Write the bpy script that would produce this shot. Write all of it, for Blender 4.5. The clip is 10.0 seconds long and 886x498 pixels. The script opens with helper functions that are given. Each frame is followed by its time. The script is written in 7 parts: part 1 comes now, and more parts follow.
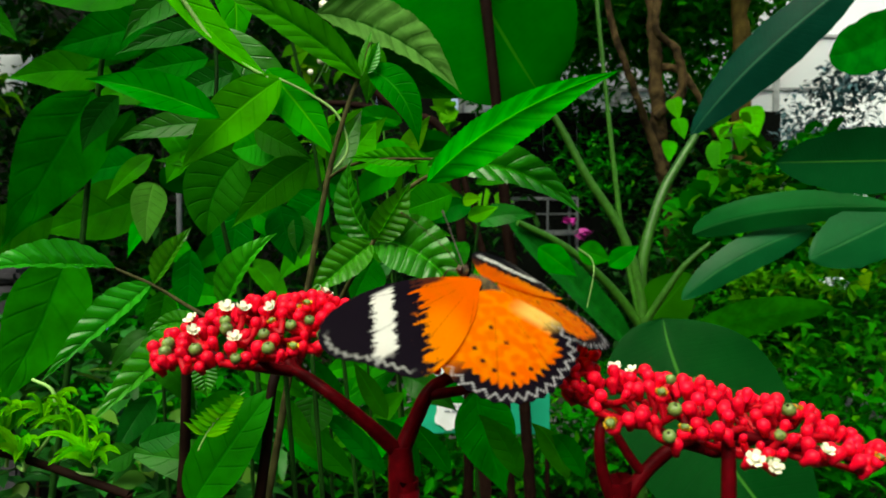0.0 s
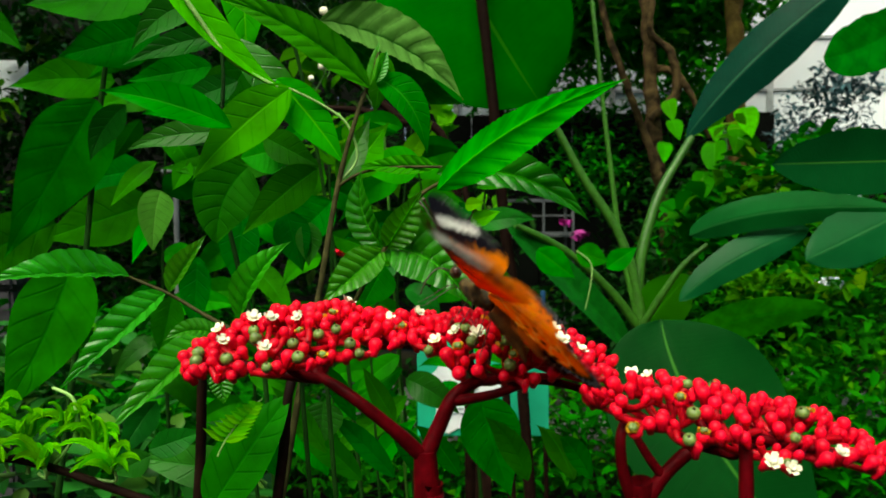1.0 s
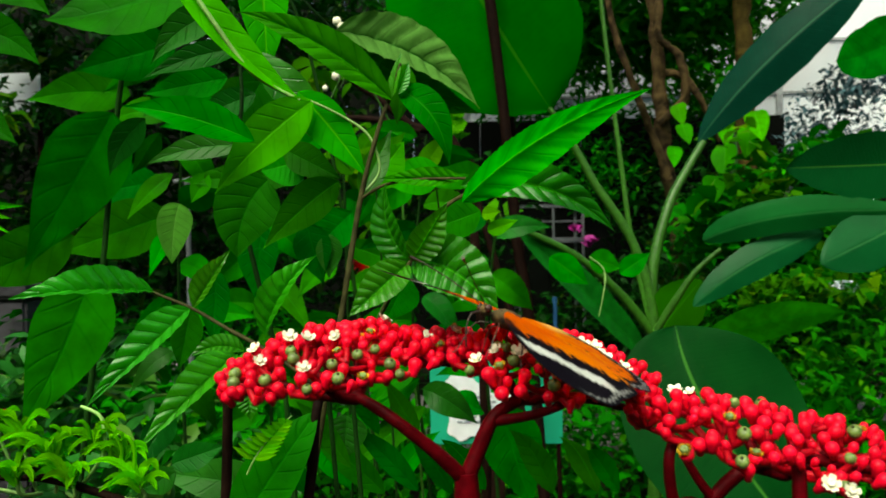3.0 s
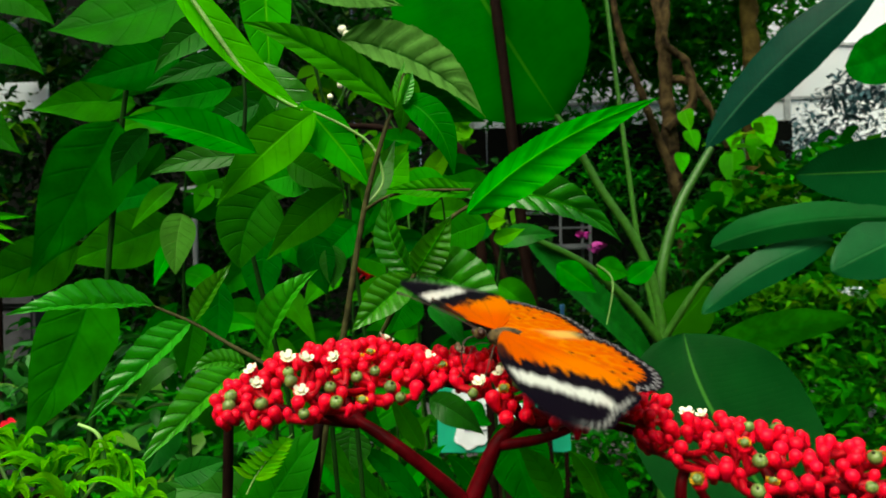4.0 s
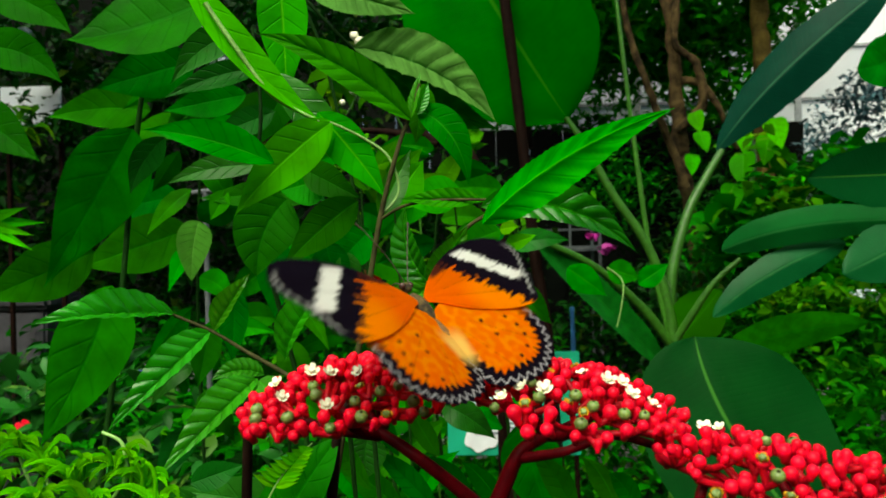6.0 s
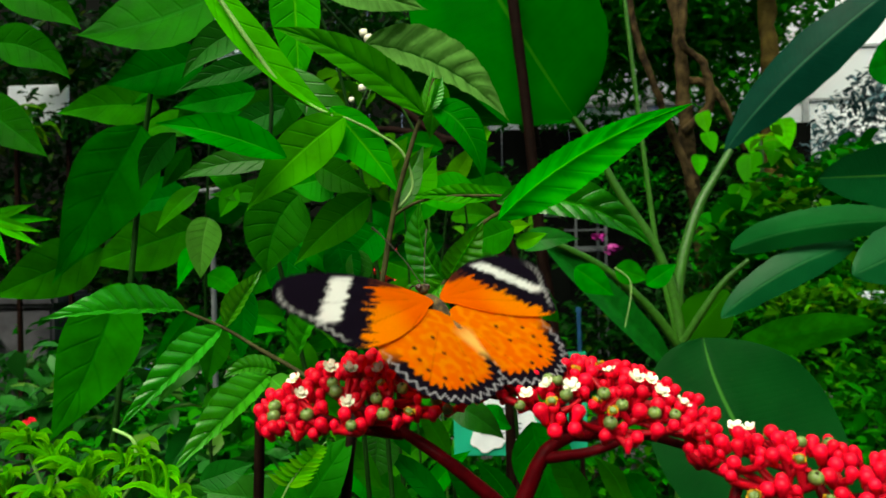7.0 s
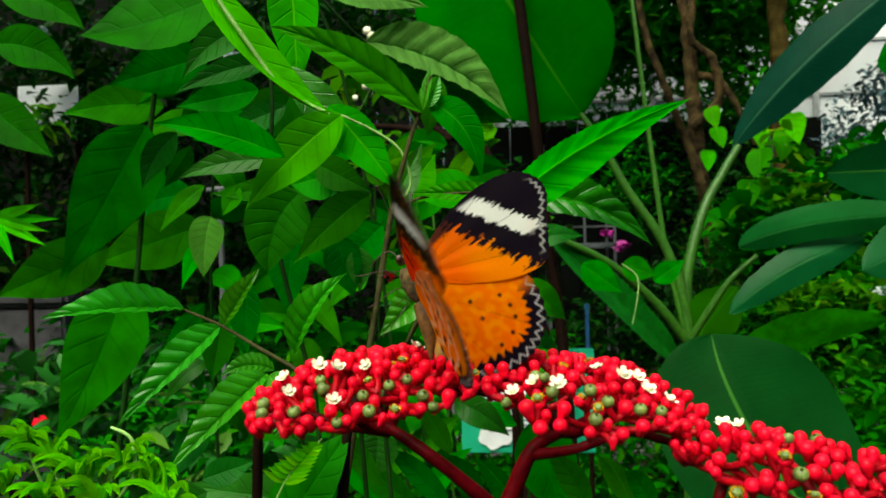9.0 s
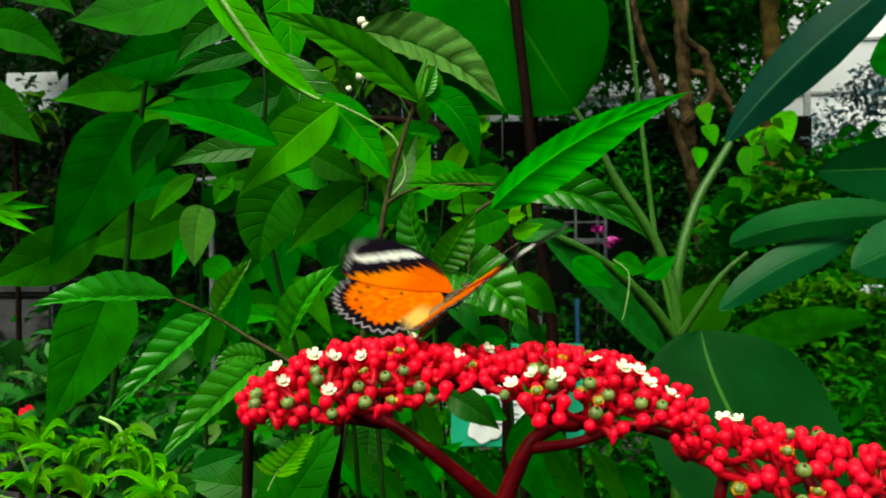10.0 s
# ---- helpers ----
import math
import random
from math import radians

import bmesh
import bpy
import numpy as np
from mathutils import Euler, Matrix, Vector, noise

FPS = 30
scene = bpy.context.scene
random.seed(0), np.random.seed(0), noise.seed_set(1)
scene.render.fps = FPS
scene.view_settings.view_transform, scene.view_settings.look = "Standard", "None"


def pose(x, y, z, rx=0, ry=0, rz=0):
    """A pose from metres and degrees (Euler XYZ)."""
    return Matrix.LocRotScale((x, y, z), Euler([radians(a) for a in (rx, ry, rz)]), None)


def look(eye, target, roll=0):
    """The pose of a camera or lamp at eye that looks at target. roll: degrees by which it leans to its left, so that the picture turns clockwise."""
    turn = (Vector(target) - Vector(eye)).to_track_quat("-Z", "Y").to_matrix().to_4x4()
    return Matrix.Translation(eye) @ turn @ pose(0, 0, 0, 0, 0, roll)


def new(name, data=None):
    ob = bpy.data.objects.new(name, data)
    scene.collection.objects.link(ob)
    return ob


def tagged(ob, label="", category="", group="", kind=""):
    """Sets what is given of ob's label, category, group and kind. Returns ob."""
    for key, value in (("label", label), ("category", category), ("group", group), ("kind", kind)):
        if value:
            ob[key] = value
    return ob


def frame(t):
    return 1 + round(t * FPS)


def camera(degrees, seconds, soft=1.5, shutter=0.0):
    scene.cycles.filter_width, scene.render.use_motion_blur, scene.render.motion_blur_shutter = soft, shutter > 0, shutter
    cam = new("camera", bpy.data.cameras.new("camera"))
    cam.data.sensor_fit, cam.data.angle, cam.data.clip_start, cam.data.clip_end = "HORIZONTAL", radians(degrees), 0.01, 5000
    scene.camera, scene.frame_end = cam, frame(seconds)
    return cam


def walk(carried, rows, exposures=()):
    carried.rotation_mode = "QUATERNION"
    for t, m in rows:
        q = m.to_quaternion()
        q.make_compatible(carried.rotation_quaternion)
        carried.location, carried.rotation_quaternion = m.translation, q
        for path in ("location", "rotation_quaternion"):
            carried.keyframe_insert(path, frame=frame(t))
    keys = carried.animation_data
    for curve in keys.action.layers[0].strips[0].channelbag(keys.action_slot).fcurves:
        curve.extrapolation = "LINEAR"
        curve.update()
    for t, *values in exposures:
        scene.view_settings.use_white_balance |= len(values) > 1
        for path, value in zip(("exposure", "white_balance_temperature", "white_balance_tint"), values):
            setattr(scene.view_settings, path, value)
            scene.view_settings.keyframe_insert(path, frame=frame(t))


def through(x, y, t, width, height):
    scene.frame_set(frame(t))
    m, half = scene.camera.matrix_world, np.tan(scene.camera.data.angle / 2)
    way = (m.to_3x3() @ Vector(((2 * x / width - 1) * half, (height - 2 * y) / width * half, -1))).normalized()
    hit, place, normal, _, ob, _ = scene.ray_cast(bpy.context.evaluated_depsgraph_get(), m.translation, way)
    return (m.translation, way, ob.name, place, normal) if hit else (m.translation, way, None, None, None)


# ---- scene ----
cam = camera(62.3, 10.0, 1.6, 0.4)
cam.data.dof.use_dof = True
cam.data.dof.focus_distance, cam.data.dof.aperture_fstop = 0.25, 38.0
PATH = [
    (0, (0.043, 0.005, 1.23), (-0.017, 2.003, 1.172), 0.0),
    (0.5, (0.039, 0.006, 1.23), (-0.018, 2.004, 1.172), -0.1),
    (1, (0.037, 0.0, 1.232), (-0.011, 1.999, 1.18), -0.4),
    (1.5, (0.036, -0.001, 1.232), (-0.014, 1.998, 1.188), -0.3),
    (2, (0.032, -0.002, 1.232), (-0.02, 1.997, 1.194), -0.4),
    (3.5, (0.03, 0.006, 1.236), (-0.051, 2.004, 1.207), -1.2),
    (4, (0.031, 0.008, 1.237), (-0.06, 2.006, 1.221), -1.1),
    (4.5, (0.029, 0.005, 1.239), (-0.066, 2.003, 1.223), -1.1),
    (5, (0.031, 0.006, 1.239), (-0.072, 2.003, 1.224), -1.1),
    (5.5, (0.03, 0.003, 1.241), (-0.079, 1.999, 1.228), -1.2),
    (7, (0.024, 0.009, 1.239), (-0.105, 2.004, 1.228), -0.9),
    (7.5, (0.022, 0.006, 1.24), (-0.131, 2.0, 1.224), -1.5),
    (8, (0.025, 0.008, 1.239), (-0.137, 2.001, 1.224), -1.3),
    (8.5, (0.027, 0.009, 1.239), (-0.126, 2.003, 1.221), -1.2),
    (9, (0.029, 0.009, 1.239), (-0.125, 2.003, 1.221), -1.2),
    (9.5, (0.029, 0.012, 1.237), (-0.121, 2.006, 1.206), -1.1),
    (10, (0.027, 0.012, 1.238), (-0.102, 2.008, 1.203), -0.5),
]
walk(cam, [(t, look(eye, target, roll)) for t, eye, target, roll in PATH], [(0, 0.61, 7000, -4), (10, 0.61, 7000, -4)])

# ---- light ----
SUN_EL, SUN_AZ = radians(58), radians(205)
world = bpy.data.worlds.new("overcast_garden")
world.use_nodes = True
scene.world = world
wt = world.node_tree
sky = wt.nodes.new("ShaderNodeTexSky")
sky.sky_type = "NISHITA"
sky.sun_disc = False
sky.sun_elevation, sky.sun_rotation = SUN_EL, SUN_AZ
sky.air_density, sky.dust_density, sky.ozone_density = 0.8, 5.0, 0.3
wt.nodes["Background"].inputs["Strength"].default_value = 0.135
wt.links.new(sky.outputs["Color"], wt.nodes["Background"].inputs["Color"])

sun_data = bpy.data.lights.new("sun", "SUN")
sun_data.energy, sun_data.angle, sun_data.color = 3.1, radians(52), (1.0, 0.95, 0.86)
sun = new("sun", sun_data)
sun.matrix_world = look((math.sin(SUN_AZ) * math.cos(SUN_EL) * 9, math.cos(SUN_AZ) * math.cos(SUN_EL) * 9, math.sin(SUN_EL) * 9), (0, 0, 0))


# ---- materials ----
def nodes_of(name):
    m = bpy.data.materials.new(name)
    m.use_nodes = True
    return m, m.node_tree, m.node_tree.nodes["Principled BSDF"]


def node(nt, kind, **inputs):
    n = nt.nodes.new(kind)
    for key, value in inputs.items():
        n.inputs[key.replace("_", " ")].default_value = value
    return n


def calc(nt, op, a, b=None):
    n = nt.nodes.new("ShaderNodeMath")
    n.operation = op
    for i, v in enumerate((a, b)):
        if v is None:
            continue
        if isinstance(v, (int, float)):
            n.inputs[i].default_value = v
        else:
            nt.links.new(v, n.inputs[i])
    return n.outputs[0]


def ramp_to(nt, value, lo, hi, a=0.0, b=1.0):
    n = nt.nodes.new("ShaderNodeMapRange")
    n.interpolation_type = "SMOOTHSTEP"
    nt.links.new(value, n.inputs["Value"])
    for key, v in (("From Min", lo), ("From Max", hi), ("To Min", a), ("To Max", b)):
        n.inputs[key].default_value = v
    return n.outputs[0]


def blend(nt, fac, a, b, mode="MIX"):
    n = nt.nodes.new("ShaderNodeMix")
    n.data_type, n.blend_type = "RGBA", mode
    for key, v in ((0, fac), (6, a), (7, b)):
        if isinstance(v, (int, float)):
            n.inputs[key].default_value = v
        elif isinstance(v, tuple):
            n.inputs[key].default_value = (*v, 1)
        else:
            nt.links.new(v, n.inputs[key])
    return n.outputs[2]


def noise_tex(nt, scale, detail=3.0, coords=None):
    n = node(nt, "ShaderNodeTexNoise", Scale=scale, Detail=detail)
    if coords is None:
        tc = nt.nodes.new("ShaderNodeTexCoord")
        coords = tc.outputs["Object"]
    nt.links.new(coords, n.inputs["Vector"])
    return n.outputs["Fac"]


def bump(nt, height, strength, distance, bsdf):
    n = node(nt, "ShaderNodeBump", Strength=strength, Distance=distance)
    nt.links.new(height, n.inputs["Height"])
    nt.links.new(n.outputs["Normal"], bsdf.inputs["Normal"])
    return n


def leaf_material(name, col, vein, rough=0.42, through=0.3, veins=8, slant=1.1, vein_mix=0.5, grain=70.0, spec=0.02, glow=None, mid_mix=None, rib=0.05):
    """A leaf with midrib and side veins laid out along its own length, part of the light passing through it."""
    m, nt, bsdf = nodes_of(name)
    tc = nt.nodes.new("ShaderNodeTexCoord")
    sep = nt.nodes.new("ShaderNodeSeparateXYZ")
    nt.links.new(tc.outputs["UV"], sep.inputs[0])
    across = calc(nt, "MULTIPLY", calc(nt, "ABSOLUTE", calc(nt, "SUBTRACT", sep.outputs[0], 0.5)), 2.0)
    mid = ramp_to(nt, across, rib * 0.5, rib * 1.5, 1.0, 0.0)
    p = calc(nt, "SUBTRACT", calc(nt, "MULTIPLY", sep.outputs[1], float(veins)), calc(nt, "MULTIPLY", across, slant))
    f = calc(nt, "MULTIPLY", calc(nt, "ABSOLUTE", calc(nt, "SUBTRACT", calc(nt, "FRACT", p), 0.5)), 2.0)
    side = calc(nt, "MULTIPLY", ramp_to(nt, f, 0.80, 0.99), ramp_to(nt, across, 0.75, 1.0, 0.75, 0.1))
    mask = calc(nt, "MAXIMUM", mid, side)
    tint = calc(nt, "MULTIPLY", mid, vein_mix if mid_mix is None else mid_mix)
    fine = noise_tex(nt, grain * 6, 2.0)
    broad = noise_tex(nt, grain * 0.6, 3.0)
    info = nt.nodes.new("ShaderNodeObjectInfo")
    dark = tuple(c * 0.55 for c in col)
    base = blend(nt, ramp_to(nt, broad, 0.3, 0.75), dark, col)
    base = blend(nt, calc(nt, "MULTIPLY", fine, 0.25), base, tuple(min(1, c * 1.4 + 0.002) for c in col))
    hsv = node(nt, "ShaderNodeHueSaturation", Saturation=1.0, Fac=1.0)
    nt.links.new(ramp_to(nt, info.outputs["Random"], 0, 1, 0.485, 0.503), hsv.inputs["Hue"])
    nt.links.new(ramp_to(nt, calc(nt, "FRACT", calc(nt, "MULTIPLY", info.outputs["Random"], 7.3)), 0, 1, 0.8, 1.2), hsv.inputs["Value"])
    nt.links.new(base, hsv.inputs["Color"])
    base = blend(nt, calc(nt, "MULTIPLY", side, 0.15 + vein_mix), hsv.outputs[0], tuple(c * 0.5 for c in col))
    base = blend(nt, tint, base, vein)
    spots = ramp_to(nt, noise_tex(nt, max(grain, 60) * 2.2, 1.0), 0.745, 0.79, 0.0, 0.15)
    base = blend(nt, spots, base, (0.05, 0.075, 0.010))
    nt.links.new(base, bsdf.inputs["Base Color"])
    nt.links.new(ramp_to(nt, broad, 0.2, 0.8, rough - 0.08, rough + 0.12), bsdf.inputs["Roughness"])
    bsdf.inputs["Specular IOR Level"].default_value = spec
    height = calc(nt, "ADD", calc(nt, "MULTIPLY", mask, -0.6), calc(nt, "MULTIPLY", fine, 0.35))
    bump(nt, height, 0.6, 0.0010, bsdf)
    tr = node(nt, "ShaderNodeBsdfTranslucent")
    warm = blend(nt, 1.0, base, glow or (1.15, 1.3, 0.5), "MULTIPLY")
    nt.links.new(warm, tr.inputs["Color"])
    mix = node(nt, "ShaderNodeMixShader", Fac=through)
    nt.links.new(bsdf.outputs[0], mix.inputs[1])
    nt.links.new(tr.outputs[0], mix.inputs[2])
    nt.links.new(mix.outputs[0], nt.nodes["Material Output"].inputs["Surface"])
    return m


def plain_material(name, col, rough=0.6, scale=40.0, vary=0.35, relief=0.3, depth=0.002, spec=0.5, metal=0.0, sss=0.0):
    m, nt, bsdf = nodes_of(name)
    broad, fine = noise_tex(nt, scale, 4.0), noise_tex(nt, scale * 7, 3.0)
    info = nt.nodes.new("ShaderNodeObjectInfo")
    base = blend(nt, ramp_to(nt, broad, 0.3, 0.72), tuple(c * (1 - vary) for c in col), tuple(min(1, c * (1 + vary * 0.6)) for c in col))
    base = blend(nt, calc(nt, "MULTIPLY", fine, 0.3), base, tuple(c * (1 - vary) for c in col))
    hsv = node(nt, "ShaderNodeHueSaturation", Fac=1.0)
    nt.links.new(ramp_to(nt, info.outputs["Random"], 0, 1, 0.82, 1.16), hsv.inputs["Value"])
    nt.links.new(base, hsv.inputs["Color"])
    nt.links.new(hsv.outputs[0], bsdf.inputs["Base Color"])
    bsdf.inputs["Roughness"].default_value = rough
    bsdf.inputs["Metallic"].default_value = metal
    bsdf.inputs["Specular IOR Level"].default_value = spec
    if sss:
        bsdf.inputs["Subsurface Weight"].default_value = sss
        bsdf.inputs["Subsurface Radius"].default_value = (0.004, 0.001, 0.0008)
        bsdf.inputs["Subsurface Scale"].default_value = 0.9
    bump(nt, calc(nt, "ADD", broad, calc(nt, "MULTIPLY", fine, 0.4)), relief, depth, bsdf)
    return m


def clump_material(name, col, through=0.25, rough=0.45, spec=0.02):
    """Small leaves seen from farther off: each leaf its own shade."""
    m, nt, bsdf = nodes_of(name)
    geo = nt.nodes.new("ShaderNodeNewGeometry")
    rnd = geo.outputs["Random Per Island"]
    base = blend(nt, rnd, tuple(c * 0.5 for c in col), tuple(c * 1.35 for c in col))
    base = blend(nt, ramp_to(nt, calc(nt, "FRACT", calc(nt, "MULTIPLY", rnd, 13.7)), 0.86, 1.0), base, (col[0] * 3 + 0.03, col[1] * 1.6, col[2] * 1.5))
    nt.links.new(base, bsdf.inputs["Base Color"])
    bsdf.inputs["Roughness"].default_value = rough
    bsdf.inputs["Specular IOR Level"].default_value = spec
    tr = node(nt, "ShaderNodeBsdfTranslucent")
    nt.links.new(base, tr.inputs["Color"])
    mix = node(nt, "ShaderNodeMixShader", Fac=through)
    nt.links.new(bsdf.outputs[0], mix.inputs[1])
    nt.links.new(tr.outputs[0], mix.inputs[2])
    nt.links.new(mix.outputs[0], nt.nodes["Material Output"].inputs["Surface"])
    return m


MID = leaf_material("leaf_mid", (0.007, 0.26, 0.0010), (0.03, 0.34, 0.010), veins=9, through=0.38, vein_mix=0.2, mid_mix=0.45)
BRIGHT = leaf_material("leaf_bright", (0.022, 0.54, 0.0010), (0.09, 0.56, 0.010), rough=0.42, through=0.45, veins=8, vein_mix=0.14, mid_mix=0.8)
FRESH = leaf_material("leaf_fresh", (0.022, 0.29, 0.0030), (0.06, 0.44, 0.012), rough=0.30, through=0.36, veins=9, vein_mix=0.28, spec=0.5, mid_mix=0.85)
DARK = leaf_material("leaf_dark", (0.0012, 0.15, 0.0010), (0.008, 0.23, 0.005), rough=0.45, through=0.3, veins=7, vein_mix=0.15)
DULL = leaf_material("leaf_dull", (0.002, 0.26, 0.0008), (0.004, 0.30, 0.002), rough=0.55, through=0.35, veins=6, vein_mix=0.18, spec=0.02)
GREY = leaf_material("leaf_grey_green", (0.006, 0.135, 0.006), (0.02, 0.20, 0.012), rough=0.38, through=0.15, veins=7, vein_mix=0.15, spec=0.10)
PALE = leaf_material("leaf_pale_underside", (0.11, 0.31, 0.05), (0.03, 0.17, 0.02), rough=0.6, through=0.35, veins=11, vein_mix=0.6)
YELLOW = leaf_material("leaf_yellow_green", (0.09, 0.32, 0.03), (0.15, 0.40, 0.06), rough=0.5, through=0.4, veins=8, vein_mix=0.4)
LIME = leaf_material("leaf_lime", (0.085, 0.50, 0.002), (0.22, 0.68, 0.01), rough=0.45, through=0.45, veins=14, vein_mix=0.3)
PADDLE = leaf_material("leaf_paddle", (0.006, 0.20, 0.001), (0.06, 0.36, 0.012), rough=0.55, through=0.4, veins=40, slant=3.0, vein_mix=0.05, mid_mix=0.5, grain=8, spec=0.02, rib=0.02)
BROAD = leaf_material("leaf_broad_blade", (0.002, 0.062, 0.012), (0.07, 0.28, 0.03), rough=0.5, through=0.2, veins=40, slant=3.0, vein_mix=0.05, mid_mix=0.5, grain=8, spec=0.04, rib=0.022)
SLATE = leaf_material("leaf_slate_green", (0.004, 0.115, 0.024), (0.05, 0.22, 0.06), rough=0.42, through=0.12, veins=40, slant=3.0, vein_mix=0.05, mid_mix=0.5, grain=8, spec=0.12, rib=0.03)
BLUISH = leaf_material("leaf_bluish_gloss", (0.003, 0.075, 0.042), (0.06, 0.22, 0.11), rough=0.40, through=0.08, veins=40, slant=3.0, vein_mix=0.05, mid_mix=0.5, grain=8, spec=0.1, rib=0.04)
# green raised so that sun flecks on the vine sit in the leaf colour
VINE_SUN = leaf_material("leaf_vine_painted_sun", (0.07, 0.72, 0.005), (0.14, 0.68, 0.03), rough=0.4, through=0.5, veins=5, vein_mix=0.3, grain=10)
STEM_GREEN = plain_material("stem_green", (0.040, 0.17, 0.010), 0.45, 90, 0.3)
# STEM_GREEN darkened: shade on the background stems sits in the colour
STEM_SHADE = plain_material("stem_painted_shade", (0.008, 0.045, 0.004), 0.6, 90, 0.3, spec=0.1)
STEM_PALE = plain_material("stem_pale_green", (0.22, 0.44, 0.10), 0.45, 120, 0.25)
STEM_BROWN = plain_material("stem_brown", (0.046, 0.046, 0.014), 0.7, 160, 0.5, 0.6, 0.001, spec=0.1)
STEM_DARK = plain_material("stem_dark", (0.012, 0.005, 0.003), 0.75, 60, 0.5, 0.6, spec=0.06)
STALK_RED = plain_material("stalk_red", (0.085, 0.0004, 0.003), 0.5, 300, 0.45, 0.3, 0.0004, spec=0.05)
BUD_RED = plain_material("bud_red", (0.84, 0.0008, 0.027), 0.40, 200, 0.32, 0.15, 0.0003, spec=0.14, sss=0.25)
PEDICEL_RED = plain_material("pedicel_red", (0.44, 0.0005, 0.011), 0.42, 300, 0.35, 0.3, 0.0004, spec=0.14, sss=0.4)
FRUIT_GREEN = plain_material("fruit_olive", (0.15, 0.24, 0.05), 0.45, 420, 0.5, 0.3, 0.0003)
PETAL_WHITE = plain_material("petal_cream", (0.80, 0.80, 0.60), 0.5, 300, 0.12, 0.2, 0.0003)
PETAL_YELLOW = plain_material("petal_yellow", (0.78, 0.42, 0.015), 0.5, 300, 0.3, 0.2, 0.0003)
BARK = plain_material("bark", (0.085, 0.058, 0.022), 0.85, 14, 0.8, 0.9, 0.03, spec=0.1)
BARK_DARK = plain_material("bark_olive", (0.085, 0.062, 0.012), 0.85, 9, 0.6, 0.9, 0.03, spec=0.1)
SOIL = plain_material("soil", (0.016, 0.014, 0.007), 0.95, 5, 0.6, 0.8, 0.03, spec=0.1)
PATHWAY = plain_material("concrete_path", (0.27, 0.25, 0.26), 0.9, 5, 0.25, 0.4, 0.01)
WHITE_WALL = plain_material("white_sheet_wall", (0.86, 0.92, 0.94), 0.7, 1.5, 0.08, 0.2, 0.02)
sheet_nodes = WHITE_WALL.node_tree
sheet_through = node(sheet_nodes, "ShaderNodeBsdfTranslucent", Color=(0.9, 0.93, 0.95, 1))
sheet_mix = node(sheet_nodes, "ShaderNodeMixShader", Fac=0.35)
sheet_nodes.links.new(sheet_nodes.nodes["Principled BSDF"].outputs[0], sheet_mix.inputs[1])
sheet_nodes.links.new(sheet_through.outputs[0], sheet_mix.inputs[2])
sheet_nodes.links.new(sheet_mix.outputs[0], sheet_nodes.nodes["Material Output"].inputs["Surface"])
# near black: the deep shade behind the foliage is put into this colour
DEEP_SHADE = plain_material("deep_shade_boards", (0.003, 0.0045, 0.003), 0.9, 3, 0.4, 0.5, 0.02, spec=0.08)
# for the unseen walls added to block low sky light
SKY_BLOCK = plain_material("sky_block_dark", (0.012, 0.045, 0.01), 0.9, 2, 0.6, 0.8, 0.05, spec=0.1)
RACK = plain_material("rack_metal", (0.13, 0.15, 0.16), 0.5, 20, 0.25)
METAL = plain_material("painted_metal", (0.30, 0.33, 0.34), 0.5, 20, 0.25)
SIGN_GREEN = plain_material("sign_green", (0.012, 0.36, 0.20), 0.5, 12, 0.12)
PAPER = plain_material("white_label", (0.72, 0.78, 0.80), 0.6, 30, 0.08)
INK = plain_material("grey_ink", (0.18, 0.24, 0.26), 0.7, 50, 0.1)
STONE = plain_material("dark_stone", (0.075, 0.075, 0.085), 0.9, 9, 0.4, 0.5, 0.01, spec=0.1)
STAKE_BLUE = plain_material("blue_paint", (0.02, 0.12, 0.30), 0.5, 30, 0.25)
MAGENTA = plain_material("magenta_petal", (0.62, 0.02, 0.42), 0.55, 60, 0.3)
VIOLET = plain_material("violet_petal", (0.06, 0.06, 0.55), 0.55, 60, 0.3)
CLUMP = clump_material("clump_green", (0.008, 0.19, 0.002))
# lighter copy of the clump green, with sunlight put into the leaf colour
CLUMP_SUN = clump_material("clump_painted_sun", (0.018, 0.25, 0.003), 0.35)
# darkened copy of the clump green: shade in the gaps is put into the colour
CLUMP_SHADE = clump_material("clump_painted_shade", (0.003, 0.055, 0.001), 0.2, 0.5, 0.08)
CLUMP_GREY = clump_material("clump_grey", (0.05, 0.12, 0.14), 0.15, 0.4, 0.2)
CLUMP_SAGE = clump_material("clump_sage", (0.018, 0.135, 0.014), 0.25, 0.35, 0.12)
# yellow-green for leaves in the sun: the sunlight is in the colour
CLUMP_SUN_LIME = clump_material("clump_lime_painted_sun", (0.075, 0.35, 0.005), 0.4)


# ---- builders ----
def part(name, bm, material, parent=None, label=""):
    me = bpy.data.meshes.new(name)
    bm.normal_update()
    bm.to_mesh(me)
    bm.free()
    for m in material if isinstance(material, (list, tuple)) else (material,):
        me.materials.append(m)
    me.shade_smooth()
    me.set_sharp_from_angle(angle=radians(62))
    ob = new(name, me)
    ob.parent = parent
    return tagged(ob, label)


def thing(name, at, label, category, group="", kind=""):
    ob = new(name)
    ob.empty_display_size = 0.02
    ob.matrix_basis = Matrix.Translation(at)
    return tagged(ob, label, category, group, kind)


def shift_to(ob, parent):
    """Hang a mesh built in world space under its thing, without moving it."""
    ob.matrix_parent_inverse = Matrix.Translation(-parent.location)


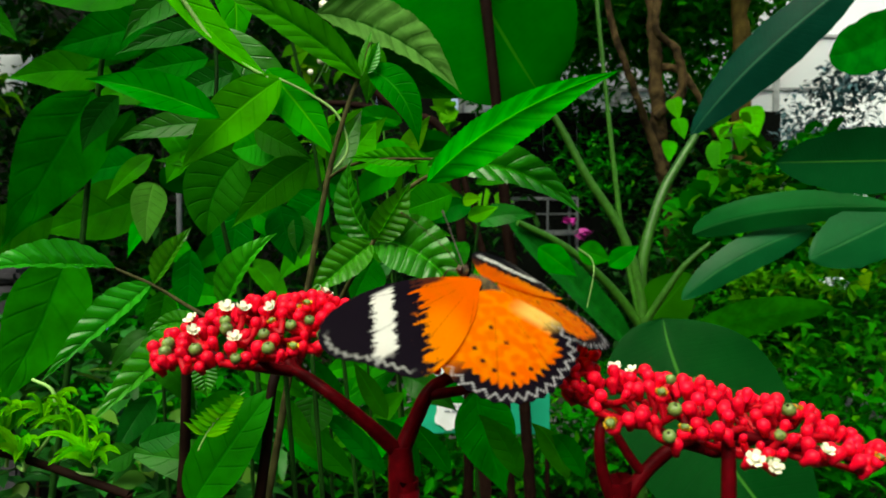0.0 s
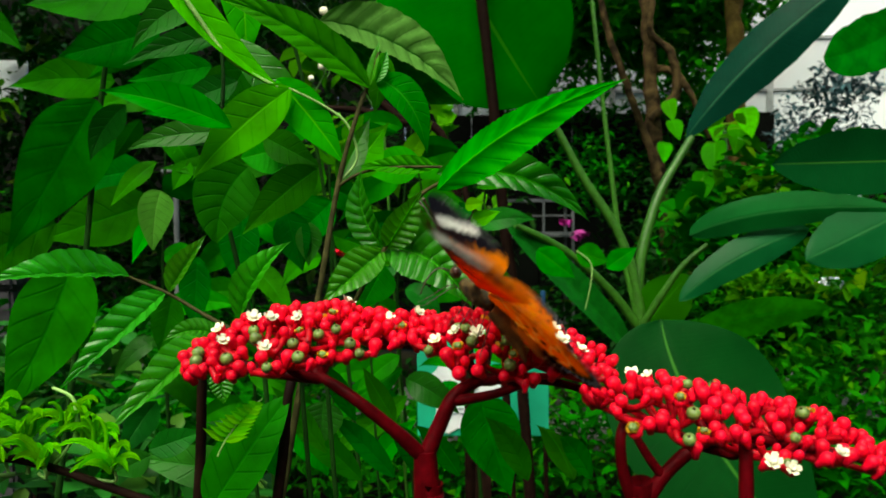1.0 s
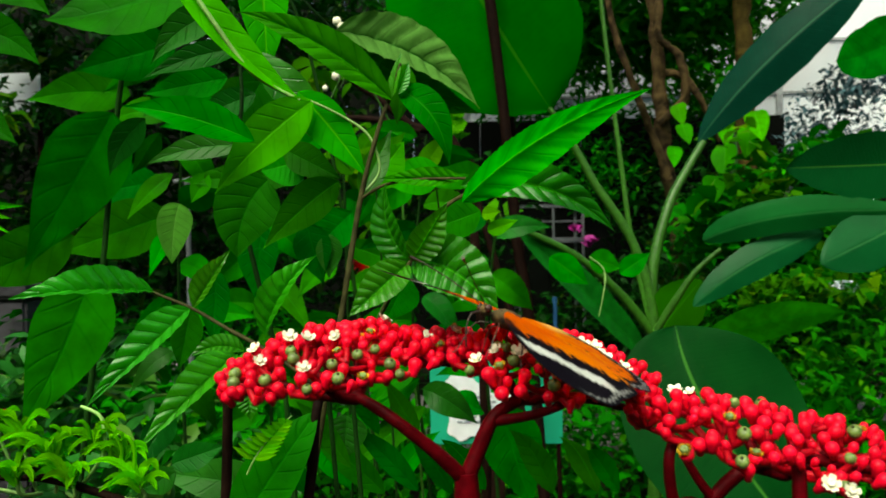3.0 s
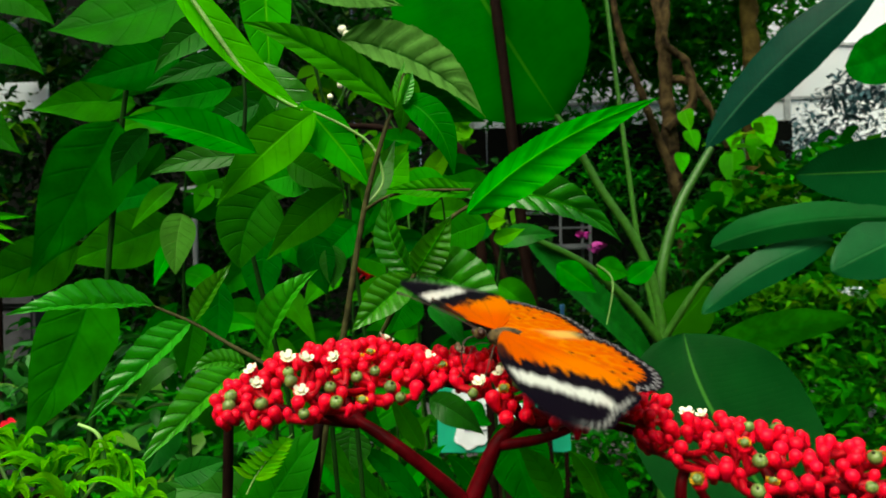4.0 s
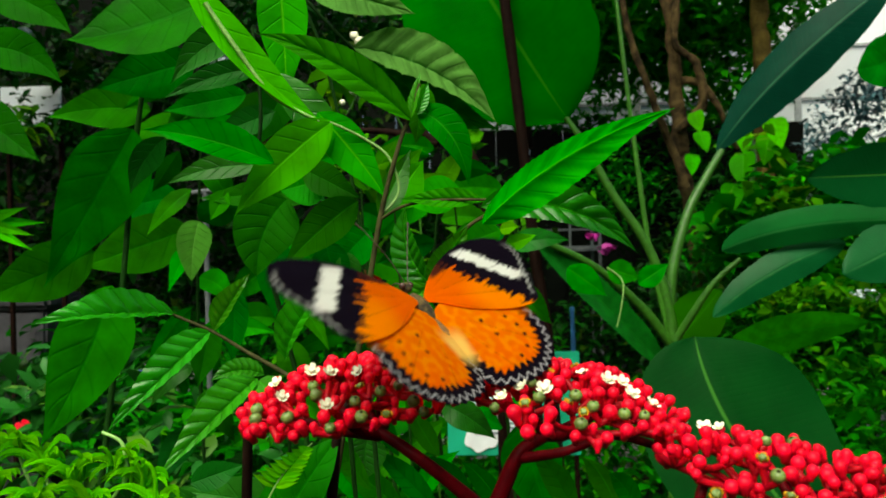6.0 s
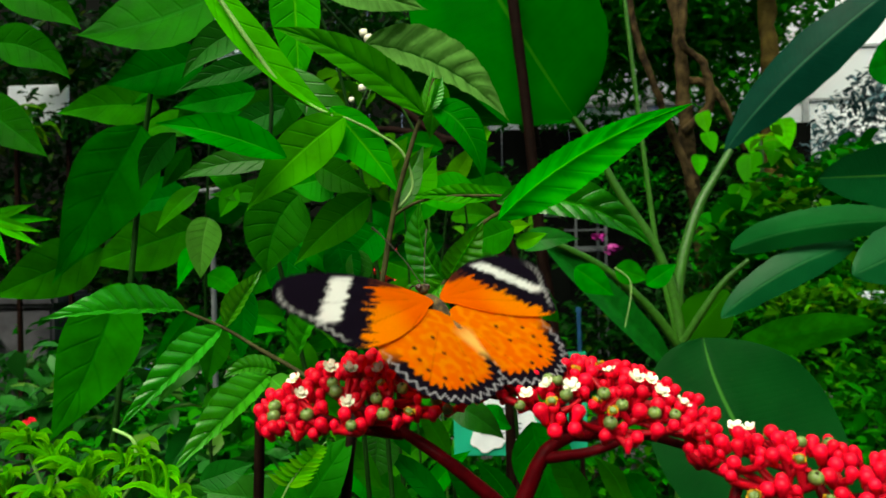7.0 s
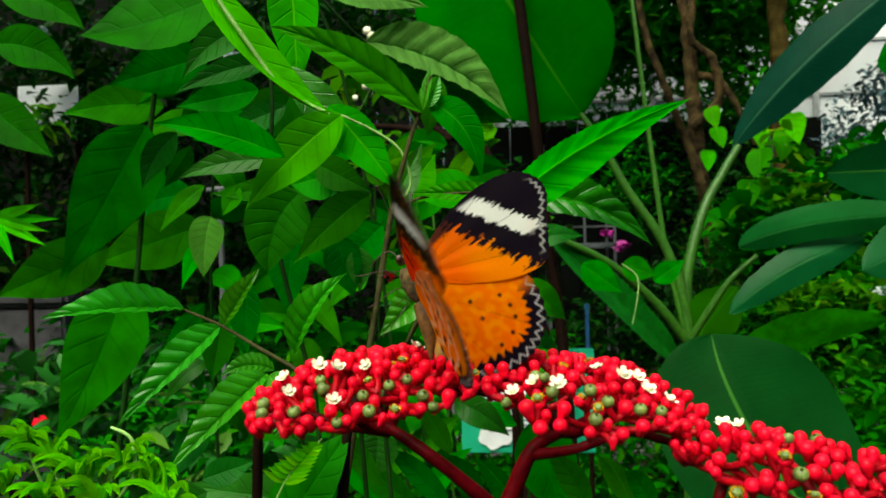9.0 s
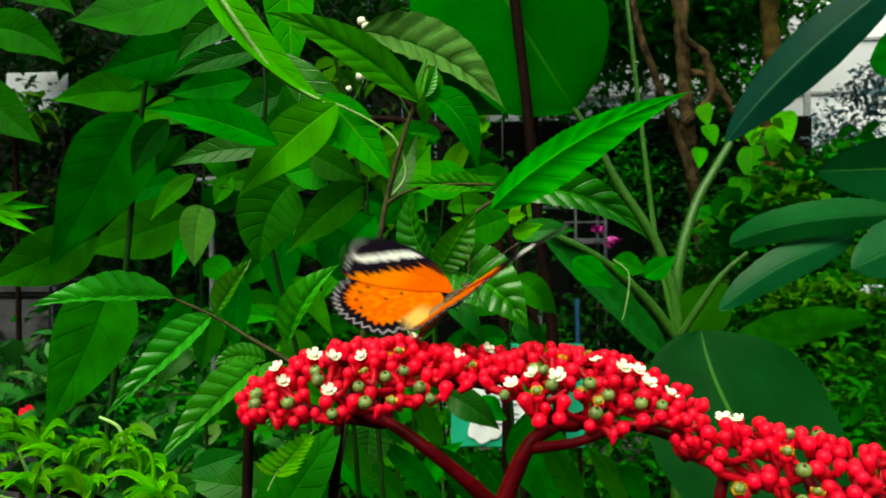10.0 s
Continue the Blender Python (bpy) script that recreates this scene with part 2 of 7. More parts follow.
def sweep(bm, pts, r0, r1, sides=8, knobs=0.0):
    """A tapered round stem along smooth points."""
    pts = [Vector(p) for p in pts]
    line = []
    for i in range(len(pts) - 1):
        a, b = pts[max(i - 1, 0)], pts[i]
        c, d = pts[i + 1], pts[min(i + 2, len(pts) - 1)]
        steps = 6 if len(pts) > 2 else 3
        for k in range(steps):
            u = k / steps
            line.append(0.5 * ((2 * b) + (c - a) * u + (2 * a - 5 * b + 4 * c - d) * u * u + (3 * b - a - 3 * c + d) * u ** 3))
    line.append(pts[-1])
    rings, ref = [], Vector((0.31, 0.83, 0.47))
    for i, p in enumerate(line):
        t = (line[min(i + 1, len(line) - 1)] - line[max(i - 1, 0)]).normalized()
        e1 = t.cross(ref).normalized()
        e2 = t.cross(e1)
        s = i / (len(line) - 1)
        r = (r0 + (r1 - r0) * s) * (1 + knobs * noise.noise(p * 220))
        rings.append([bm.verts.new(p + (e1 * math.cos(a) + e2 * math.sin(a)) * r) for a in (2 * math.pi * j / sides for j in range(sides))])
    for a, b in zip(rings, rings[1:]):
        for j in range(sides):
            bm.faces.new((a[j], a[(j + 1) % sides], b[(j + 1) % sides], b[j]))
    bm.faces.new(rings[0][::-1])
    bm.faces.new(rings[-1])


def stem(parent, pts, r0, r1, material, name="stem", sides=8, knobs=0.12):
    bm = bmesh.new()
    sweep(bm, pts, r0, r1, sides, knobs)
    ob = part(name, bm, material, parent)
    shift_to(ob, parent)
    return ob


# widest place, sharpness at the base and the tip, vein pairs, quilting, teeth, tooth depth, wave
STYLES = {
    "serrate": (0.80, 1.30, 9, 0.095, 34, 0.028, 0.06),
    "smooth": (0.80, 1.40, 8, 0.010, 0, 0.0, 0.05),
    "broad": (0.55, 0.95, 7, 0.018, 0, 0.0, 0.04),
    "lance": (0.90, 1.45, 7, 0.010, 22, 0.02, 0.05),
    "narrow": (0.40, 0.70, 8, 0.05, 9, 0.12, 0.25),
    "paddle": (0.55, 0.70, 40, 0.002, 0, 0.0, 0.05),
    "blade": (0.80, 0.62, 40, 0.002, 0, 0.0, 0.05),
    "spade": (0.62, 0.80, 8, 0.0, 0, 0.0, 0.05),
    "heart": (0.42, 1.05, 5, 0.012, 0, 0.0, 0.03),
}


def leaf(parent, b, m, t, width, up, fold, material, style="smooth", curl=0.0, name="leaf", cols=6):
    """A leaf from its base b over m to its tip t. up: the way its upper side faces; fold: degrees by which the halves rise from the midrib; curl: the tip's bend."""
    b, m, t, up = Vector(b), Vector(m), Vector(t), Vector(up).normalized()
    sharp0, sharp1, veins, quilt, teeth, bite, wave = STYLES[style]
    ctrl = 2 * m - 0.5 * (b + t)
    rows = 44 if style in ("paddle", "blade") else 28 if style == "heart" else max(30, veins * 5, teeth * 4 if style in ("serrate", "narrow") else 0)
    peak = (sharp0 / (sharp0 + sharp1)) ** sharp0 * (sharp1 / (sharp0 + sharp1)) ** sharp1
    rise, length, seed = radians(fold), (t - b).length, Vector((b.x * 91, b.z * 77, t.x * 83))
    bm = bmesh.new()
    uv = bm.loops.layers.uv.new("uv")
    grid, coords = [], {}
    for i in range(rows + 1):
        s = i / rows
        p = (1 - s) ** 2 * b + 2 * s * (1 - s) * ctrl + s * s * t
        tan = (2 * (1 - s) * (ctrl - b) + 2 * s * (t - ctrl)).normalized()
        side = tan.cross(up).normalized()
        n = side.cross(tan).normalized()
        p = p - n * curl * length * s ** 2.5
        w = 0.5 * width * (max(s, 1e-4) ** sharp0 * max(1 - s, 1e-4) ** sharp1) / peak
        if style in ("paddle", "blade"):
            w *= 1 + 0.07 * noise.noise(seed + Vector((s * 9, 0, 0))) + 0.03 * noise.noise(seed + Vector((s * 27, 4, 0)))
        row = []
        for j in range(-cols, cols + 1):
            x = j / cols
            a = abs(x)
            saw = 1.0
            if teeth and a > (0.6 if style == "narrow" else 0.99):
                saw = 1 + bite * (((s * teeth) % 1.0) - 0.4) * 2
            turn = rise
            lift = a * w * math.sin(turn)
            lift += quilt * width * abs(math.sin(math.pi * (s * veins - 1.1 * a))) ** 0.7 * min(1, 5 * a) * (1 - 0.5 * a) * min(1, 3 * w / width)
            lift += wave * width * a * a * noise.noise(seed + Vector((s * 3.2, x * 0.8, 0)))
            v = bm.verts.new(p + side * (x * w * saw * math.cos(turn)) + n * lift)
            coords[v] = (0.5 + 0.5 * x, s)
            row.append(v)
        grid.append(row)
    for r0, r1 in zip(grid, grid[1:]):
        for j in range(2 * cols):
            f = bm.faces.new((r0[j], r0[j + 1], r1[j + 1], r1[j]))
            for lp in f.loops:
                lp[uv].uv = coords[lp.vert]
    ob = part(name, bm, material, parent)
    shift_to(ob, parent)
    return ob


def clump(name, spots, material, label, category, size, rng, kind="stuff", slim=0.45):
    """Foliage of many small folded leaves round the given spots (centre, radii, count)."""
    verts, faces = [], []
    for (cx, cy, cz), (rx, ry, rz), count in spots:
        for _ in range(count):
            d = Vector((rng.gauss(0, 1), rng.gauss(0, 1), rng.gauss(0, 1))).normalized() * (rng.random() ** 0.45)
            c = Vector((cx + d.x * rx, cy + d.y * ry, cz + d.z * rz))
            if c.z < 0.02:
                continue
            yaw, pitch = rng.uniform(0, 6.283), rng.uniform(-0.9, 0.35)
            ax = Vector((math.cos(yaw) * math.cos(pitch), math.sin(yaw) * math.cos(pitch), math.sin(pitch)))
            side = ax.cross(Vector((rng.gauss(0, 0.35), rng.gauss(0, 0.35), 1))).normalized()
            n = side.cross(ax)
            ln = size * rng.uniform(0.55, 1.25)
            w = ln * slim * rng.uniform(0.8, 1.2)
            k = len(verts)
            verts += [c - ax * ln * 0.5, c - ax * ln * 0.15 + side * w * 0.5 + n * w * 0.14, c - ax * ln * 0.15, c - ax * ln * 0.15 - side * w * 0.5 + n * w * 0.14,
                      c + ax * ln * 0.2 + side * w * 0.38 + n * w * 0.05, c + ax * ln * 0.2 - n * ln * 0.04, c + ax * ln * 0.2 - side * w * 0.38 + n * w * 0.05, c + ax * ln * 0.55 - n * ln * 0.16]
            faces += [(k, k + 2, k + 1), (k, k + 3, k + 2), (k + 1, k + 2, k + 5, k + 4), (k + 2, k + 3, k + 6, k + 5), (k + 4, k + 5, k + 7), (k + 5, k + 6, k + 7)]
    me = bpy.data.meshes.new(name)
    me.from_pydata([tuple(v) for v in verts], [], faces)
    me.materials.append(material)
    me.shade_smooth()
    return tagged(new(name, me), label, category, kind=kind)


def box_into(bm, lo, hi, bevel=0.0):
    r = bmesh.ops.create_cube(bm, size=1.0)
    lo, hi = Vector(lo), Vector(hi)
    bmesh.ops.scale(bm, vec=hi - lo, verts=r["verts"])
    bmesh.ops.translate(bm, vec=(lo + hi) / 2, verts=r["verts"])
    if bevel:
        es = list({e for v in r["verts"] for e in v.link_edges})
        bmesh.ops.bevel(bm, geom=es, offset=bevel, segments=2, affect="EDGES")


def blob(parent, at, r, material, name="bud"):
    bm = bmesh.new()
    bmesh.ops.create_icosphere(bm, subdivisions=2, radius=r)
    for v in bm.verts:
        v.co = v.co * (1 + 0.25 * noise.noise(v.co * (1.5 / r))) + Vector(at)
    ob = part(name, bm, material, parent)
    shift_to(ob, parent)
    return ob


# ---- the place ----
def ground_sheet():
    bm = bmesh.new()
    n = 90
    grid = []
    for i in range(n + 1):
        row = []
        for j in range(n + 1):
            u, w = i / n * 2 - 1, j / n * 2 - 1
            x, y = math.copysign(abs(u) ** 2.2, u) * 300, math.copysign(abs(w) ** 2.2, w) * 300 + 4
            far = min(1, max(0, (math.hypot(x, y) - 2) / 4))
            z = 0.05 * noise.noise(Vector((x, y, 0)) * 1.3) + 0.02 * noise.noise(Vector((x, y, 3)) * 5) * far
            row.append(bm.verts.new((x, y, z - 0.03)))
        grid.append(row)
    for a, b in zip(grid, grid[1:]):
        for j in range(n):
            bm.faces.new((a[j], b[j], b[j + 1], a[j + 1]))
    return tagged(part("ground", bm, SOIL), "dark brown garden soil under the shrubs", "ground", kind="structure")


def garden_path():
    bm = bmesh.new()
    line = [(-9.0, 9.5), (-5.5, 8.6), (-3.0, 7.0), (-1.4, 5.6), (-0.5, 4.9), (0.6, 4.6), (1.6, 5.0), (3.0, 5.6)]
    rows = []
    for i, (x, y) in enumerate(line):
        a, b = Vector(line[max(i - 1, 0)]), Vector(line[min(i + 1, len(line) - 1)])
        d = (b - a).normalized()
        nrm = Vector((-d.y, d.x)) * 0.55
        top = [bm.verts.new((x + nrm.x * k, y + nrm.y * k, 0.045)) for k in (-1, -0.5, 0, 0.5, 1)]
        low = [bm.verts.new((x + nrm.x * k, y + nrm.y * k, -0.1)) for k in (-1.02, 1.02)]
        rows.append([low[0], *top, low[1]])
    for a, b in zip(rows, rows[1:]):
        for j in range(6):
            bm.faces.new((a[j], a[j + 1], b[j + 1], b[j]))
    bmesh.ops.subdivide_edges(bm, edges=bm.edges[:], cuts=2, use_grid_fill=True)
    return tagged(part("path", bm, PATHWAY), "grey concrete garden path between the plants", "path", kind="structure")


ground_sheet()
garden_path()


def back_wall():
    """White sheet wall of the enclosure, in bays between thin grey frame members, over low near-black boards that stand
    in for deep shade.
    """
    wall = tagged(new("wall_back"), "white sheeted garden enclosure wall with grey frame", "wall", kind="structure")
    wall.matrix_basis = Matrix.Translation((0, 7.6, 0))
    for i in range(0, 6):
        for lo, hi in ((1.95, 2.62), (2.65, 3.15), (3.18, 3.9), (3.93, 4.8)):
            bm = bmesh.new()
            box_into(bm, (i * 1.6 + 0.03, 0, lo), (i * 1.6 + 1.57, 0.04, hi), 0.006)
            part("panel", bm, WHITE_WALL, wall)
        bm = bmesh.new()
        box_into(bm, (i * 1.6 - 0.03, -0.03, 2.24), (i * 1.6 + 0.03, 0.07, 4.85), 0.006)
        part("post", bm, METAL, wall)
    for z in (2.635, 3.165, 3.915):
        bm = bmesh.new()
        box_into(bm, (0.0, -0.02, z - 0.015), (9.6, 0.05, z + 0.015), 0.004)
        part("rail", bm, METAL, wall)
    # boards added in place of the deep shade below and beside the sheets
    low = tagged(new("wall_shade_boards"), "near-black boards standing in for deep shade at the foot of the enclosure", "wall", kind="structure")
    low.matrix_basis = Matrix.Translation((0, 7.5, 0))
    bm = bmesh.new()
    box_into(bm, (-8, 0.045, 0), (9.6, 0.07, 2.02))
    part("backing", bm, DEEP_SHADE, low)
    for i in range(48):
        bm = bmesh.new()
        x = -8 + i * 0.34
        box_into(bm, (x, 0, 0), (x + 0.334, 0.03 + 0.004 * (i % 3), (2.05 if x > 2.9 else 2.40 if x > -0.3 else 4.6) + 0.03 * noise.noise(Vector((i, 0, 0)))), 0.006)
        part("board", bm, DEEP_SHADE, low)


back_wall()


def sky_blocking_walls():
    """Plain dark walls, added out of view at the sides and behind to block low sky light."""
    for name, lo, hi in (("wall_left", (-7.2, -6, 0), (-7.0, 7.45, 5.2)), ("wall_right", (9.7, -6, 0), (9.9, 7.45, 5.2)), ("wall_behind", (-7.2, -6.3, 0), (9.9, -6.1, 5.2))):
        bm = bmesh.new()
        box_into(bm, lo, hi, 0.01)
        tagged(part(name, bm, SKY_BLOCK), "unseen dark wall added to block low sky light", "wall", kind="structure")


sky_blocking_walls()


def trunk(name, pts, r0, r1, material, label, limbs=()):
    t = thing(name, pts[0], label, "tree")
    bm = bmesh.new()
    sweep(bm, pts, r0, r1, 14, 0.0)
    for v in bm.verts:
        v.co += Vector((noise.noise(v.co * 9), noise.noise(v.co * 9 + Vector((5, 0, 0))), 0)) * r0 * 0.5
    bole = part("trunk", bm, material, t)
    shift_to(bole, t)
    for lp, a, b in limbs:
        bm = bmesh.new()
        sweep(bm, lp, a, b, 10, 0.0)
        for v in bm.verts:
            v.co += Vector((noise.noise(v.co * 12), noise.noise(v.co * 12 + Vector((5, 0, 0))), 0)) * a * 0.5
        part("limb", bm, material, bole)
    return t
# trees behind, at 5 m
trunk("tree", [(1.534, 5.276, 0.446), (1.519, 5.281, 1.128), (1.438, 5.282, 1.731), (1.407, 5.284, 2.213), (1.375, 5.286, 2.614), (1.341, 5.287, 2.936), (1.210, 5.285, 3.419)], 0.058, 0.034, BARK, "twisted brown tree trunk with forked limbs", [
    ([(1.429, 5.180, 1.603), (1.317, 5.178, 1.920), (1.182, 5.073, 2.217), (1.036, 5.070, 2.644), (0.967, 5.070, 3.108)], 0.03, 0.02),
    ([(1.390, 5.232, 2.005), (1.557, 5.191, 2.191), (1.504, 5.191, 2.467), (1.369, 5.186, 2.627), (1.418, 5.192, 3.137)], 0.036, 0.025),
    ([(1.430, 5.287, 2.373), (1.560, 5.192, 2.308), (1.682, 5.196, 2.110), (1.822, 5.301, 1.884)], 0.03, 0.02),
])
trunk("tree", [(2.166, 5.705, 0.289), (2.155, 5.713, 1.325), (2.162, 5.722, 2.405), (2.131, 5.726, 3.053), (2.079, 5.729, 3.702)], 0.07, 0.06, BARK_DARK, "straight mossy olive-brown tree trunk")
rng = random.Random(11)
clump("hedge", [((-2.560, 4.385, 0.975), (1.3, 0.6, 0.8), 3000), ((-1.613, 4.931, 1.076), (1.3, 0.6, 1.1), 3500), ((-0.382, 5.592, 1.288), (1.0, 0.6, 0.7), 1800), ((-2.051, 4.921, 2.356), (1.8, 0.7, 0.9), 4500), ((-3.308, 4.457, 1.940), (1.0, 0.6, 1.0), 2000), ((-0.999, 5.576, 2.854), (1.0, 0.6, 0.6), 1600)], CLUMP_SHADE, "dense hedge of small leaves with deep shade put into their dark colour", "hedge", 0.1, rng)
clump("tree_crown", [((1.715, 6.508, 3.178), (1.3, 0.7, 0.55), 4200), ((1.304, 6.687, 2.942), (0.7, 0.5, 0.5), 1600), ((2.035, 6.319, 2.632), (0.5, 0.5, 0.45), 900), ((1.894, 6.119, 3.468), (1.4, 0.8, 0.6), 2200), ((0.349, 6.646, 3.520), (1.5, 0.6, 0.5), 1600), ((0.794, 6.070, 3.951), (2.5, 1, 0.5), 2500)], CLUMP_SUN, "leafy green tree crown over the wall", "foliage", 0.12, rng)
# unseen leaves added overhead to cut sun and sky light on the background
clump("shade_canopy", [((1.9, 1.5, 4.9), (2.8, 2.1, 0.4), 1900), ((-2.4, 1.8, 5.0), (2.6, 2.1, 0.4), 3800), ((5.0, 1.5, 5.0), (2.2, 2.0, 0.4), 1300)], CLUMP, "unseen leaf canopy added overhead to shade the background", "foliage", 0.22, rng)
clump("shrub_mass", [((1.643, 3.683, 0.901), (0.5, 0.35, 0.2), 700), ((1.629, 3.279, 0.541), (0.6, 0.4, 0.35), 1100), ((1.414, 3.669, 0.517), (0.5, 0.4, 0.4), 800), ((0.414, 3.419, 0.208), (0.5, 0.4, 0.3), 260), ((1.998, 3.500, 0.859), (0.5, 0.4, 0.5), 900), ((0.814, 3.839, 0.255), (0.4, 0.3, 0.3), 180), ((-0.470, 3.178, 0.334), (0.5, 0.4, 0.25), 600), ((0.200, 4.413, 0.521), (0.5, 0.3, 0.2), 300)], CLUMP_SUN, "low shrubs with small leaves, sunlight put into their bright green", "shrub", 0.07, rng)
clump("shrub_mass", [((2.277, 4.717, 1.229), (0.7, 0.5, 0.6), 1700), ((1.705, 4.889, 1.020), (0.5, 0.4, 0.6), 1100), ((1.009, 3.248, 0.306), (0.7, 0.5, 0.4), 1200), ((1.552, 2.873, 0.280), (0.6, 0.4, 0.4), 900), ((0.020, 3.200, 0.177), (0.6, 0.4, 0.35), 900), ((-1.037, 4.154, 0.545), (0.6, 0.4, 0.3), 900), ((-1.358, 2.938, 0.640), (0.6, 0.4, 0.35), 1300), ((-1.919, 3.111, 0.609), (0.5, 0.4, 0.4), 900), ((-0.918, 2.357, 0.571), (0.45, 0.3, 0.2), 700), ((1.085, 5.865, 1.663), (0.4, 0.3, 0.35), 350)], CLUMP, "green shrubs of small pointed leaves", "shrub", 0.085, rng)
clump("shrub_mass", [((1.627, 4.681, 0.603), (1.2, 0.5, 0.6), 2600), ((0.956, 4.849, 0.516), (0.8, 0.4, 0.5), 1400), ((2.133, 4.304, 0.517), (0.9, 0.5, 0.8), 2200), ((0.480, 4.020, -0.098), (1.2, 0.5, 0.5), 2200), ((-1.295, 3.738, 0.179), (1.4, 0.6, 0.6), 2600), ((1.731, 5.692, 1.247), (0.7, 0.4, 0.6), 1100)], CLUMP_SHADE, "dark green undergrowth with shade put into its leaf colour", "undergrowth", 0.085, rng)
clump("leafy_undergrowth", [((-0.62, 1.25, 0.98), (0.22, 0.12, 0.13), 130), ((-0.85, 1.35, 0.85), (0.25, 0.15, 0.20), 150), ((-0.40, 1.15, 0.86), (0.22, 0.12, 0.10), 110), ((-0.70, 1.30, 0.45), (0.35, 0.15, 0.30), 160), ((-1.80, 2.75, 0.72), (0.25, 0.10, 0.16), 150)], CLUMP_SAGE, "sage green undergrowth of pointed leaves in open shade", "undergrowth", 0.07, rng, slim=0.42)
clump("leafy_shrub", [((1.75, 4.10, 1.50), (0.40, 0.2, 0.22), 170), ((2.05, 4.15, 1.62), (0.25, 0.2, 0.2), 110), ((1.35, 4.00, 1.25), (0.25, 0.2, 0.3), 150), ((1.62, 3.90, 1.15), (0.40, 0.2, 0.25), 240), ((2.0, 3.9, 1.25), (0.30, 0.2, 0.3), 170)], CLUMP, "green shrub with broad pointed leaves under the trees", "shrub", 0.13, rng, slim=0.6)
clump("leafy_shrub", [((1.55, 3.85, 1.45), (0.28, 0.12, 0.20), 34), ((1.75, 3.80, 1.20), (0.35, 0.12, 0.2), 46), ((1.75, 3.50, 0.95), (0.40, 0.15, 0.12), 90), ((1.40, 3.95, 1.75), (0.18, 0.1, 0.12), 16)], CLUMP_SUN_LIME, "bright green shrub leaves with sunlight put into their colour", "shrub", 0.10, rng, slim=0.65)
clump("wall_creeper", [((1.2, 7.25, 2.42), (0.7, 0.12, 0.14), 260), ((2.2, 7.2, 2.40), (0.5, 0.12, 0.16), 200), ((0.5, 7.2, 2.45), (0.5, 0.12, 0.15), 180), ((1.7, 7.1, 2.0), (1.2, 0.2, 0.35), 420)], CLUMP, "green creeper along the top of the shade-dark boards", "creeper", 0.11, rng)
clump("bluish_bush", [((2.970, 5.959, 2.141), (0.42, 0.3, 0.32), 480), ((3.109, 5.967, 2.385), (0.30, 0.2, 0.24), 360), ((2.766, 5.948, 1.967), (0.3, 0.2, 0.15), 200)], CLUMP_GREY, "grey-blue bush of small leaves before the wall", "bush", 0.075, rng)
clump("painted_sun_sprays", [((1.528, 3.478, 0.933), (0.24, 0.15, 0.1), 120), ((1.372, 3.471, 0.976), (0.12, 0.1, 0.08), 40), ((2.270, 6.434, 3.136), (0.35, 0.3, 0.25), 160), ((-0.279, 1.595, 1.590), (0.06, 0.05, 0.06), 14), ((-0.004, 1.607, 1.467), (0.05, 0.04, 0.05), 8), ((0.105, 1.811, 1.278), (0.07, 0.05, 0.04), 10), ((-0.205, 1.497, 1.393), (0.12, 0.08, 0.1), 26), ((-0.149, 1.499, 1.346), (0.08, 0.05, 0.05), 14), ((-1.489, 2.339, 1.674), (0.12, 0.1, 0.06), 16), ((-0.145, 1.799, 1.242), (0.12, 0.1, 0.1), 20)], CLUMP_SUN_LIME, "yellow-green leaf sprays with sunlight put into their colour", "foliage", 0.075, rng)


# ---- near and middle plants ----

twig_shrub = thing("serrated_shrub", (-0.0422, 0.2815, 1.1863), "green shrub twig with ribbed serrated leaves beside the red flowers", "shrub")
stem(twig_shrub, [(-0.0232, 0.2723, 1.1774), (-0.0485, 0.2813, 1.1918), (-0.0668, 0.2905, 1.1993), (-0.0845, 0.2997, 1.2068), (-0.1053, 0.3088, 1.2132)], 0.00094, 0.00060, STEM_BROWN)
leaf(twig_shrub, (-0.1041, 0.3088, 1.2130), (-0.1197, 0.2831, 1.2156), (-0.1404, 0.2671, 1.2138), 0.0197, (0.50, -0.42, 0.76), 34, FRESH, "serrate")
leaf(twig_shrub, (-0.0856, 0.2996, 1.2064), (-0.0971, 0.2840, 1.1919), (-0.1168, 0.2728, 1.1709), 0.0178, (0.02, -0.81, 0.59), 38, FRESH, "serrate")
leaf(twig_shrub, (-0.0602, 0.2807, 1.1905), (-0.0702, 0.2651, 1.1795), (-0.0852, 0.2492, 1.1624), 0.0176, (0.08, -0.70, 0.71), 38, FRESH, "serrate")
leaf(twig_shrub, (-0.0838, 0.2997, 1.2070), (-0.0760, 0.3002, 1.2188), (-0.0683, 0.3007, 1.2306), 0.0131, (-0.26, -0.94, 0.21), 38, FRESH, "serrate")
leaf(twig_shrub, (-0.0517, 0.2912, 1.1962), (-0.0429, 0.2867, 1.2143), (-0.0299, 0.2874, 1.2277), 0.0166, (-0.39, -0.90, 0.16), 38, FRESH, "serrate")
leaf(twig_shrub, (-0.0587, 0.2858, 1.1911), (-0.0679, 0.2804, 1.1937), (-0.0762, 0.2749, 1.1904), 0.0097, (0.39, -0.67, 0.63), 28, FRESH, "serrate")
leaf(twig_shrub, (-0.0533, 0.2709, 1.1811), (-0.0527, 0.2709, 1.1741), (-0.0521, 0.2709, 1.1672), 0.0093, (0.31, -0.95, 0.03), 15, FRESH, "serrate")
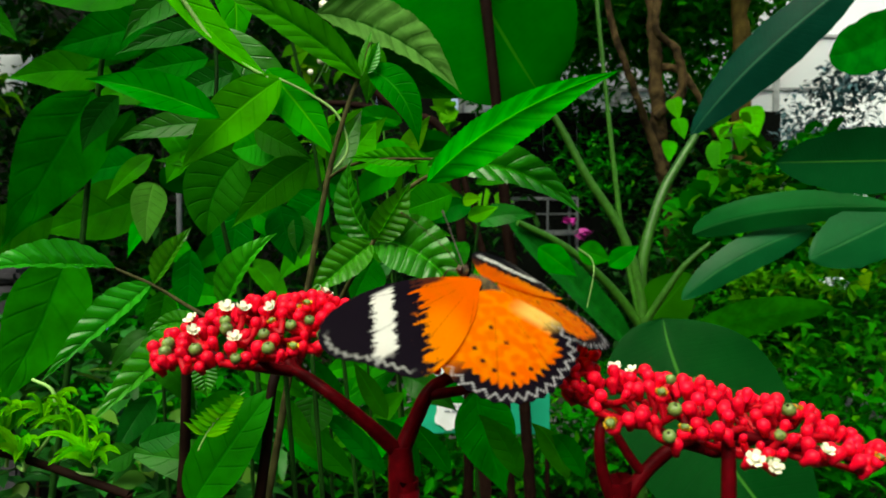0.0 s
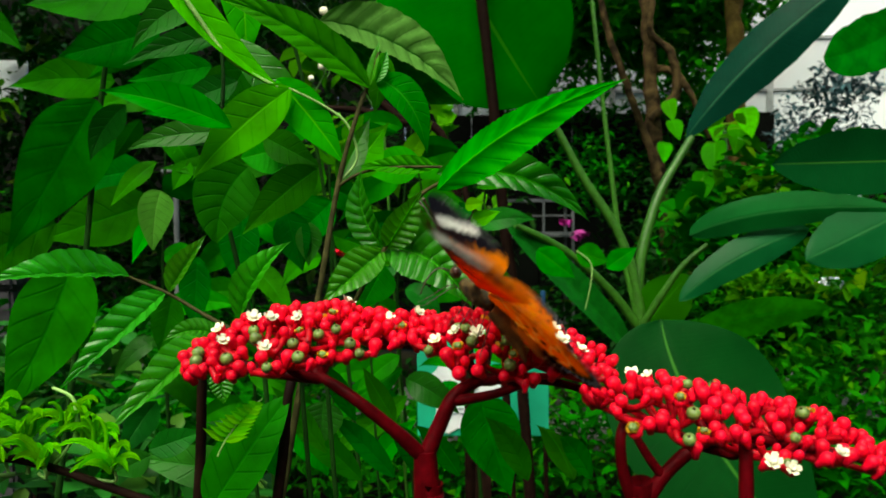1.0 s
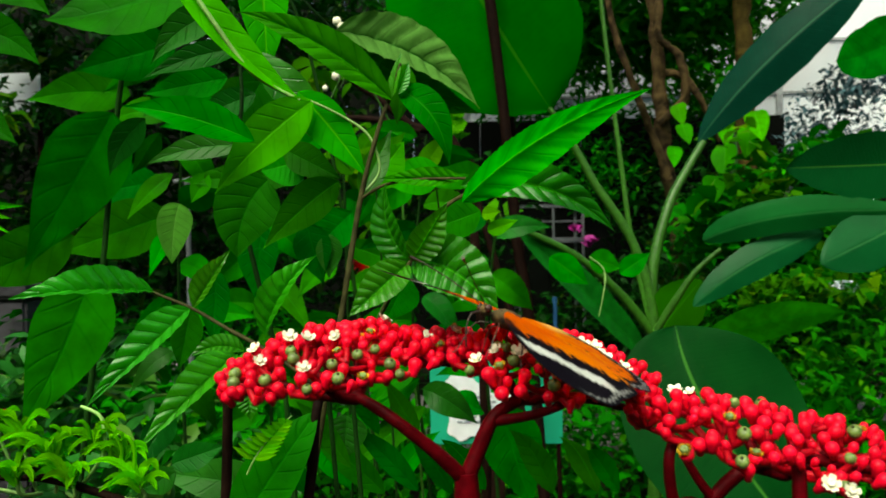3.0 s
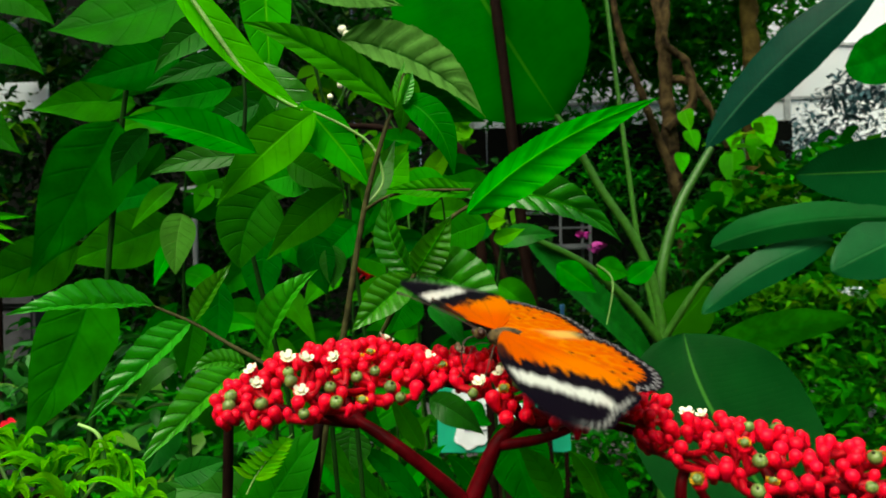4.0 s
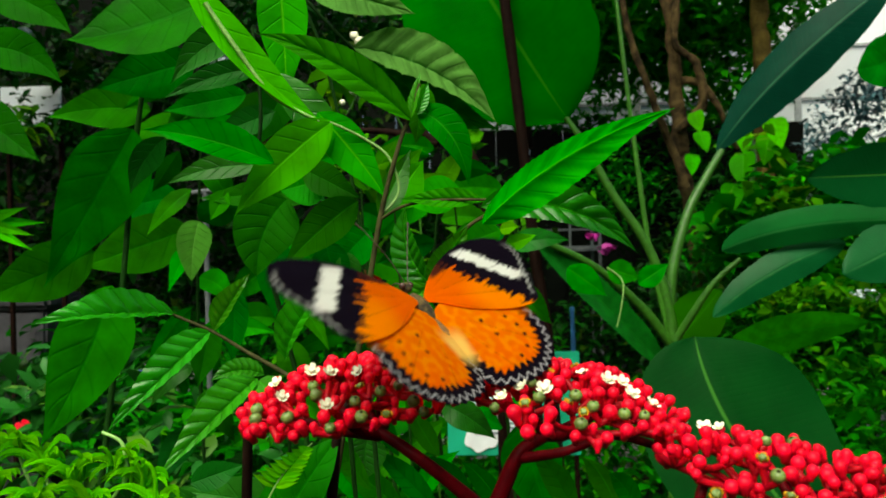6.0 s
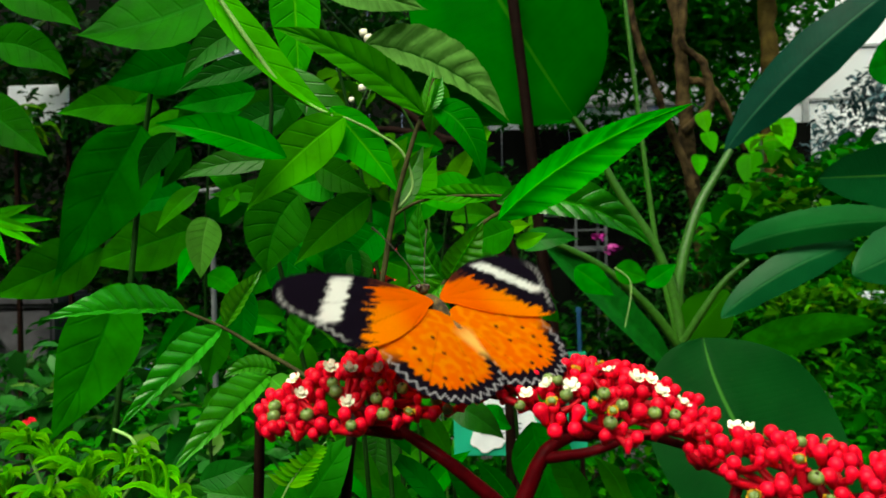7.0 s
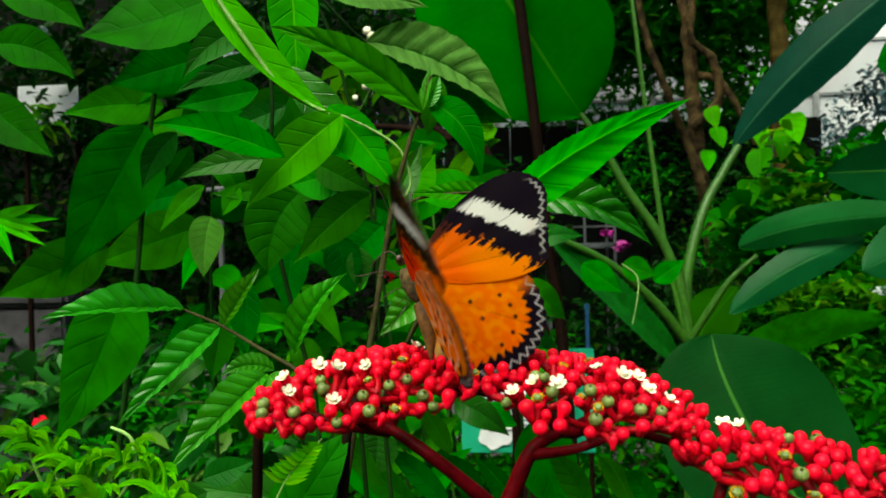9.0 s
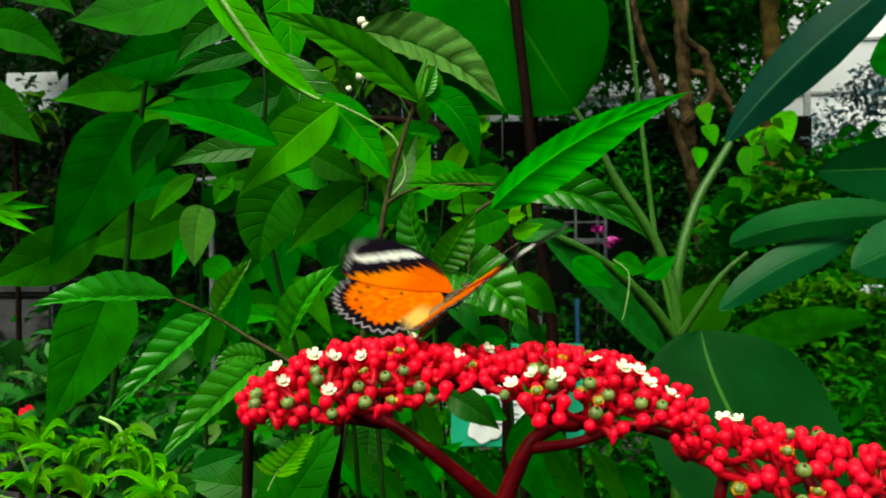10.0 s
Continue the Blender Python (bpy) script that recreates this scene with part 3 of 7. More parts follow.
leaf(twig_shrub, (-0.0578, 0.2758, 1.1907), (-0.0520, 0.2686, 1.1885), (-0.0462, 0.2613, 1.1862), 0.0089, (-0.42, -0.56, 0.71), 10, FRESH, "smooth")

tall_shrub = thing("stemmed_shrub", (-0.0243, 0.3377, 1.2218), "tall green shrub stem with broad bright leaves", "shrub")
stem(tall_shrub, [(-0.0460, 0.3308, 1.1080), (-0.0347, 0.3318, 1.1714), (-0.0285, 0.3323, 1.1993), (-0.0194, 0.3382, 1.2532), (-0.0105, 0.3409, 1.2864), (-0.0048, 0.3443, 1.3024), (-0.0006, 0.3446, 1.3154)], 0.00178, 0.00079, STEM_BROWN)
leaf(tall_shrub, (-0.0046, 0.3423, 1.2994), (-0.0025, 0.3445, 1.3106), (-0.0004, 0.3467, 1.3217), 0.0059, (-0.17, -0.96, 0.22), 35, FRESH, "serrate")
leaf(tall_shrub, (-0.0020, 0.3424, 1.3007), (0.0006, 0.3446, 1.3089), (0.0032, 0.3468, 1.3171), 0.0068, (0.52, -0.85, 0.06), 35, FRESH, "serrate")
stem(tall_shrub, [(-0.0187, 0.3392, 1.2548), (-0.0110, 0.3417, 1.2657), (-0.0154, 0.3416, 1.2814), (-0.0274, 0.3411, 1.2908), (-0.0427, 0.3395, 1.2984)], 0.00065, 0.00065, STEM_PALE, "petiole")
leaf(tall_shrub, (-0.0409, 0.3395, 1.2984), (-0.0637, 0.3313, 1.2778), (-0.0832, 0.3252, 1.2548), 0.0235, (0.31, -0.95, 0.02), 16, BRIGHT, "smooth", 0.03)
leaf(tall_shrub, (-0.0489, 0.3442, 1.3036), (-0.0317, 0.3449, 1.2835), (-0.0168, 0.3454, 1.2621), 0.0205, (-0.30, -0.88, 0.36), 18, BRIGHT, "smooth")
leaf(tall_shrub, (-0.1052, 0.3250, 1.3642), (-0.0745, 0.3311, 1.3218), (-0.0425, 0.3394, 1.2958), 0.0180, (0.50, -0.80, 0.30), 24, BRIGHT, "smooth")
stem(tall_shrub, [(-0.0938, 0.3244, 1.3499), (-0.0811, 0.3269, 1.3302), (-0.0686, 0.3303, 1.3118), (-0.0581, 0.3338, 1.3040), (-0.0466, 0.3373, 1.2982)], 0.00112, 0.00090, STEM_PALE, "petiole")
leaf(tall_shrub, (-0.0702, 0.3618, 1.3795), (-0.0689, 0.3616, 1.3462), (-0.0676, 0.3614, 1.3129), 0.0248, (0.25, -0.97, 0.02), 10, BRIGHT, "smooth")
leaf(tall_shrub, (-0.0046, 0.3423, 1.2981), (-0.0379, 0.3379, 1.3241), (-0.0743, 0.3363, 1.3390), 0.0187, (0.16, -0.98, 0.13), 24, MID, "serrate")
leaf(tall_shrub, (-0.0706, 0.3514, 1.3244), (-0.0482, 0.3522, 1.2957), (-0.0259, 0.3530, 1.2669), 0.0209, (0.40, -0.87, 0.28), 15, FRESH, "smooth")
leaf(tall_shrub, (-0.0026, 0.3494, 1.3046), (0.0141, 0.3451, 1.2903), (0.0214, 0.3503, 1.2669), 0.0176, (0.26, -0.95, 0.15), 20, MID, "smooth")
leaf(tall_shrub, (0.0009, 0.3517, 1.3170), (-0.0015, 0.3530, 1.3025), (-0.0039, 0.3542, 1.2881), 0.0143, (-0.07, -0.99, -0.08), 10, MID, "smooth")
leaf(tall_shrub, (-0.0213, 0.3481, 1.2544), (-0.0142, 0.3561, 1.2713), (-0.0071, 0.3641, 1.2881), 0.0140, (0.45, -0.86, 0.22), 18, FRESH, "smooth")
leaf(tall_shrub, (-0.0206, 0.3732, 1.2598), (-0.0115, 0.3788, 1.2723), (-0.0025, 0.3843, 1.2849), 0.0224, (0.31, -0.93, 0.18), 18, BRIGHT, "smooth")

pale_shrub = thing("upper_shrub", (-0.0581, 0.5728, 1.4030), "green shrub branch with pale ribbed leaf undersides", "shrub")
leaf(pale_shrub, (-0.0697, 0.5622, 1.3926), (-0.0100, 0.5699, 1.3746), (0.0398, 0.5769, 1.3335), 0.0468, (0.31, -0.88, 0.36), 24, PALE, "serrate")
leaf(pale_shrub, (-0.0592, 0.5777, 1.3868), (-0.0133, 0.5796, 1.3548), (0.0407, 0.5820, 1.3307), 0.0419, (-0.20, -0.88, -0.42), 10, DARK, "serrate")
leaf(pale_shrub, (-0.1051, 0.5509, 1.4407), (-0.0625, 0.5528, 1.4275), (-0.0200, 0.5547, 1.4144), 0.0346, (0.06, -1.00, 0.06), 15, PALE, "serrate")
stem(pale_shrub, [(-0.1246, 0.5601, 1.4533), (-0.0908, 0.5614, 1.4138), (-0.0688, 0.5622, 1.3918)], 0.00130, 0.00108, STEM_SHADE)

lance_shrub = thing("lance_leaved_shrub", (-0.0891, 0.4199, 1.2443), "dark green shrub with long pointed leaves", "shrub")
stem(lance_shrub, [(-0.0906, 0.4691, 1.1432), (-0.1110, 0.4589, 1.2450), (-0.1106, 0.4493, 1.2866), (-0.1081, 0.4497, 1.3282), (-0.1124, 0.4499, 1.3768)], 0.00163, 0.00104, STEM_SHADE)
leaf(lance_shrub, (-0.0633, 0.3213, 1.2776), (-0.0884, 0.3102, 1.2870), (-0.1132, 0.3040, 1.2910), 0.0189, (0.39, -0.84, 0.37), 22, MID, "lance")
leaf(lance_shrub, (-0.0895, 0.4002, 1.2858), (-0.1197, 0.3988, 1.2849), (-0.1464, 0.3974, 1.2761), 0.0154, (0.02, -0.98, 0.18), 15, GREY, "lance")
leaf(lance_shrub, (-0.1079, 0.4200, 1.3652), (-0.1323, 0.4188, 1.3559), (-0.1508, 0.4177, 1.3355), 0.0200, (0.17, -0.97, -0.18), 15, GREY, "lance")
leaf(lance_shrub, (-0.0970, 0.4203, 1.3442), (-0.1262, 0.4189, 1.3396), (-0.1561, 0.4174, 1.3272), 0.0150, (0.09, -0.99, -0.13), 15, GREY, "lance")
leaf(lance_shrub, (-0.0794, 0.4005, 1.2671), (-0.0911, 0.3948, 1.2488), (-0.0952, 0.3944, 1.2254), 0.0359, (0.23, -0.97, 0.05), 12, DARK, "broad")
leaf(lance_shrub, (-0.0354, 0.3726, 1.2635), (-0.0550, 0.3715, 1.2490), (-0.0748, 0.3704, 1.2294), 0.0215, (0.08, -1.00, -0.03), 15, MID, "smooth")
leaf(lance_shrub, (-0.0560, 0.3917, 1.2766), (-0.0681, 0.3911, 1.2738), (-0.0802, 0.3905, 1.2710), 0.0271, (-0.00, -0.98, 0.21), 12, MID, "broad")
leaf(lance_shrub, (-0.0667, 0.3862, 1.2822), (-0.0500, 0.3795, 1.2733), (-0.0334, 0.3727, 1.2643), 0.0175, (-0.29, -0.94, 0.18), 12, DARK, "smooth")
leaf(lance_shrub, (-0.1613, 0.4817, 1.2593), (-0.1646, 0.4794, 1.2425), (-0.1661, 0.4791, 1.2195), 0.0225, (0.38, -0.92, 0.01), 10, YELLOW, "broad")
leaf(lance_shrub, (-0.1674, 0.4468, 1.3102), (-0.1815, 0.4460, 1.2949), (-0.1899, 0.4454, 1.2749), 0.0185, (0.50, -0.82, -0.29), 12, GREY, "lance")
leaf(lance_shrub, (-0.1631, 0.4569, 1.3028), (-0.1722, 0.4564, 1.2897), (-0.1813, 0.4558, 1.2765), 0.0150, (0.67, -0.60, -0.44), 12, DARK, "lance")
leaf(lance_shrub, (-0.1684, 0.5158, 1.1864), (-0.1730, 0.5154, 1.1645), (-0.1777, 0.5150, 1.1425), 0.0228, (0.33, -0.94, -0.05), 14, DARK, "smooth")
leaf(lance_shrub, (-0.1430, 0.4972, 1.2151), (-0.1445, 0.4969, 1.1881), (-0.1459, 0.4966, 1.1612), 0.0232, (-0.02, -1.00, 0.01), 14, DARK, "smooth")
leaf(lance_shrub, (-0.1475, 0.4975, 1.2807), (-0.1535, 0.4972, 1.2702), (-0.1595, 0.4968, 1.2598), 0.0146, (0.01, -1.00, 0.03), 14, MID, "smooth")
leaf(lance_shrub, (-0.0633, 0.4211, 1.2438), (-0.0587, 0.4212, 1.2259), (-0.0542, 0.4213, 1.2080), 0.0223, (0.03, -1.00, 0.00), 12, DARK, "smooth")
leaf(lance_shrub, (-0.0504, 0.4217, 1.2371), (-0.0507, 0.4216, 1.2242), (-0.0509, 0.4215, 1.2112), 0.0156, (0.19, -0.98, 0.01), 12, GREY, "smooth")
leaf(lance_shrub, (-0.0420, 0.4522, 1.2506), (-0.0561, 0.4515, 1.2370), (-0.0702, 0.4507, 1.2234), 0.0269, (-0.00, -1.00, 0.06), 12, DARK, "smooth")
leaf(lance_shrub, (-0.1116, 0.4989, 1.2453), (-0.1141, 0.4986, 1.2184), (-0.1165, 0.4983, 1.1915), 0.0298, (-0.07, -1.00, 0.02), 14, DARK, "smooth")
leaf(lance_shrub, (-0.0802, 0.5007, 1.2794), (-0.1245, 0.4986, 1.2774), (-0.1688, 0.4965, 1.2754), 0.0232, (0.04, -1.00, 0.09), 12, DARK, "lance")
leaf(lance_shrub, (-0.1294, 0.4987, 1.3247), (-0.1545, 0.4975, 1.3185), (-0.1797, 0.4962, 1.3122), 0.0232, (0.06, -1.00, -0.05), 12, MID, "smooth")
leaf(lance_shrub, (-0.1081, 0.4798, 1.3303), (-0.1295, 0.4787, 1.3223), (-0.1509, 0.4776, 1.3144), 0.0191, (0.08, -0.99, -0.07), 12, GREY, "smooth")
leaf(lance_shrub, (-0.1018, 0.5003, 1.3570), (-0.1158, 0.4994, 1.3322), (-0.1297, 0.4986, 1.3074), 0.0265, (0.30, -0.94, -0.14), 12, DARK, "smooth")

ribbed_shrub = thing("ribbed_shrub", (0.0055, 0.3041, 1.2231), "bright green shrub sprig with ribbed leaves behind the flowers", "shrub")
stem(ribbed_shrub, [(-0.0196, 0.3025, 1.1773), (-0.0071, 0.3033, 1.2026), (0.0055, 0.3041, 1.2243), (0.0184, 0.3099, 1.2450), (0.0291, 0.3155, 1.2527)], 0.00104, 0.00084, STEM_BROWN)
stem(ribbed_shrub, [(-0.0191, 0.3382, 1.2527), (-0.0076, 0.3338, 1.2584), (0.0080, 0.3296, 1.2603), (0.0293, 0.3205, 1.2595)], 0.00077, 0.00061, STEM_BROWN)
leaf(ribbed_shrub, (0.0274, 0.3104, 1.2488), (0.0614, 0.3022, 1.2746), (0.1064, 0.3095, 1.2945), 0.0239, (0.15, -0.95, -0.28), 40, BRIGHT, "serrate")
leaf(ribbed_shrub, (0.0268, 0.3204, 1.2564), (0.0635, 0.3251, 1.2549), (0.0956, 0.3335, 1.2351), 0.0219, (0.26, -0.93, 0.27), 30, FRESH, "serrate")
leaf(ribbed_shrub, (0.0276, 0.3255, 1.2599), (0.0087, 0.3296, 1.2606), (-0.0101, 0.3337, 1.2612), 0.0103, (-0.19, -0.94, 0.29), 25, MID, "serrate")
leaf(ribbed_shrub, (0.0057, 0.3041, 1.2243), (-0.0034, 0.3038, 1.2395), (-0.0036, 0.3039, 1.2575), 0.0147, (-0.31, -0.95, -0.09), 28, FRESH, "serrate")
leaf(ribbed_shrub, (0.0062, 0.3042, 1.2247), (0.0140, 0.2996, 1.2366), (0.0217, 0.2951, 1.2484), 0.0164, (0.02, -0.93, -0.37), 32, FRESH, "serrate")
leaf(ribbed_shrub, (0.0058, 0.3091, 1.2247), (0.0262, 0.3000, 1.2185), (0.0416, 0.2956, 1.2006), 0.0274, (-0.06, -0.90, 0.42), 22, FRESH, "serrate")
leaf(ribbed_shrub, (0.0048, 0.3041, 1.2238), (-0.0066, 0.2959, 1.2136), (-0.0181, 0.2878, 1.2033), 0.0178, (0.18, -0.86, 0.48), 28, FRESH, "serrate")
leaf(ribbed_shrub, (0.0009, 0.3439, 1.2158), (-0.0045, 0.3435, 1.2054), (-0.0099, 0.3432, 1.1950), 0.0203, (0.05, -1.00, 0.01), 10, DARK, "smooth")
leaf(ribbed_shrub, (0.0156, 0.4051, 1.2699), (-0.0014, 0.4042, 1.2672), (-0.0184, 0.4034, 1.2644), 0.0212, (0.06, -1.00, -0.07), 10, BRIGHT, "smooth")
leaf(ribbed_shrub, (0.0363, 0.3859, 1.2475), (0.0201, 0.3850, 1.2419), (0.0039, 0.3842, 1.2364), 0.0202, (0.05, -1.00, 0.00), 10, MID, "smooth")

left_bush = thing("broad_leaved_bush", (-0.3353, 0.6380, 1.1806), "dark green bush with large smooth leaves", "bush")
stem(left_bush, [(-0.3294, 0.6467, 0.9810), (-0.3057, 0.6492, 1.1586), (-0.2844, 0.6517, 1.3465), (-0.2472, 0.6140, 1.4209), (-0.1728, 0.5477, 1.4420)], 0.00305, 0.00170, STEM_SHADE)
leaf(left_bush, (-0.2831, 0.6418, 1.3490), (-0.3129, 0.6299, 1.2872), (-0.3537, 0.6173, 1.2097), 0.0700, (0.60, -0.79, -0.16), 8, DULL, "smooth")
leaf(left_bush, (-0.1547, 0.4982, 1.4139), (-0.2009, 0.4909, 1.3928), (-0.2527, 0.4833, 1.3832), 0.0689, (0.20, -0.75, 0.40), 14, DARK, "lance")
leaf(left_bush, (-0.3853, 0.5878, 1.4618), (-0.3394, 0.5898, 1.4448), (-0.3084, 0.5911, 1.4201), 0.0378, (0.03, -1.00, -0.03), 12, DARK, "smooth")
leaf(left_bush, (-0.3862, 0.5873, 1.4110), (-0.3471, 0.5891, 1.4042), (-0.3166, 0.5904, 1.3786), 0.0358, (0.04, -1.00, -0.00), 12, DARK, "smooth")
leaf(left_bush, (-0.3866, 0.5669, 1.3630), (-0.3553, 0.5682, 1.3378), (-0.3241, 0.5695, 1.3126), 0.0385, (0.20, -0.96, 0.19), 12, DARK, "smooth")
leaf(left_bush, (-0.2895, 0.6918, 1.3744), (-0.3380, 0.6895, 1.3780), (-0.3910, 0.6869, 1.3698), 0.0418, (0.05, -1.00, -0.04), 10, DULL, "smooth")
leaf(left_bush, (-0.2790, 0.5908, 1.2123), (-0.2978, 0.5794, 1.1495), (-0.3293, 0.5674, 1.0846), 0.0606, (0.58, -0.81, -0.08), 8, DULL, "smooth")
leaf(left_bush, (-0.3245, 0.6490, 1.2404), (-0.3713, 0.6366, 1.2192), (-0.4181, 0.6242, 1.1980), 0.0517, (0.29, -0.95, -0.09), 8, DULL, "smooth")
leaf(left_bush, (-0.2539, 0.6925, 1.2603), (-0.3082, 0.6898, 1.2425), (-0.3624, 0.6871, 1.2246), 0.0557, (0.04, -1.00, 0.03), 8, DULL, "smooth")
leaf(left_bush, (-0.1907, 0.6164, 1.3768), (-0.2129, 0.6051, 1.3566), (-0.2351, 0.5939, 1.3363), 0.0364, (0.40, -0.91, 0.07), 10, DARK, "smooth")
leaf(left_bush, (-0.2063, 0.5958, 1.3959), (-0.2481, 0.5937, 1.3852), (-0.2899, 0.5916, 1.3744), 0.0438, (0.09, -0.99, -0.15), 10, DARK, "smooth")
leaf(left_bush, (-0.2725, 0.7119, 1.2945), (-0.3114, 0.7100, 1.2869), (-0.3504, 0.7081, 1.2793), 0.0430, (0.04, -1.00, 0.03), 8, DARK, "smooth")
leaf(left_bush, (-0.1652, 0.5975, 1.3674), (-0.2000, 0.5958, 1.3611), (-0.2348, 0.5941, 1.3548), 0.0278, (0.06, -1.00, -0.08), 8, DARK, "smooth")

lime_shoot = thing("young_shoot", (-0.0911, 0.2489, 1.1564), "lime green tuft of narrow toothed young leaves", "young plant")
stem(lime_shoot, [(-0.1659, 0.2554, 1.1584), (-0.1387, 0.2516, 1.1536), (-0.1123, 0.2479, 1.1529), (-0.0721, 0.2497, 1.1387)], 0.00130, 0.00154, STEM_DARK)
rng = random.Random(5)
for cx, cy, cz in ((-0.126, 0.250, 1.1640), (-0.113, 0.247, 1.1590), (-0.099, 0.250, 1.1640), (-0.0897, 0.249, 1.1575), (-0.1225, 0.241, 1.1540), (-0.105, 0.243, 1.1525), (-0.136, 0.252, 1.1690), (-0.083, 0.246, 1.1500), (-0.140, 0.246, 1.1560)):
    stem(lime_shoot, [(cx * 0.5 - 0.058, 0.2500, 1.1480), (cx, cy + 0.002, cz - 0.004), (cx, cy, cz + 0.002)], 0.0007, 0.0005, STEM_PALE, "shoot")
    for k in range(10):
        az = 2 * math.pi * (k + rng.random() * 0.7) / 10
        out, up = rng.uniform(0.0075, 0.012), rng.uniform(0.002, 0.010)
        d = Vector((math.cos(az) - 0.25, 0.55 * math.sin(az), 0))
        base = Vector((cx, cy, cz + rng.uniform(-0.001, 0.003)))
        tip = base + d * out * 1.25 + Vector((0, -0.002, up - 0.001))
        mid = base + d * out * 0.62 + Vector((0, 0, up * 0.6 + rng.uniform(0.0015, 0.0035)))
        leaf(lime_shoot, base, mid, tip, rng.uniform(0.0030, 0.0042), (rng.uniform(-0.3, 0.3), -0.55, 0.75), rng.uniform(28, 44), LIME, "narrow", rng.uniform(-0.15, 0.12), cols=4)
for x, z, h in ((-0.1015, 1.166, 0.0075), (-0.094, 1.164, 0.009), (-0.0905, 1.160, 0.0085), (-0.086, 1.158, 0.010), (-0.111, 1.166, 0.006)):
    stem(lime_shoot, [(x, 0.248, z - 0.004), (x + 0.001, 0.247, z + h * 0.5), (x - 0.0005, 0.246, z + h), (x - 0.0025, 0.246, z + h * 1.02)], 0.0008, 0.0006, LIME, "curled_leaf")
stem(lime_shoot, [(-0.1041, 0.2485, 1.1784), (-0.0975, 0.2488, 1.1748), (-0.0961, 0.2488, 1.1671), (-0.0968, 0.2487, 1.1603)], 0.00058, 0.00077, STEM_PALE, "tendril")

low_shrub = thing("low_shrub", (-0.0379, 0.2614, 1.1460), "low green shrub with large smooth leaves and dark red stems", "shrub")
leaf(low_shrub, (-0.0526, 0.2556, 1.1333), (-0.0375, 0.2565, 1.1556), (-0.0250, 0.2622, 1.1730), 0.0220, (-0.16, -0.95, 0.27), 16, DARK, "broad")
stem(low_shrub, [(-0.0693, 0.2897, 1.1223), (-0.0678, 0.2900, 1.1468), (-0.0669, 0.2903, 1.1803)], 0.00212, 0.00190, STEM_DARK)
stem(low_shrub, [(-0.0301, 0.2616, 1.1338), (-0.0274, 0.2619, 1.1538), (-0.0254, 0.2622, 1.1738), (-0.0230, 0.2724, 1.1858)], 0.00200, 0.00167, STEM_DARK)
leaf(low_shrub, (-0.0319, 0.3618, 1.1470), (-0.0327, 0.3617, 1.1364), (-0.0334, 0.3615, 1.1257), 0.0216, (0.15, -0.99, 0.00), 14, GREY, "broad")
leaf(low_shrub, (-0.0518, 0.4007, 1.1293), (-0.0444, 0.4010, 1.1122), (-0.0370, 0.4012, 1.0951), 0.0212, (0.27, -0.96, 0.10), 10, DULL, "smooth")
leaf(low_shrub, (-0.0920, 0.2988, 1.1394), (-0.1001, 0.2984, 1.1355), (-0.1083, 0.2980, 1.1316), 0.0119, (-0.01, -0.99, 0.13), 12, GREY, "lance")
leaf(low_shrub, (0.0497, 0.5056, 1.1189), (0.0586, 0.5057, 1.0840), (0.0714, 0.5060, 1.0452), 0.0431, (0.20, -0.98, 0.05), 14, DARK, "smooth")
leaf(low_shrub, (-0.1435, 0.4162, 1.1061), (-0.1272, 0.4170, 1.1115), (-0.1109, 0.4179, 1.1168), 0.0167, (-0.01, -0.98, 0.18), 12, GREY, "smooth")
leaf(low_shrub, (-0.0937, 0.4484, 1.0816), (-0.1317, 0.4467, 1.0875), (-0.1697, 0.4449, 1.0934), 0.0269, (0.10, -0.93, 0.35), 12, GREY, "smooth")
leaf(low_shrub, (-0.0197, 0.7024, 1.0993), (-0.0634, 0.7001, 1.0705), (-0.1071, 0.6978, 1.0416), 0.0278, (-0.13, -0.95, 0.27), 10, MID, "lance")
leaf(low_shrub, (-0.0148, 0.7024, 1.0722), (-0.0559, 0.7002, 1.0406), (-0.0969, 0.6980, 1.0090), 0.0278, (-0.16, -0.95, 0.28), 10, MID, "lance")
leaf(low_shrub, (-0.0180, 0.3976, 1.0949), (-0.0387, 0.3868, 1.1191), (-0.0556, 0.3761, 1.1333), 0.0153, (0.38, -0.92, -0.15), 16, MID, "smooth")
leaf(low_shrub, (0.0014, 0.3836, 1.1014), (-0.0166, 0.3730, 1.1251), (-0.0299, 0.3624, 1.1399), 0.0133, (0.68, -0.72, 0.16), 16, DARK, "smooth")
leaf(low_shrub, (-0.0329, 0.4153, 1.0900), (-0.0404, 0.4052, 1.1200), (-0.0444, 0.3951, 1.1369), 0.0134, (0.53, -0.82, -0.22), 16, DARK, "lance")
leaf(low_shrub, (-0.0178, 0.4562, 1.0821), (-0.0042, 0.4470, 1.1033), (0.0115, 0.4379, 1.1186), 0.0153, (-0.55, -0.83, 0.02), 16, MID, "smooth")
leaf(low_shrub, (0.0184, 0.4045, 1.0923), (0.0064, 0.3942, 1.1169), (-0.0040, 0.3838, 1.1308), 0.0145, (0.60, -0.80, -0.09), 16, DARK, "lance")
leaf(low_shrub, (0.0360, 0.3569, 1.1111), (0.0244, 0.3465, 1.1313), (0.0155, 0.3362, 1.1418), 0.0113, (0.26, -0.87, -0.42), 16, MID, "smooth")
leaf(low_shrub, (-0.0722, 0.4462, 1.0789), (-0.0836, 0.4358, 1.1032), (-0.0934, 0.4255, 1.1194), 0.0156, (0.76, -0.65, 0.06), 16, DARK, "smooth")
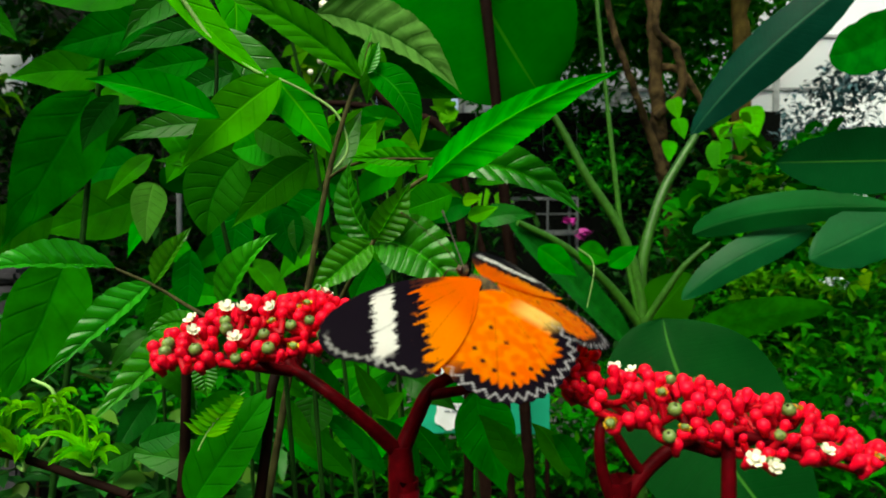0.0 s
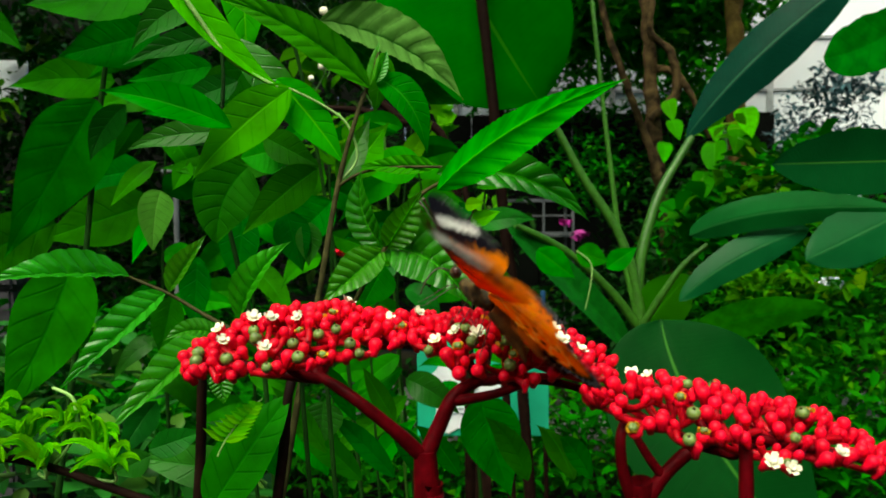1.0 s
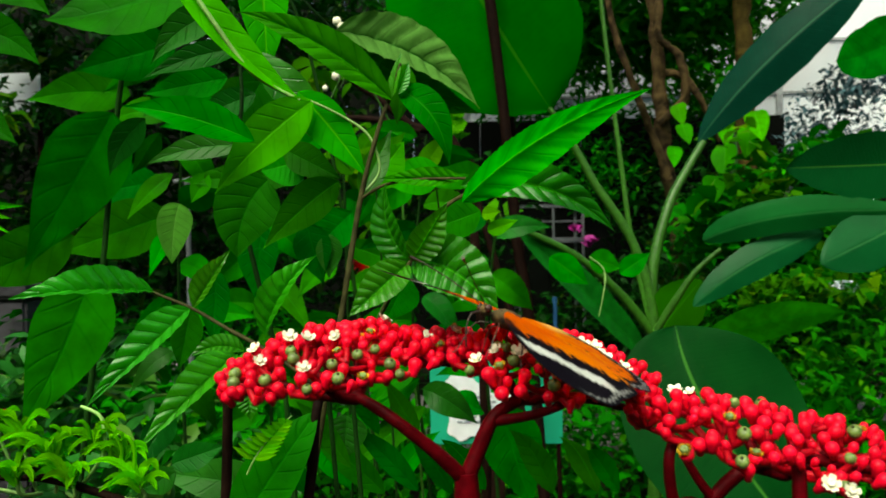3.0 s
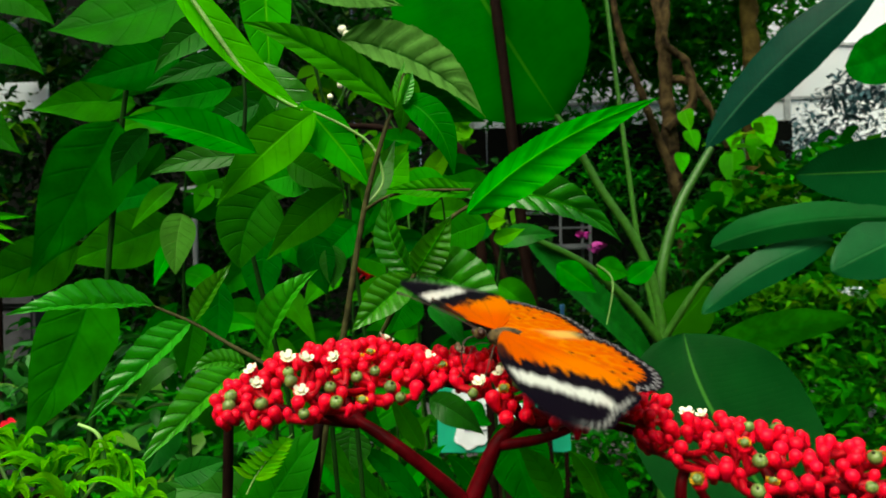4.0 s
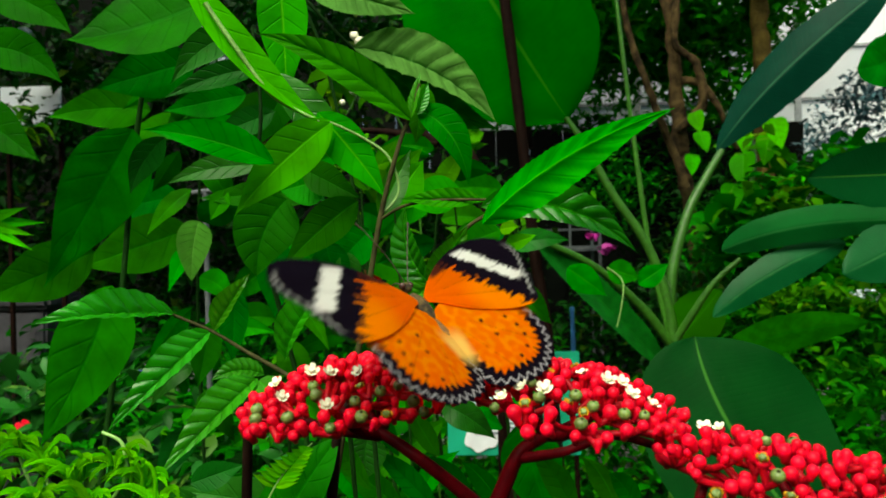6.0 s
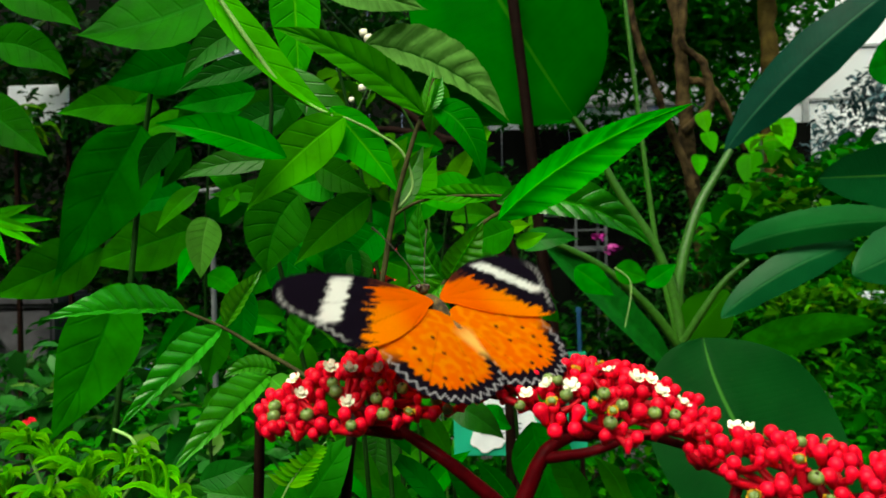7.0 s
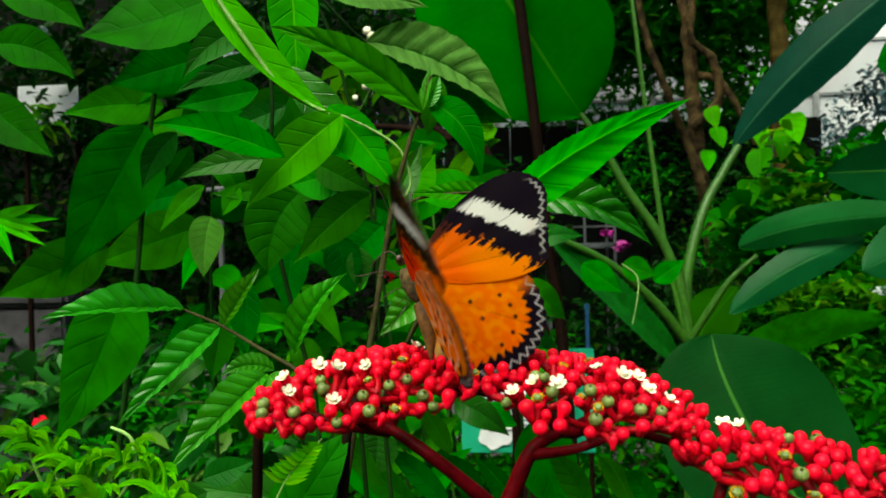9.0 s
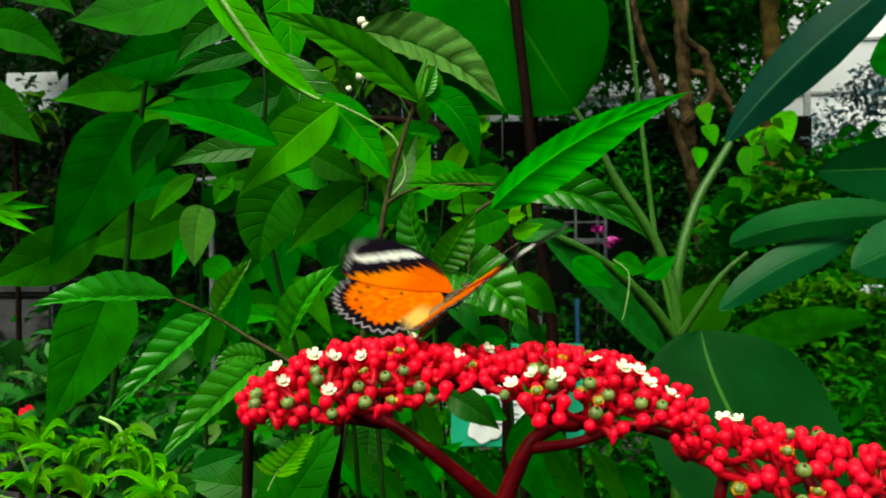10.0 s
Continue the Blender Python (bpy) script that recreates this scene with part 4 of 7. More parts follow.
leaf(low_shrub, (-0.0278, 0.3470, 1.1255), (-0.0405, 0.3365, 1.1475), (-0.0489, 0.3262, 1.1626), 0.0107, (0.72, -0.69, 0.03), 16, MID, "lance")
leaf(low_shrub, (0.0737, 0.4054, 1.0918), (0.0622, 0.3951, 1.1183), (0.0488, 0.3845, 1.1333), 0.0155, (0.10, -0.91, -0.40), 16, DARK, "lance")
leaf(low_shrub, (0.1082, 0.4636, 1.0721), (0.0953, 0.4532, 1.0996), (0.0819, 0.4427, 1.1135), 0.0160, (-0.03, -0.88, -0.47), 16, MID, "lance")
leaf(low_shrub, (-0.0166, 0.3668, 1.1358), (-0.0261, 0.3565, 1.1576), (-0.0321, 0.3463, 1.1683), 0.0108, (0.71, -0.70, -0.10), 16, DARK, "lance")
leaf(low_shrub, (0.0005, 0.4033, 1.1252), (-0.0089, 0.3930, 1.1454), (-0.0151, 0.3828, 1.1606), 0.0114, (0.42, -0.85, -0.31), 16, MID, "smooth")
leaf(low_shrub, (0.1032, 0.3709, 1.1044), (0.0918, 0.3605, 1.1238), (0.0837, 0.3502, 1.1320), 0.0117, (0.49, -0.83, -0.28), 16, DARK, "lance")

paddle_plant = thing("paddle_leaved_plant", (0.4786, 1.8254, 0.8548), "tall green plant with paddle leaves on long stalks", "plant")
stem(paddle_plant, [(0.4826, 1.8433, 0.5699), (0.4826, 1.8267, 0.9936), (0.4367, 1.8262, 1.2026), (0.3425, 1.8229, 1.3571), (0.2782, 1.8208, 1.4763), (0.2324, 1.8192, 1.5466)], 0.01543, 0.00694, STEM_GREEN, "stalk")
stem(paddle_plant, [(0.4771, 1.8264, 0.9937), (0.4325, 1.8260, 1.2027), (0.4059, 1.8264, 1.4114), (0.3821, 1.8269, 1.6201), (0.3552, 1.8278, 1.8843)], 0.00694, 0.00486, STEM_GREEN, "stalk")
stem(paddle_plant, [(0.4928, 1.8470, 0.9627), (0.4872, 1.8580, 1.1306), (0.5353, 1.8817, 1.2998), (0.5961, 1.9154, 1.4012), (0.6429, 1.9382, 1.4696)], 0.01543, 0.00952, STEM_GREEN, "stalk")
stem(paddle_plant, [(0.4754, 1.7763, 1.0003), (0.5155, 1.7488, 1.0764), (0.5569, 1.7313, 1.1429), (0.6099, 1.7142, 1.1947)], 0.01012, 0.00583, STEM_GREEN, "stalk")
stem(paddle_plant, [(0.4773, 1.8063, 0.9826), (0.3961, 1.7732, 1.0828), (0.2826, 1.7186, 1.1810), (0.1619, 1.6633, 1.2421)], 0.01372, 0.00700, STEM_GREEN, "stalk")
leaf(paddle_plant, (0.2378, 1.8194, 1.5396), (0.0881, 1.7640, 1.7634), (-0.0941, 1.8081, 2.1011), 0.4452, (-0.26, -0.95, -0.17), 8, PADDLE, "blade")
leaf(paddle_plant, (0.6282, 1.9375, 1.4669), (0.7709, 1.8457, 1.6514), (0.9863, 1.7573, 1.8360), 0.1388, (-0.47, -0.88, 0.03), -20, BLUISH, "blade")
leaf(paddle_plant, (0.5483, 1.6514, 1.2158), (0.7154, 1.5897, 1.2670), (0.9475, 1.5507, 1.2693), 0.0813, (-0.22, -0.96, -0.17), -16, SLATE, "paddle")
leaf(paddle_plant, (0.8010, 1.6235, 1.2296), (0.6416, 1.6154, 1.1656), (0.5194, 1.6288, 1.0710), 0.0804, (-0.12, -0.98, 0.18), -14, SLATE, "paddle")
leaf(paddle_plant, (0.9589, 1.5511, 1.2610), (0.8569, 1.5459, 1.2126), (0.7549, 1.5407, 1.1643), 0.1272, (-0.06, -0.97, 0.24), -10, SLATE, "paddle")
leaf(paddle_plant, (0.4381, 1.4746, 1.0494), (0.4944, 1.3756, 0.8547), (0.6668, 1.2818, 0.6190), 0.3250, (-0.25, -0.93, 0.28), 14, BROAD, "spade")
leaf(paddle_plant, (0.5667, 1.7304, 0.9658), (0.7248, 1.7383, 1.0217), (0.9085, 1.7472, 1.0431), 0.0865, (0.04, -1.00, 0.05), -10, DULL, "paddle")
leaf(paddle_plant, (0.4951, 1.8273, 0.9933), (0.5403, 1.8049, 1.0565), (0.5855, 1.7825, 1.1196), 0.1232, (-0.38, -0.92, -0.05), 8, PADDLE, "paddle")
leaf(paddle_plant, (0.4564, 1.7849, 0.9315), (0.2814, 1.7180, 1.1154), (0.1373, 1.6722, 1.2490), 0.0813, (0.47, -0.87, 0.17), 20, GREY, "paddle")
leaf(paddle_plant, (0.8868, 1.3482, 1.3523), (0.7306, 1.3157, 1.3470), (0.5745, 1.2832, 1.3417), 0.1180, (0.21, -0.98, -0.07), 8, BROAD, "paddle")
leaf(paddle_plant, (0.9582, 1.4541, 1.6523), (0.8167, 1.4468, 1.5795), (0.7408, 1.4430, 1.5594), 0.1079, (0.04, -1.00, 0.02), 8, DARK, "paddle")
leaf(paddle_plant, (0.3388, 1.5208, 1.1514), (0.3709, 1.5225, 1.1728), (0.4031, 1.5242, 1.1942), 0.0457, (-0.05, -0.99, 0.16), 8, MID, "smooth")
leaf(paddle_plant, (0.2759, 1.5181, 1.1873), (0.3103, 1.5196, 1.1751), (0.3448, 1.5211, 1.1629), 0.0517, (0.03, -1.00, -0.04), 8, MID, "smooth")
leaf(paddle_plant, (0.1840, 1.4136, 1.1922), (0.2212, 1.4152, 1.1645), (0.2584, 1.4167, 1.1368), 0.0557, (0.00, -1.00, -0.05), 8, MID, "smooth")
stem(paddle_plant, [(0.2759, 1.5181, 1.1873), (0.3025, 1.5091, 1.1642), (0.3034, 1.4989, 1.1304), (0.2891, 1.4877, 1.0690)], 0.00173, 0.00113, STEM_PALE, "tendril")

cane = thing("dark_cane", (0.1461, 1.7097, 0.8821), "dark brown upright cane among the leaves", "cane")
stem(cane, [(0.2041, 1.7093, 0.4877), (0.1682, 1.7118, 1.0128), (0.1420, 1.7122, 1.2230), (0.1160, 1.7133, 1.5119), (0.0758, 1.7143, 1.8797)], 0.01442, 0.01311, STEM_DARK)

cane_b = thing("dark_cane", (0.1507, 1.9121, 1.1333), "thin dark brown cane among the leaves", "cane")
stem(cane_b, [(0.1500, 1.9149, 1.4849), (0.1246, 1.9154, 1.6905), (0.1003, 1.9163, 1.9547)], 0.01025, 0.00879, STEM_DARK)
stem(cane_b, [(0.1041, 1.2087, 1.0797), (0.0694, 1.2080, 1.2007), (0.0453, 1.2076, 1.2937), (0.0354, 1.2077, 1.3586)], 0.00648, 0.00509, STEM_DARK)

branch = thing("dark_branch", (-0.0952, 1.0016, 1.4106), "dark bare horizontal branch", "branch")
stem(branch, [(0.0482, 1.0534, 0.7767), (0.0457, 1.0259, 1.1045), (0.0191, 1.0066, 1.3467), (-0.0456, 1.0038, 1.3865), (-0.0873, 1.0021, 1.4220), (-0.1253, 1.0005, 1.4497), (-0.1552, 0.9995, 1.4966)], 0.00810, 0.00385, STEM_DARK)
stem(branch, [(-0.0342, 1.0043, 1.3786), (-0.0955, 1.0015, 1.3952), (-0.1647, 0.9982, 1.4004)], 0.00617, 0.00347, STEM_DARK)

vine = thing("climbing_vine", (1.4744, 4.2817, 1.6304), "vine with heart-shaped leaves climbing a trunk, sun flecks put into its bright green", "vine")
leaf(vine, (1.5105, 4.2893, 1.7337), (1.4874, 4.2273, 1.6262), (1.4644, 4.1653, 1.5187), 0.1520, (-0.56, -0.66, 0.50), 14, VINE_SUN, "heart")
leaf(vine, (1.3696, 4.0554, 1.5413), (1.3450, 3.9934, 1.4551), (1.3204, 3.9315, 1.3688), 0.1239, (-0.09, -0.80, 0.60), 14, VINE_SUN, "heart")
leaf(vine, (1.5857, 4.0468, 1.8864), (1.5839, 3.9859, 1.7948), (1.5821, 3.9250, 1.7032), 0.1281, (-0.35, -0.78, 0.52), 14, VINE_SUN, "heart")
leaf(vine, (1.5860, 4.1169, 1.8045), (1.5498, 4.0544, 1.7142), (1.5135, 3.9919, 1.6240), 0.1254, (-0.06, -0.81, 0.58), 14, VINE_SUN, "heart")
leaf(vine, (1.2494, 4.3181, 1.9796), (1.2484, 4.2574, 1.9083), (1.2473, 4.1967, 1.8370), 0.0952, (-0.43, -0.68, 0.59), 14, VINE_SUN, "heart")
leaf(vine, (1.1906, 4.0243, 1.8206), (1.1920, 3.9637, 1.7564), (1.1933, 3.9032, 1.6922), 0.0886, (-0.15, -0.72, 0.68), 14, VINE_SUN, "heart")
leaf(vine, (1.7098, 4.2618, 1.5819), (1.6623, 4.1987, 1.4767), (1.6149, 4.1355, 1.3714), 0.1559, (-0.20, -0.80, 0.57), 14, VINE_SUN, "heart")
leaf(vine, (1.5541, 4.4385, 1.8847), (1.5417, 4.3772, 1.8046), (1.5293, 4.3159, 1.7245), 0.1085, (0.01, -0.80, 0.61), 14, VINE_SUN, "heart")
leaf(vine, (1.5164, 4.0421, 1.4299), (1.4867, 3.9800, 1.3459), (1.4570, 3.9178, 1.2619), 0.1233, (0.09, -0.82, 0.57), 14, VINE_SUN, "heart")
leaf(vine, (1.3614, 4.2373, 1.4177), (1.3408, 4.1756, 1.3397), (1.3202, 4.1140, 1.2617), 0.1141, (-0.09, -0.77, 0.63), 14, VINE_SUN, "heart")
leaf(vine, (1.9092, 4.5435, 1.6180), (1.8722, 4.4810, 1.5405), (1.8353, 4.4186, 1.4630), 0.1108, (-0.11, -0.75, 0.66), 14, VINE_SUN, "heart")
leaf(vine, (1.2007, 4.2102, 1.7214), (1.1826, 4.1487, 1.6565), (1.1646, 4.0873, 1.5915), 0.0877, (-0.02, -0.72, 0.69), 14, VINE_SUN, "heart")
leaf(vine, (1.9585, 4.4705, 0.9894), (1.9303, 4.4084, 0.9027), (1.9021, 4.3463, 0.8161), 0.1363, (-0.60, -0.55, 0.59), 14, VINE_SUN, "heart")
leaf(vine, (1.7735, 4.4311, 1.3768), (1.7580, 4.3697, 1.3039), (1.7425, 4.3083, 1.2310), 0.1082, (-0.57, -0.56, 0.60), 14, VINE_SUN, "heart")
stem(vine, [(1.6647, 4.4852, 0.9003), (1.5532, 4.4331, 1.3085), (1.6278, 4.4398, 1.7095), (1.5509, 4.4890, 2.0560)], 0.01696, 0.01187, STEM_GREEN)
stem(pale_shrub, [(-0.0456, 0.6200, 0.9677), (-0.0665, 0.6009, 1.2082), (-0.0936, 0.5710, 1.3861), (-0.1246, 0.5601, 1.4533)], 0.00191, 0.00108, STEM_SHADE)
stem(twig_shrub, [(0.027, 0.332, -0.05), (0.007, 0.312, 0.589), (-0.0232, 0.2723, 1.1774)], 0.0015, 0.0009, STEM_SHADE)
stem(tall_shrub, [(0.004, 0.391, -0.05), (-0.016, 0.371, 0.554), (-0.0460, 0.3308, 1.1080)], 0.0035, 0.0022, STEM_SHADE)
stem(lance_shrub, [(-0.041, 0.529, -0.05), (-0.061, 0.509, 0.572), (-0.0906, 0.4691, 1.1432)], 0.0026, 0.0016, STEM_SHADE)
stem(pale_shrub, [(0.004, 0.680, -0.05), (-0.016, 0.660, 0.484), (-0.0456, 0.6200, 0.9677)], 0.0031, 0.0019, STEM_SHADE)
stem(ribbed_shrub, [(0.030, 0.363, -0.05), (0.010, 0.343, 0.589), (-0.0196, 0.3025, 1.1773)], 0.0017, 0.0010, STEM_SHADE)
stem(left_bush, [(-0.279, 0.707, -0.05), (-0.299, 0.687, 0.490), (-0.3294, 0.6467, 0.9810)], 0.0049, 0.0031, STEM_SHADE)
stem(lime_shoot, [(-0.022, 0.310, -0.05), (-0.042, 0.290, 0.569), (-0.0721, 0.2497, 1.1387)], 0.0025, 0.0015, STEM_DARK)
stem(low_shrub, [(0.020, 0.322, -0.05), (-0.000, 0.302, 0.567), (-0.0301, 0.2616, 1.1338)], 0.0032, 0.0020, STEM_DARK)
stem(paddle_plant, [(0.533, 1.903, -0.05), (0.513, 1.883, 0.285), (0.4826, 1.8433, 0.5699)], 0.0292, 0.0182, STEM_GREEN)
stem(cane, [(0.254, 1.769, -0.05), (0.234, 1.749, 0.244), (0.2041, 1.7093, 0.4877)], 0.0231, 0.0144, STEM_DARK)
stem(cane_b, [(0.154, 1.269, -0.05), (0.134, 1.249, 0.540), (0.1041, 1.2087, 1.0797)], 0.0104, 0.0065, STEM_DARK)
stem(branch, [(0.098, 1.113, -0.05), (0.078, 1.093, 0.388), (0.0482, 1.0534, 0.7767)], 0.0117, 0.0073, STEM_DARK)
stem(vine, [(1.715, 4.545, -0.05), (1.695, 4.525, 0.450), (1.6647, 4.4852, 0.9003)], 0.0271, 0.0170, STEM_GREEN)

palm = thing("palm_frond", (-0.3659, 0.5871, 1.2602), "bright green palm frond of narrow leaflets", "palm")
leaf(palm, (-0.4028, 0.6054, 1.2685), (-0.3608, 0.5874, 1.2664), (-0.3187, 0.5693, 1.2642), 0.0095, (-0.40, -0.90, -0.17), 20, BRIGHT, "lance")
leaf(palm, (-0.4028, 0.6054, 1.2685), (-0.3656, 0.5871, 1.2611), (-0.3283, 0.5688, 1.2537), 0.0095, (-0.43, -0.90, 0.07), 20, BRIGHT, "lance")
leaf(palm, (-0.4028, 0.6054, 1.2685), (-0.3668, 0.5870, 1.2553), (-0.3308, 0.5686, 1.2421), 0.0095, (-0.35, -0.89, 0.29), 20, BRIGHT, "lance")
leaf(palm, (-0.4028, 0.6054, 1.2685), (-0.3803, 0.5863, 1.2484), (-0.3578, 0.5672, 1.2283), 0.0095, (-0.02, -0.74, 0.68), 20, BRIGHT, "lance")
leaf(palm, (-0.4028, 0.6054, 1.2685), (-0.3687, 0.5871, 1.2728), (-0.3346, 0.5687, 1.2770), 0.0095, (-0.38, -0.81, -0.46), 20, BRIGHT, "lance")
stem(palm, [(-0.4028, 0.6054, 1.2685), (-0.4819, 0.6416, 1.2536), (-0.5392, 0.6768, 0.9959)], 0.00143, 0.00243, STEM_SHADE)
stem(palm, [(-0.489, 0.737, -0.05), (-0.509, 0.717, 0.498), (-0.5392, 0.6768, 0.9959)], 0.0039, 0.0024, STEM_SHADE)

fern = thing("fern", (-0.0427, 0.2443, 1.1616), "small light green fern frond", "fern")
stem(fern, [(-0.0456, 0.2441, 1.1560), (-0.0427, 0.2443, 1.1616), (-0.0370, 0.2446, 1.1693), (-0.0303, 0.2450, 1.1754)], 0.00037, 0.00019, STEM_PALE, "rachis")
leaf(fern, (-0.0431, 0.2442, 1.1612), (-0.0463, 0.2426, 1.1638), (-0.0495, 0.2410, 1.1665), 0.0024, (0.53, -0.84, 0.12), 15, LIME, "lance")
leaf(fern, (-0.0431, 0.2442, 1.1612), (-0.0387, 0.2429, 1.1623), (-0.0343, 0.2417, 1.1634), 0.0024, (-0.32, -0.93, 0.20), 15, LIME, "lance")
leaf(fern, (-0.0418, 0.2443, 1.1627), (-0.0448, 0.2427, 1.1652), (-0.0477, 0.2411, 1.1676), 0.0024, (0.54, -0.84, 0.10), 15, LIME, "lance")
leaf(fern, (-0.0418, 0.2443, 1.1627), (-0.0377, 0.2430, 1.1637), (-0.0336, 0.2417, 1.1648), 0.0024, (-0.34, -0.92, 0.19), 15, LIME, "lance")
leaf(fern, (-0.0405, 0.2444, 1.1642), (-0.0432, 0.2428, 1.1665), (-0.0459, 0.2412, 1.1688), 0.0024, (0.56, -0.83, 0.08), 15, LIME, "lance")
leaf(fern, (-0.0405, 0.2444, 1.1642), (-0.0366, 0.2431, 1.1652), (-0.0328, 0.2418, 1.1662), 0.0024, (-0.36, -0.92, 0.18), 15, LIME, "lance")
leaf(fern, (-0.0392, 0.2445, 1.1656), (-0.0416, 0.2429, 1.1678), (-0.0441, 0.2412, 1.1699), 0.0024, (0.58, -0.82, 0.05), 15, LIME, "lance")
leaf(fern, (-0.0392, 0.2445, 1.1656), (-0.0356, 0.2431, 1.1666), (-0.0321, 0.2418, 1.1675), 0.0024, (-0.38, -0.91, 0.17), 15, LIME, "lance")
leaf(fern, (-0.0378, 0.2445, 1.1671), (-0.0401, 0.2429, 1.1691), (-0.0423, 0.2413, 1.1711), 0.0024, (0.60, -0.80, 0.03), 15, LIME, "lance")
leaf(fern, (-0.0378, 0.2445, 1.1671), (-0.0346, 0.2432, 1.1680), (-0.0314, 0.2418, 1.1689), 0.0024, (-0.41, -0.90, 0.16), 15, LIME, "lance")
leaf(fern, (-0.0365, 0.2446, 1.1686), (-0.0384, 0.2430, 1.1704), (-0.0404, 0.2414, 1.1722), 0.0024, (0.63, -0.78, -0.01), 15, LIME, "lance")
leaf(fern, (-0.0365, 0.2446, 1.1686), (-0.0336, 0.2432, 1.1694), (-0.0307, 0.2419, 1.1702), 0.0024, (-0.45, -0.88, 0.14), 15, LIME, "lance")
leaf(fern, (-0.0352, 0.2447, 1.1701), (-0.0368, 0.2431, 1.1717), (-0.0384, 0.2415, 1.1733), 0.0024, (0.67, -0.74, -0.05), 15, LIME, "lance")
leaf(fern, (-0.0352, 0.2447, 1.1701), (-0.0326, 0.2433, 1.1708), (-0.0301, 0.2419, 1.1716), 0.0024, (-0.50, -0.86, 0.12), 15, LIME, "lance")
leaf(fern, (-0.0339, 0.2448, 1.1715), (-0.0352, 0.2432, 1.1729), (-0.0364, 0.2416, 1.1743), 0.0024, (0.72, -0.69, -0.11), 15, LIME, "lance")
leaf(fern, (-0.0339, 0.2448, 1.1715), (-0.0317, 0.2434, 1.1722), (-0.0295, 0.2420, 1.1729), 0.0024, (-0.56, -0.82, 0.10), 15, LIME, "lance")
leaf(fern, (-0.0326, 0.2448, 1.1730), (-0.0334, 0.2433, 1.1741), (-0.0343, 0.2418, 1.1753), 0.0024, (0.78, -0.59, -0.20), 15, LIME, "lance")
leaf(fern, (-0.0326, 0.2448, 1.1730), (-0.0309, 0.2434, 1.1736), (-0.0291, 0.2420, 1.1742), 0.0024, (-0.65, -0.76, 0.07), 15, LIME, "lance")
stem(fern, [(-0.044, 0.459, -0.05), (-0.064, 0.439, 0.551), (-0.0939, 0.3985, 1.1024)], 0.0012, 0.0008, STEM_GREEN)

bud_twig = thing("white_bud_twig", (-0.0939, 0.8017, 1.4384), "thin twig with small white flower buds", "twig")
stem(bud_twig, [(-0.0482, 0.8232, 1.3476), (-0.0820, 0.8020, 1.4135), (-0.1027, 0.8014, 1.4602)], 0.00126, 0.00093, STEM_GREEN)
stem(bud_twig, [(0.002, 0.883, -0.05), (-0.018, 0.863, 0.674), (-0.0482, 0.8232, 1.3476)], 0.0020, 0.0013, STEM_GREEN)
blob(bud_twig, (-0.1081, 0.7912, 1.4679), 0.0049, PETAL_WHITE)
stem(bud_twig, [(-0.1081, 0.7912, 1.4679), (-0.1052, 0.8013, 1.4584), (-0.0939, 0.8017, 1.4384)], 0.00061, 0.00062, STEM_GREEN, "twig")
blob(bud_twig, (-0.1028, 0.7914, 1.4617), 0.0055, PETAL_WHITE)
stem(bud_twig, [(-0.1028, 0.7914, 1.4617), (-0.0998, 0.8015, 1.4521), (-0.0939, 0.8017, 1.4384)], 0.00061, 0.00062, STEM_GREEN, "twig")
blob(bud_twig, (-0.0750, 0.7927, 1.4502), 0.0046, PETAL_WHITE)
stem(bud_twig, [(-0.0750, 0.7927, 1.4502), (-0.0716, 0.8028, 1.4405), (-0.0939, 0.8017, 1.4384)], 0.00061, 0.00062, STEM_GREEN, "twig")
blob(bud_twig, (-0.0664, 0.7931, 1.4561), 0.0037, PETAL_WHITE)
stem(bud_twig, [(-0.0664, 0.7931, 1.4561), (-0.0629, 0.8032, 1.4465), (-0.0939, 0.8017, 1.4384)], 0.00061, 0.00062, STEM_GREEN, "twig")
blob(bud_twig, (-0.1105, 0.7906, 1.4089), 0.0046, PETAL_WHITE)
stem(bud_twig, [(-0.1105, 0.7906, 1.4089), (-0.1075, 0.8007, 1.3986), (-0.0939, 0.8017, 1.4384)], 0.00061, 0.00062, STEM_GREEN, "twig")
blob(bud_twig, (-0.1223, 0.7900, 1.3963), 0.0033, PETAL_WHITE)
stem(bud_twig, [(-0.1223, 0.7900, 1.3963), (-0.1195, 0.8000, 1.3859), (-0.0939, 0.8017, 1.4384)], 0.00061, 0.00062, STEM_GREEN, "twig")

back_shrub = thing("rear_shrub", (-0.1033, 0.7487, 1.1313), "dense green shrub of pointed leaves in the shade", "shrub")
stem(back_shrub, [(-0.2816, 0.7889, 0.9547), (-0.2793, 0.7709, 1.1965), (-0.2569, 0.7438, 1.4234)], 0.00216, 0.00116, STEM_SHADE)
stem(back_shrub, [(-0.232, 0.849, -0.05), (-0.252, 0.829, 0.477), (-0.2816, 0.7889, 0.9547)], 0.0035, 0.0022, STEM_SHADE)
leaf(back_shrub, (-0.2931, 0.7823, 1.0491), (-0.3113, 0.7712, 1.0214), (-0.3171, 0.7350, 0.9953), 0.0341, (0.68, -0.67, 0.29), 10.725945551787367, GREY, "smooth")
leaf(back_shrub, (-0.2596, 0.7195, 1.0940), (-0.2377, 0.7104, 1.0807), (-0.2261, 0.7283, 1.0428), 0.0307, (0.48, -0.86, 0.17), 12.549059292888902, DARK, "smooth")
leaf(back_shrub, (-0.2433, 0.6649, 1.1324), (-0.2594, 0.6541, 1.1225), (-0.2798, 0.6529, 1.0959), 0.0210, (-0.07, -0.92, 0.38), 10.074383921417514, GREY, "smooth")
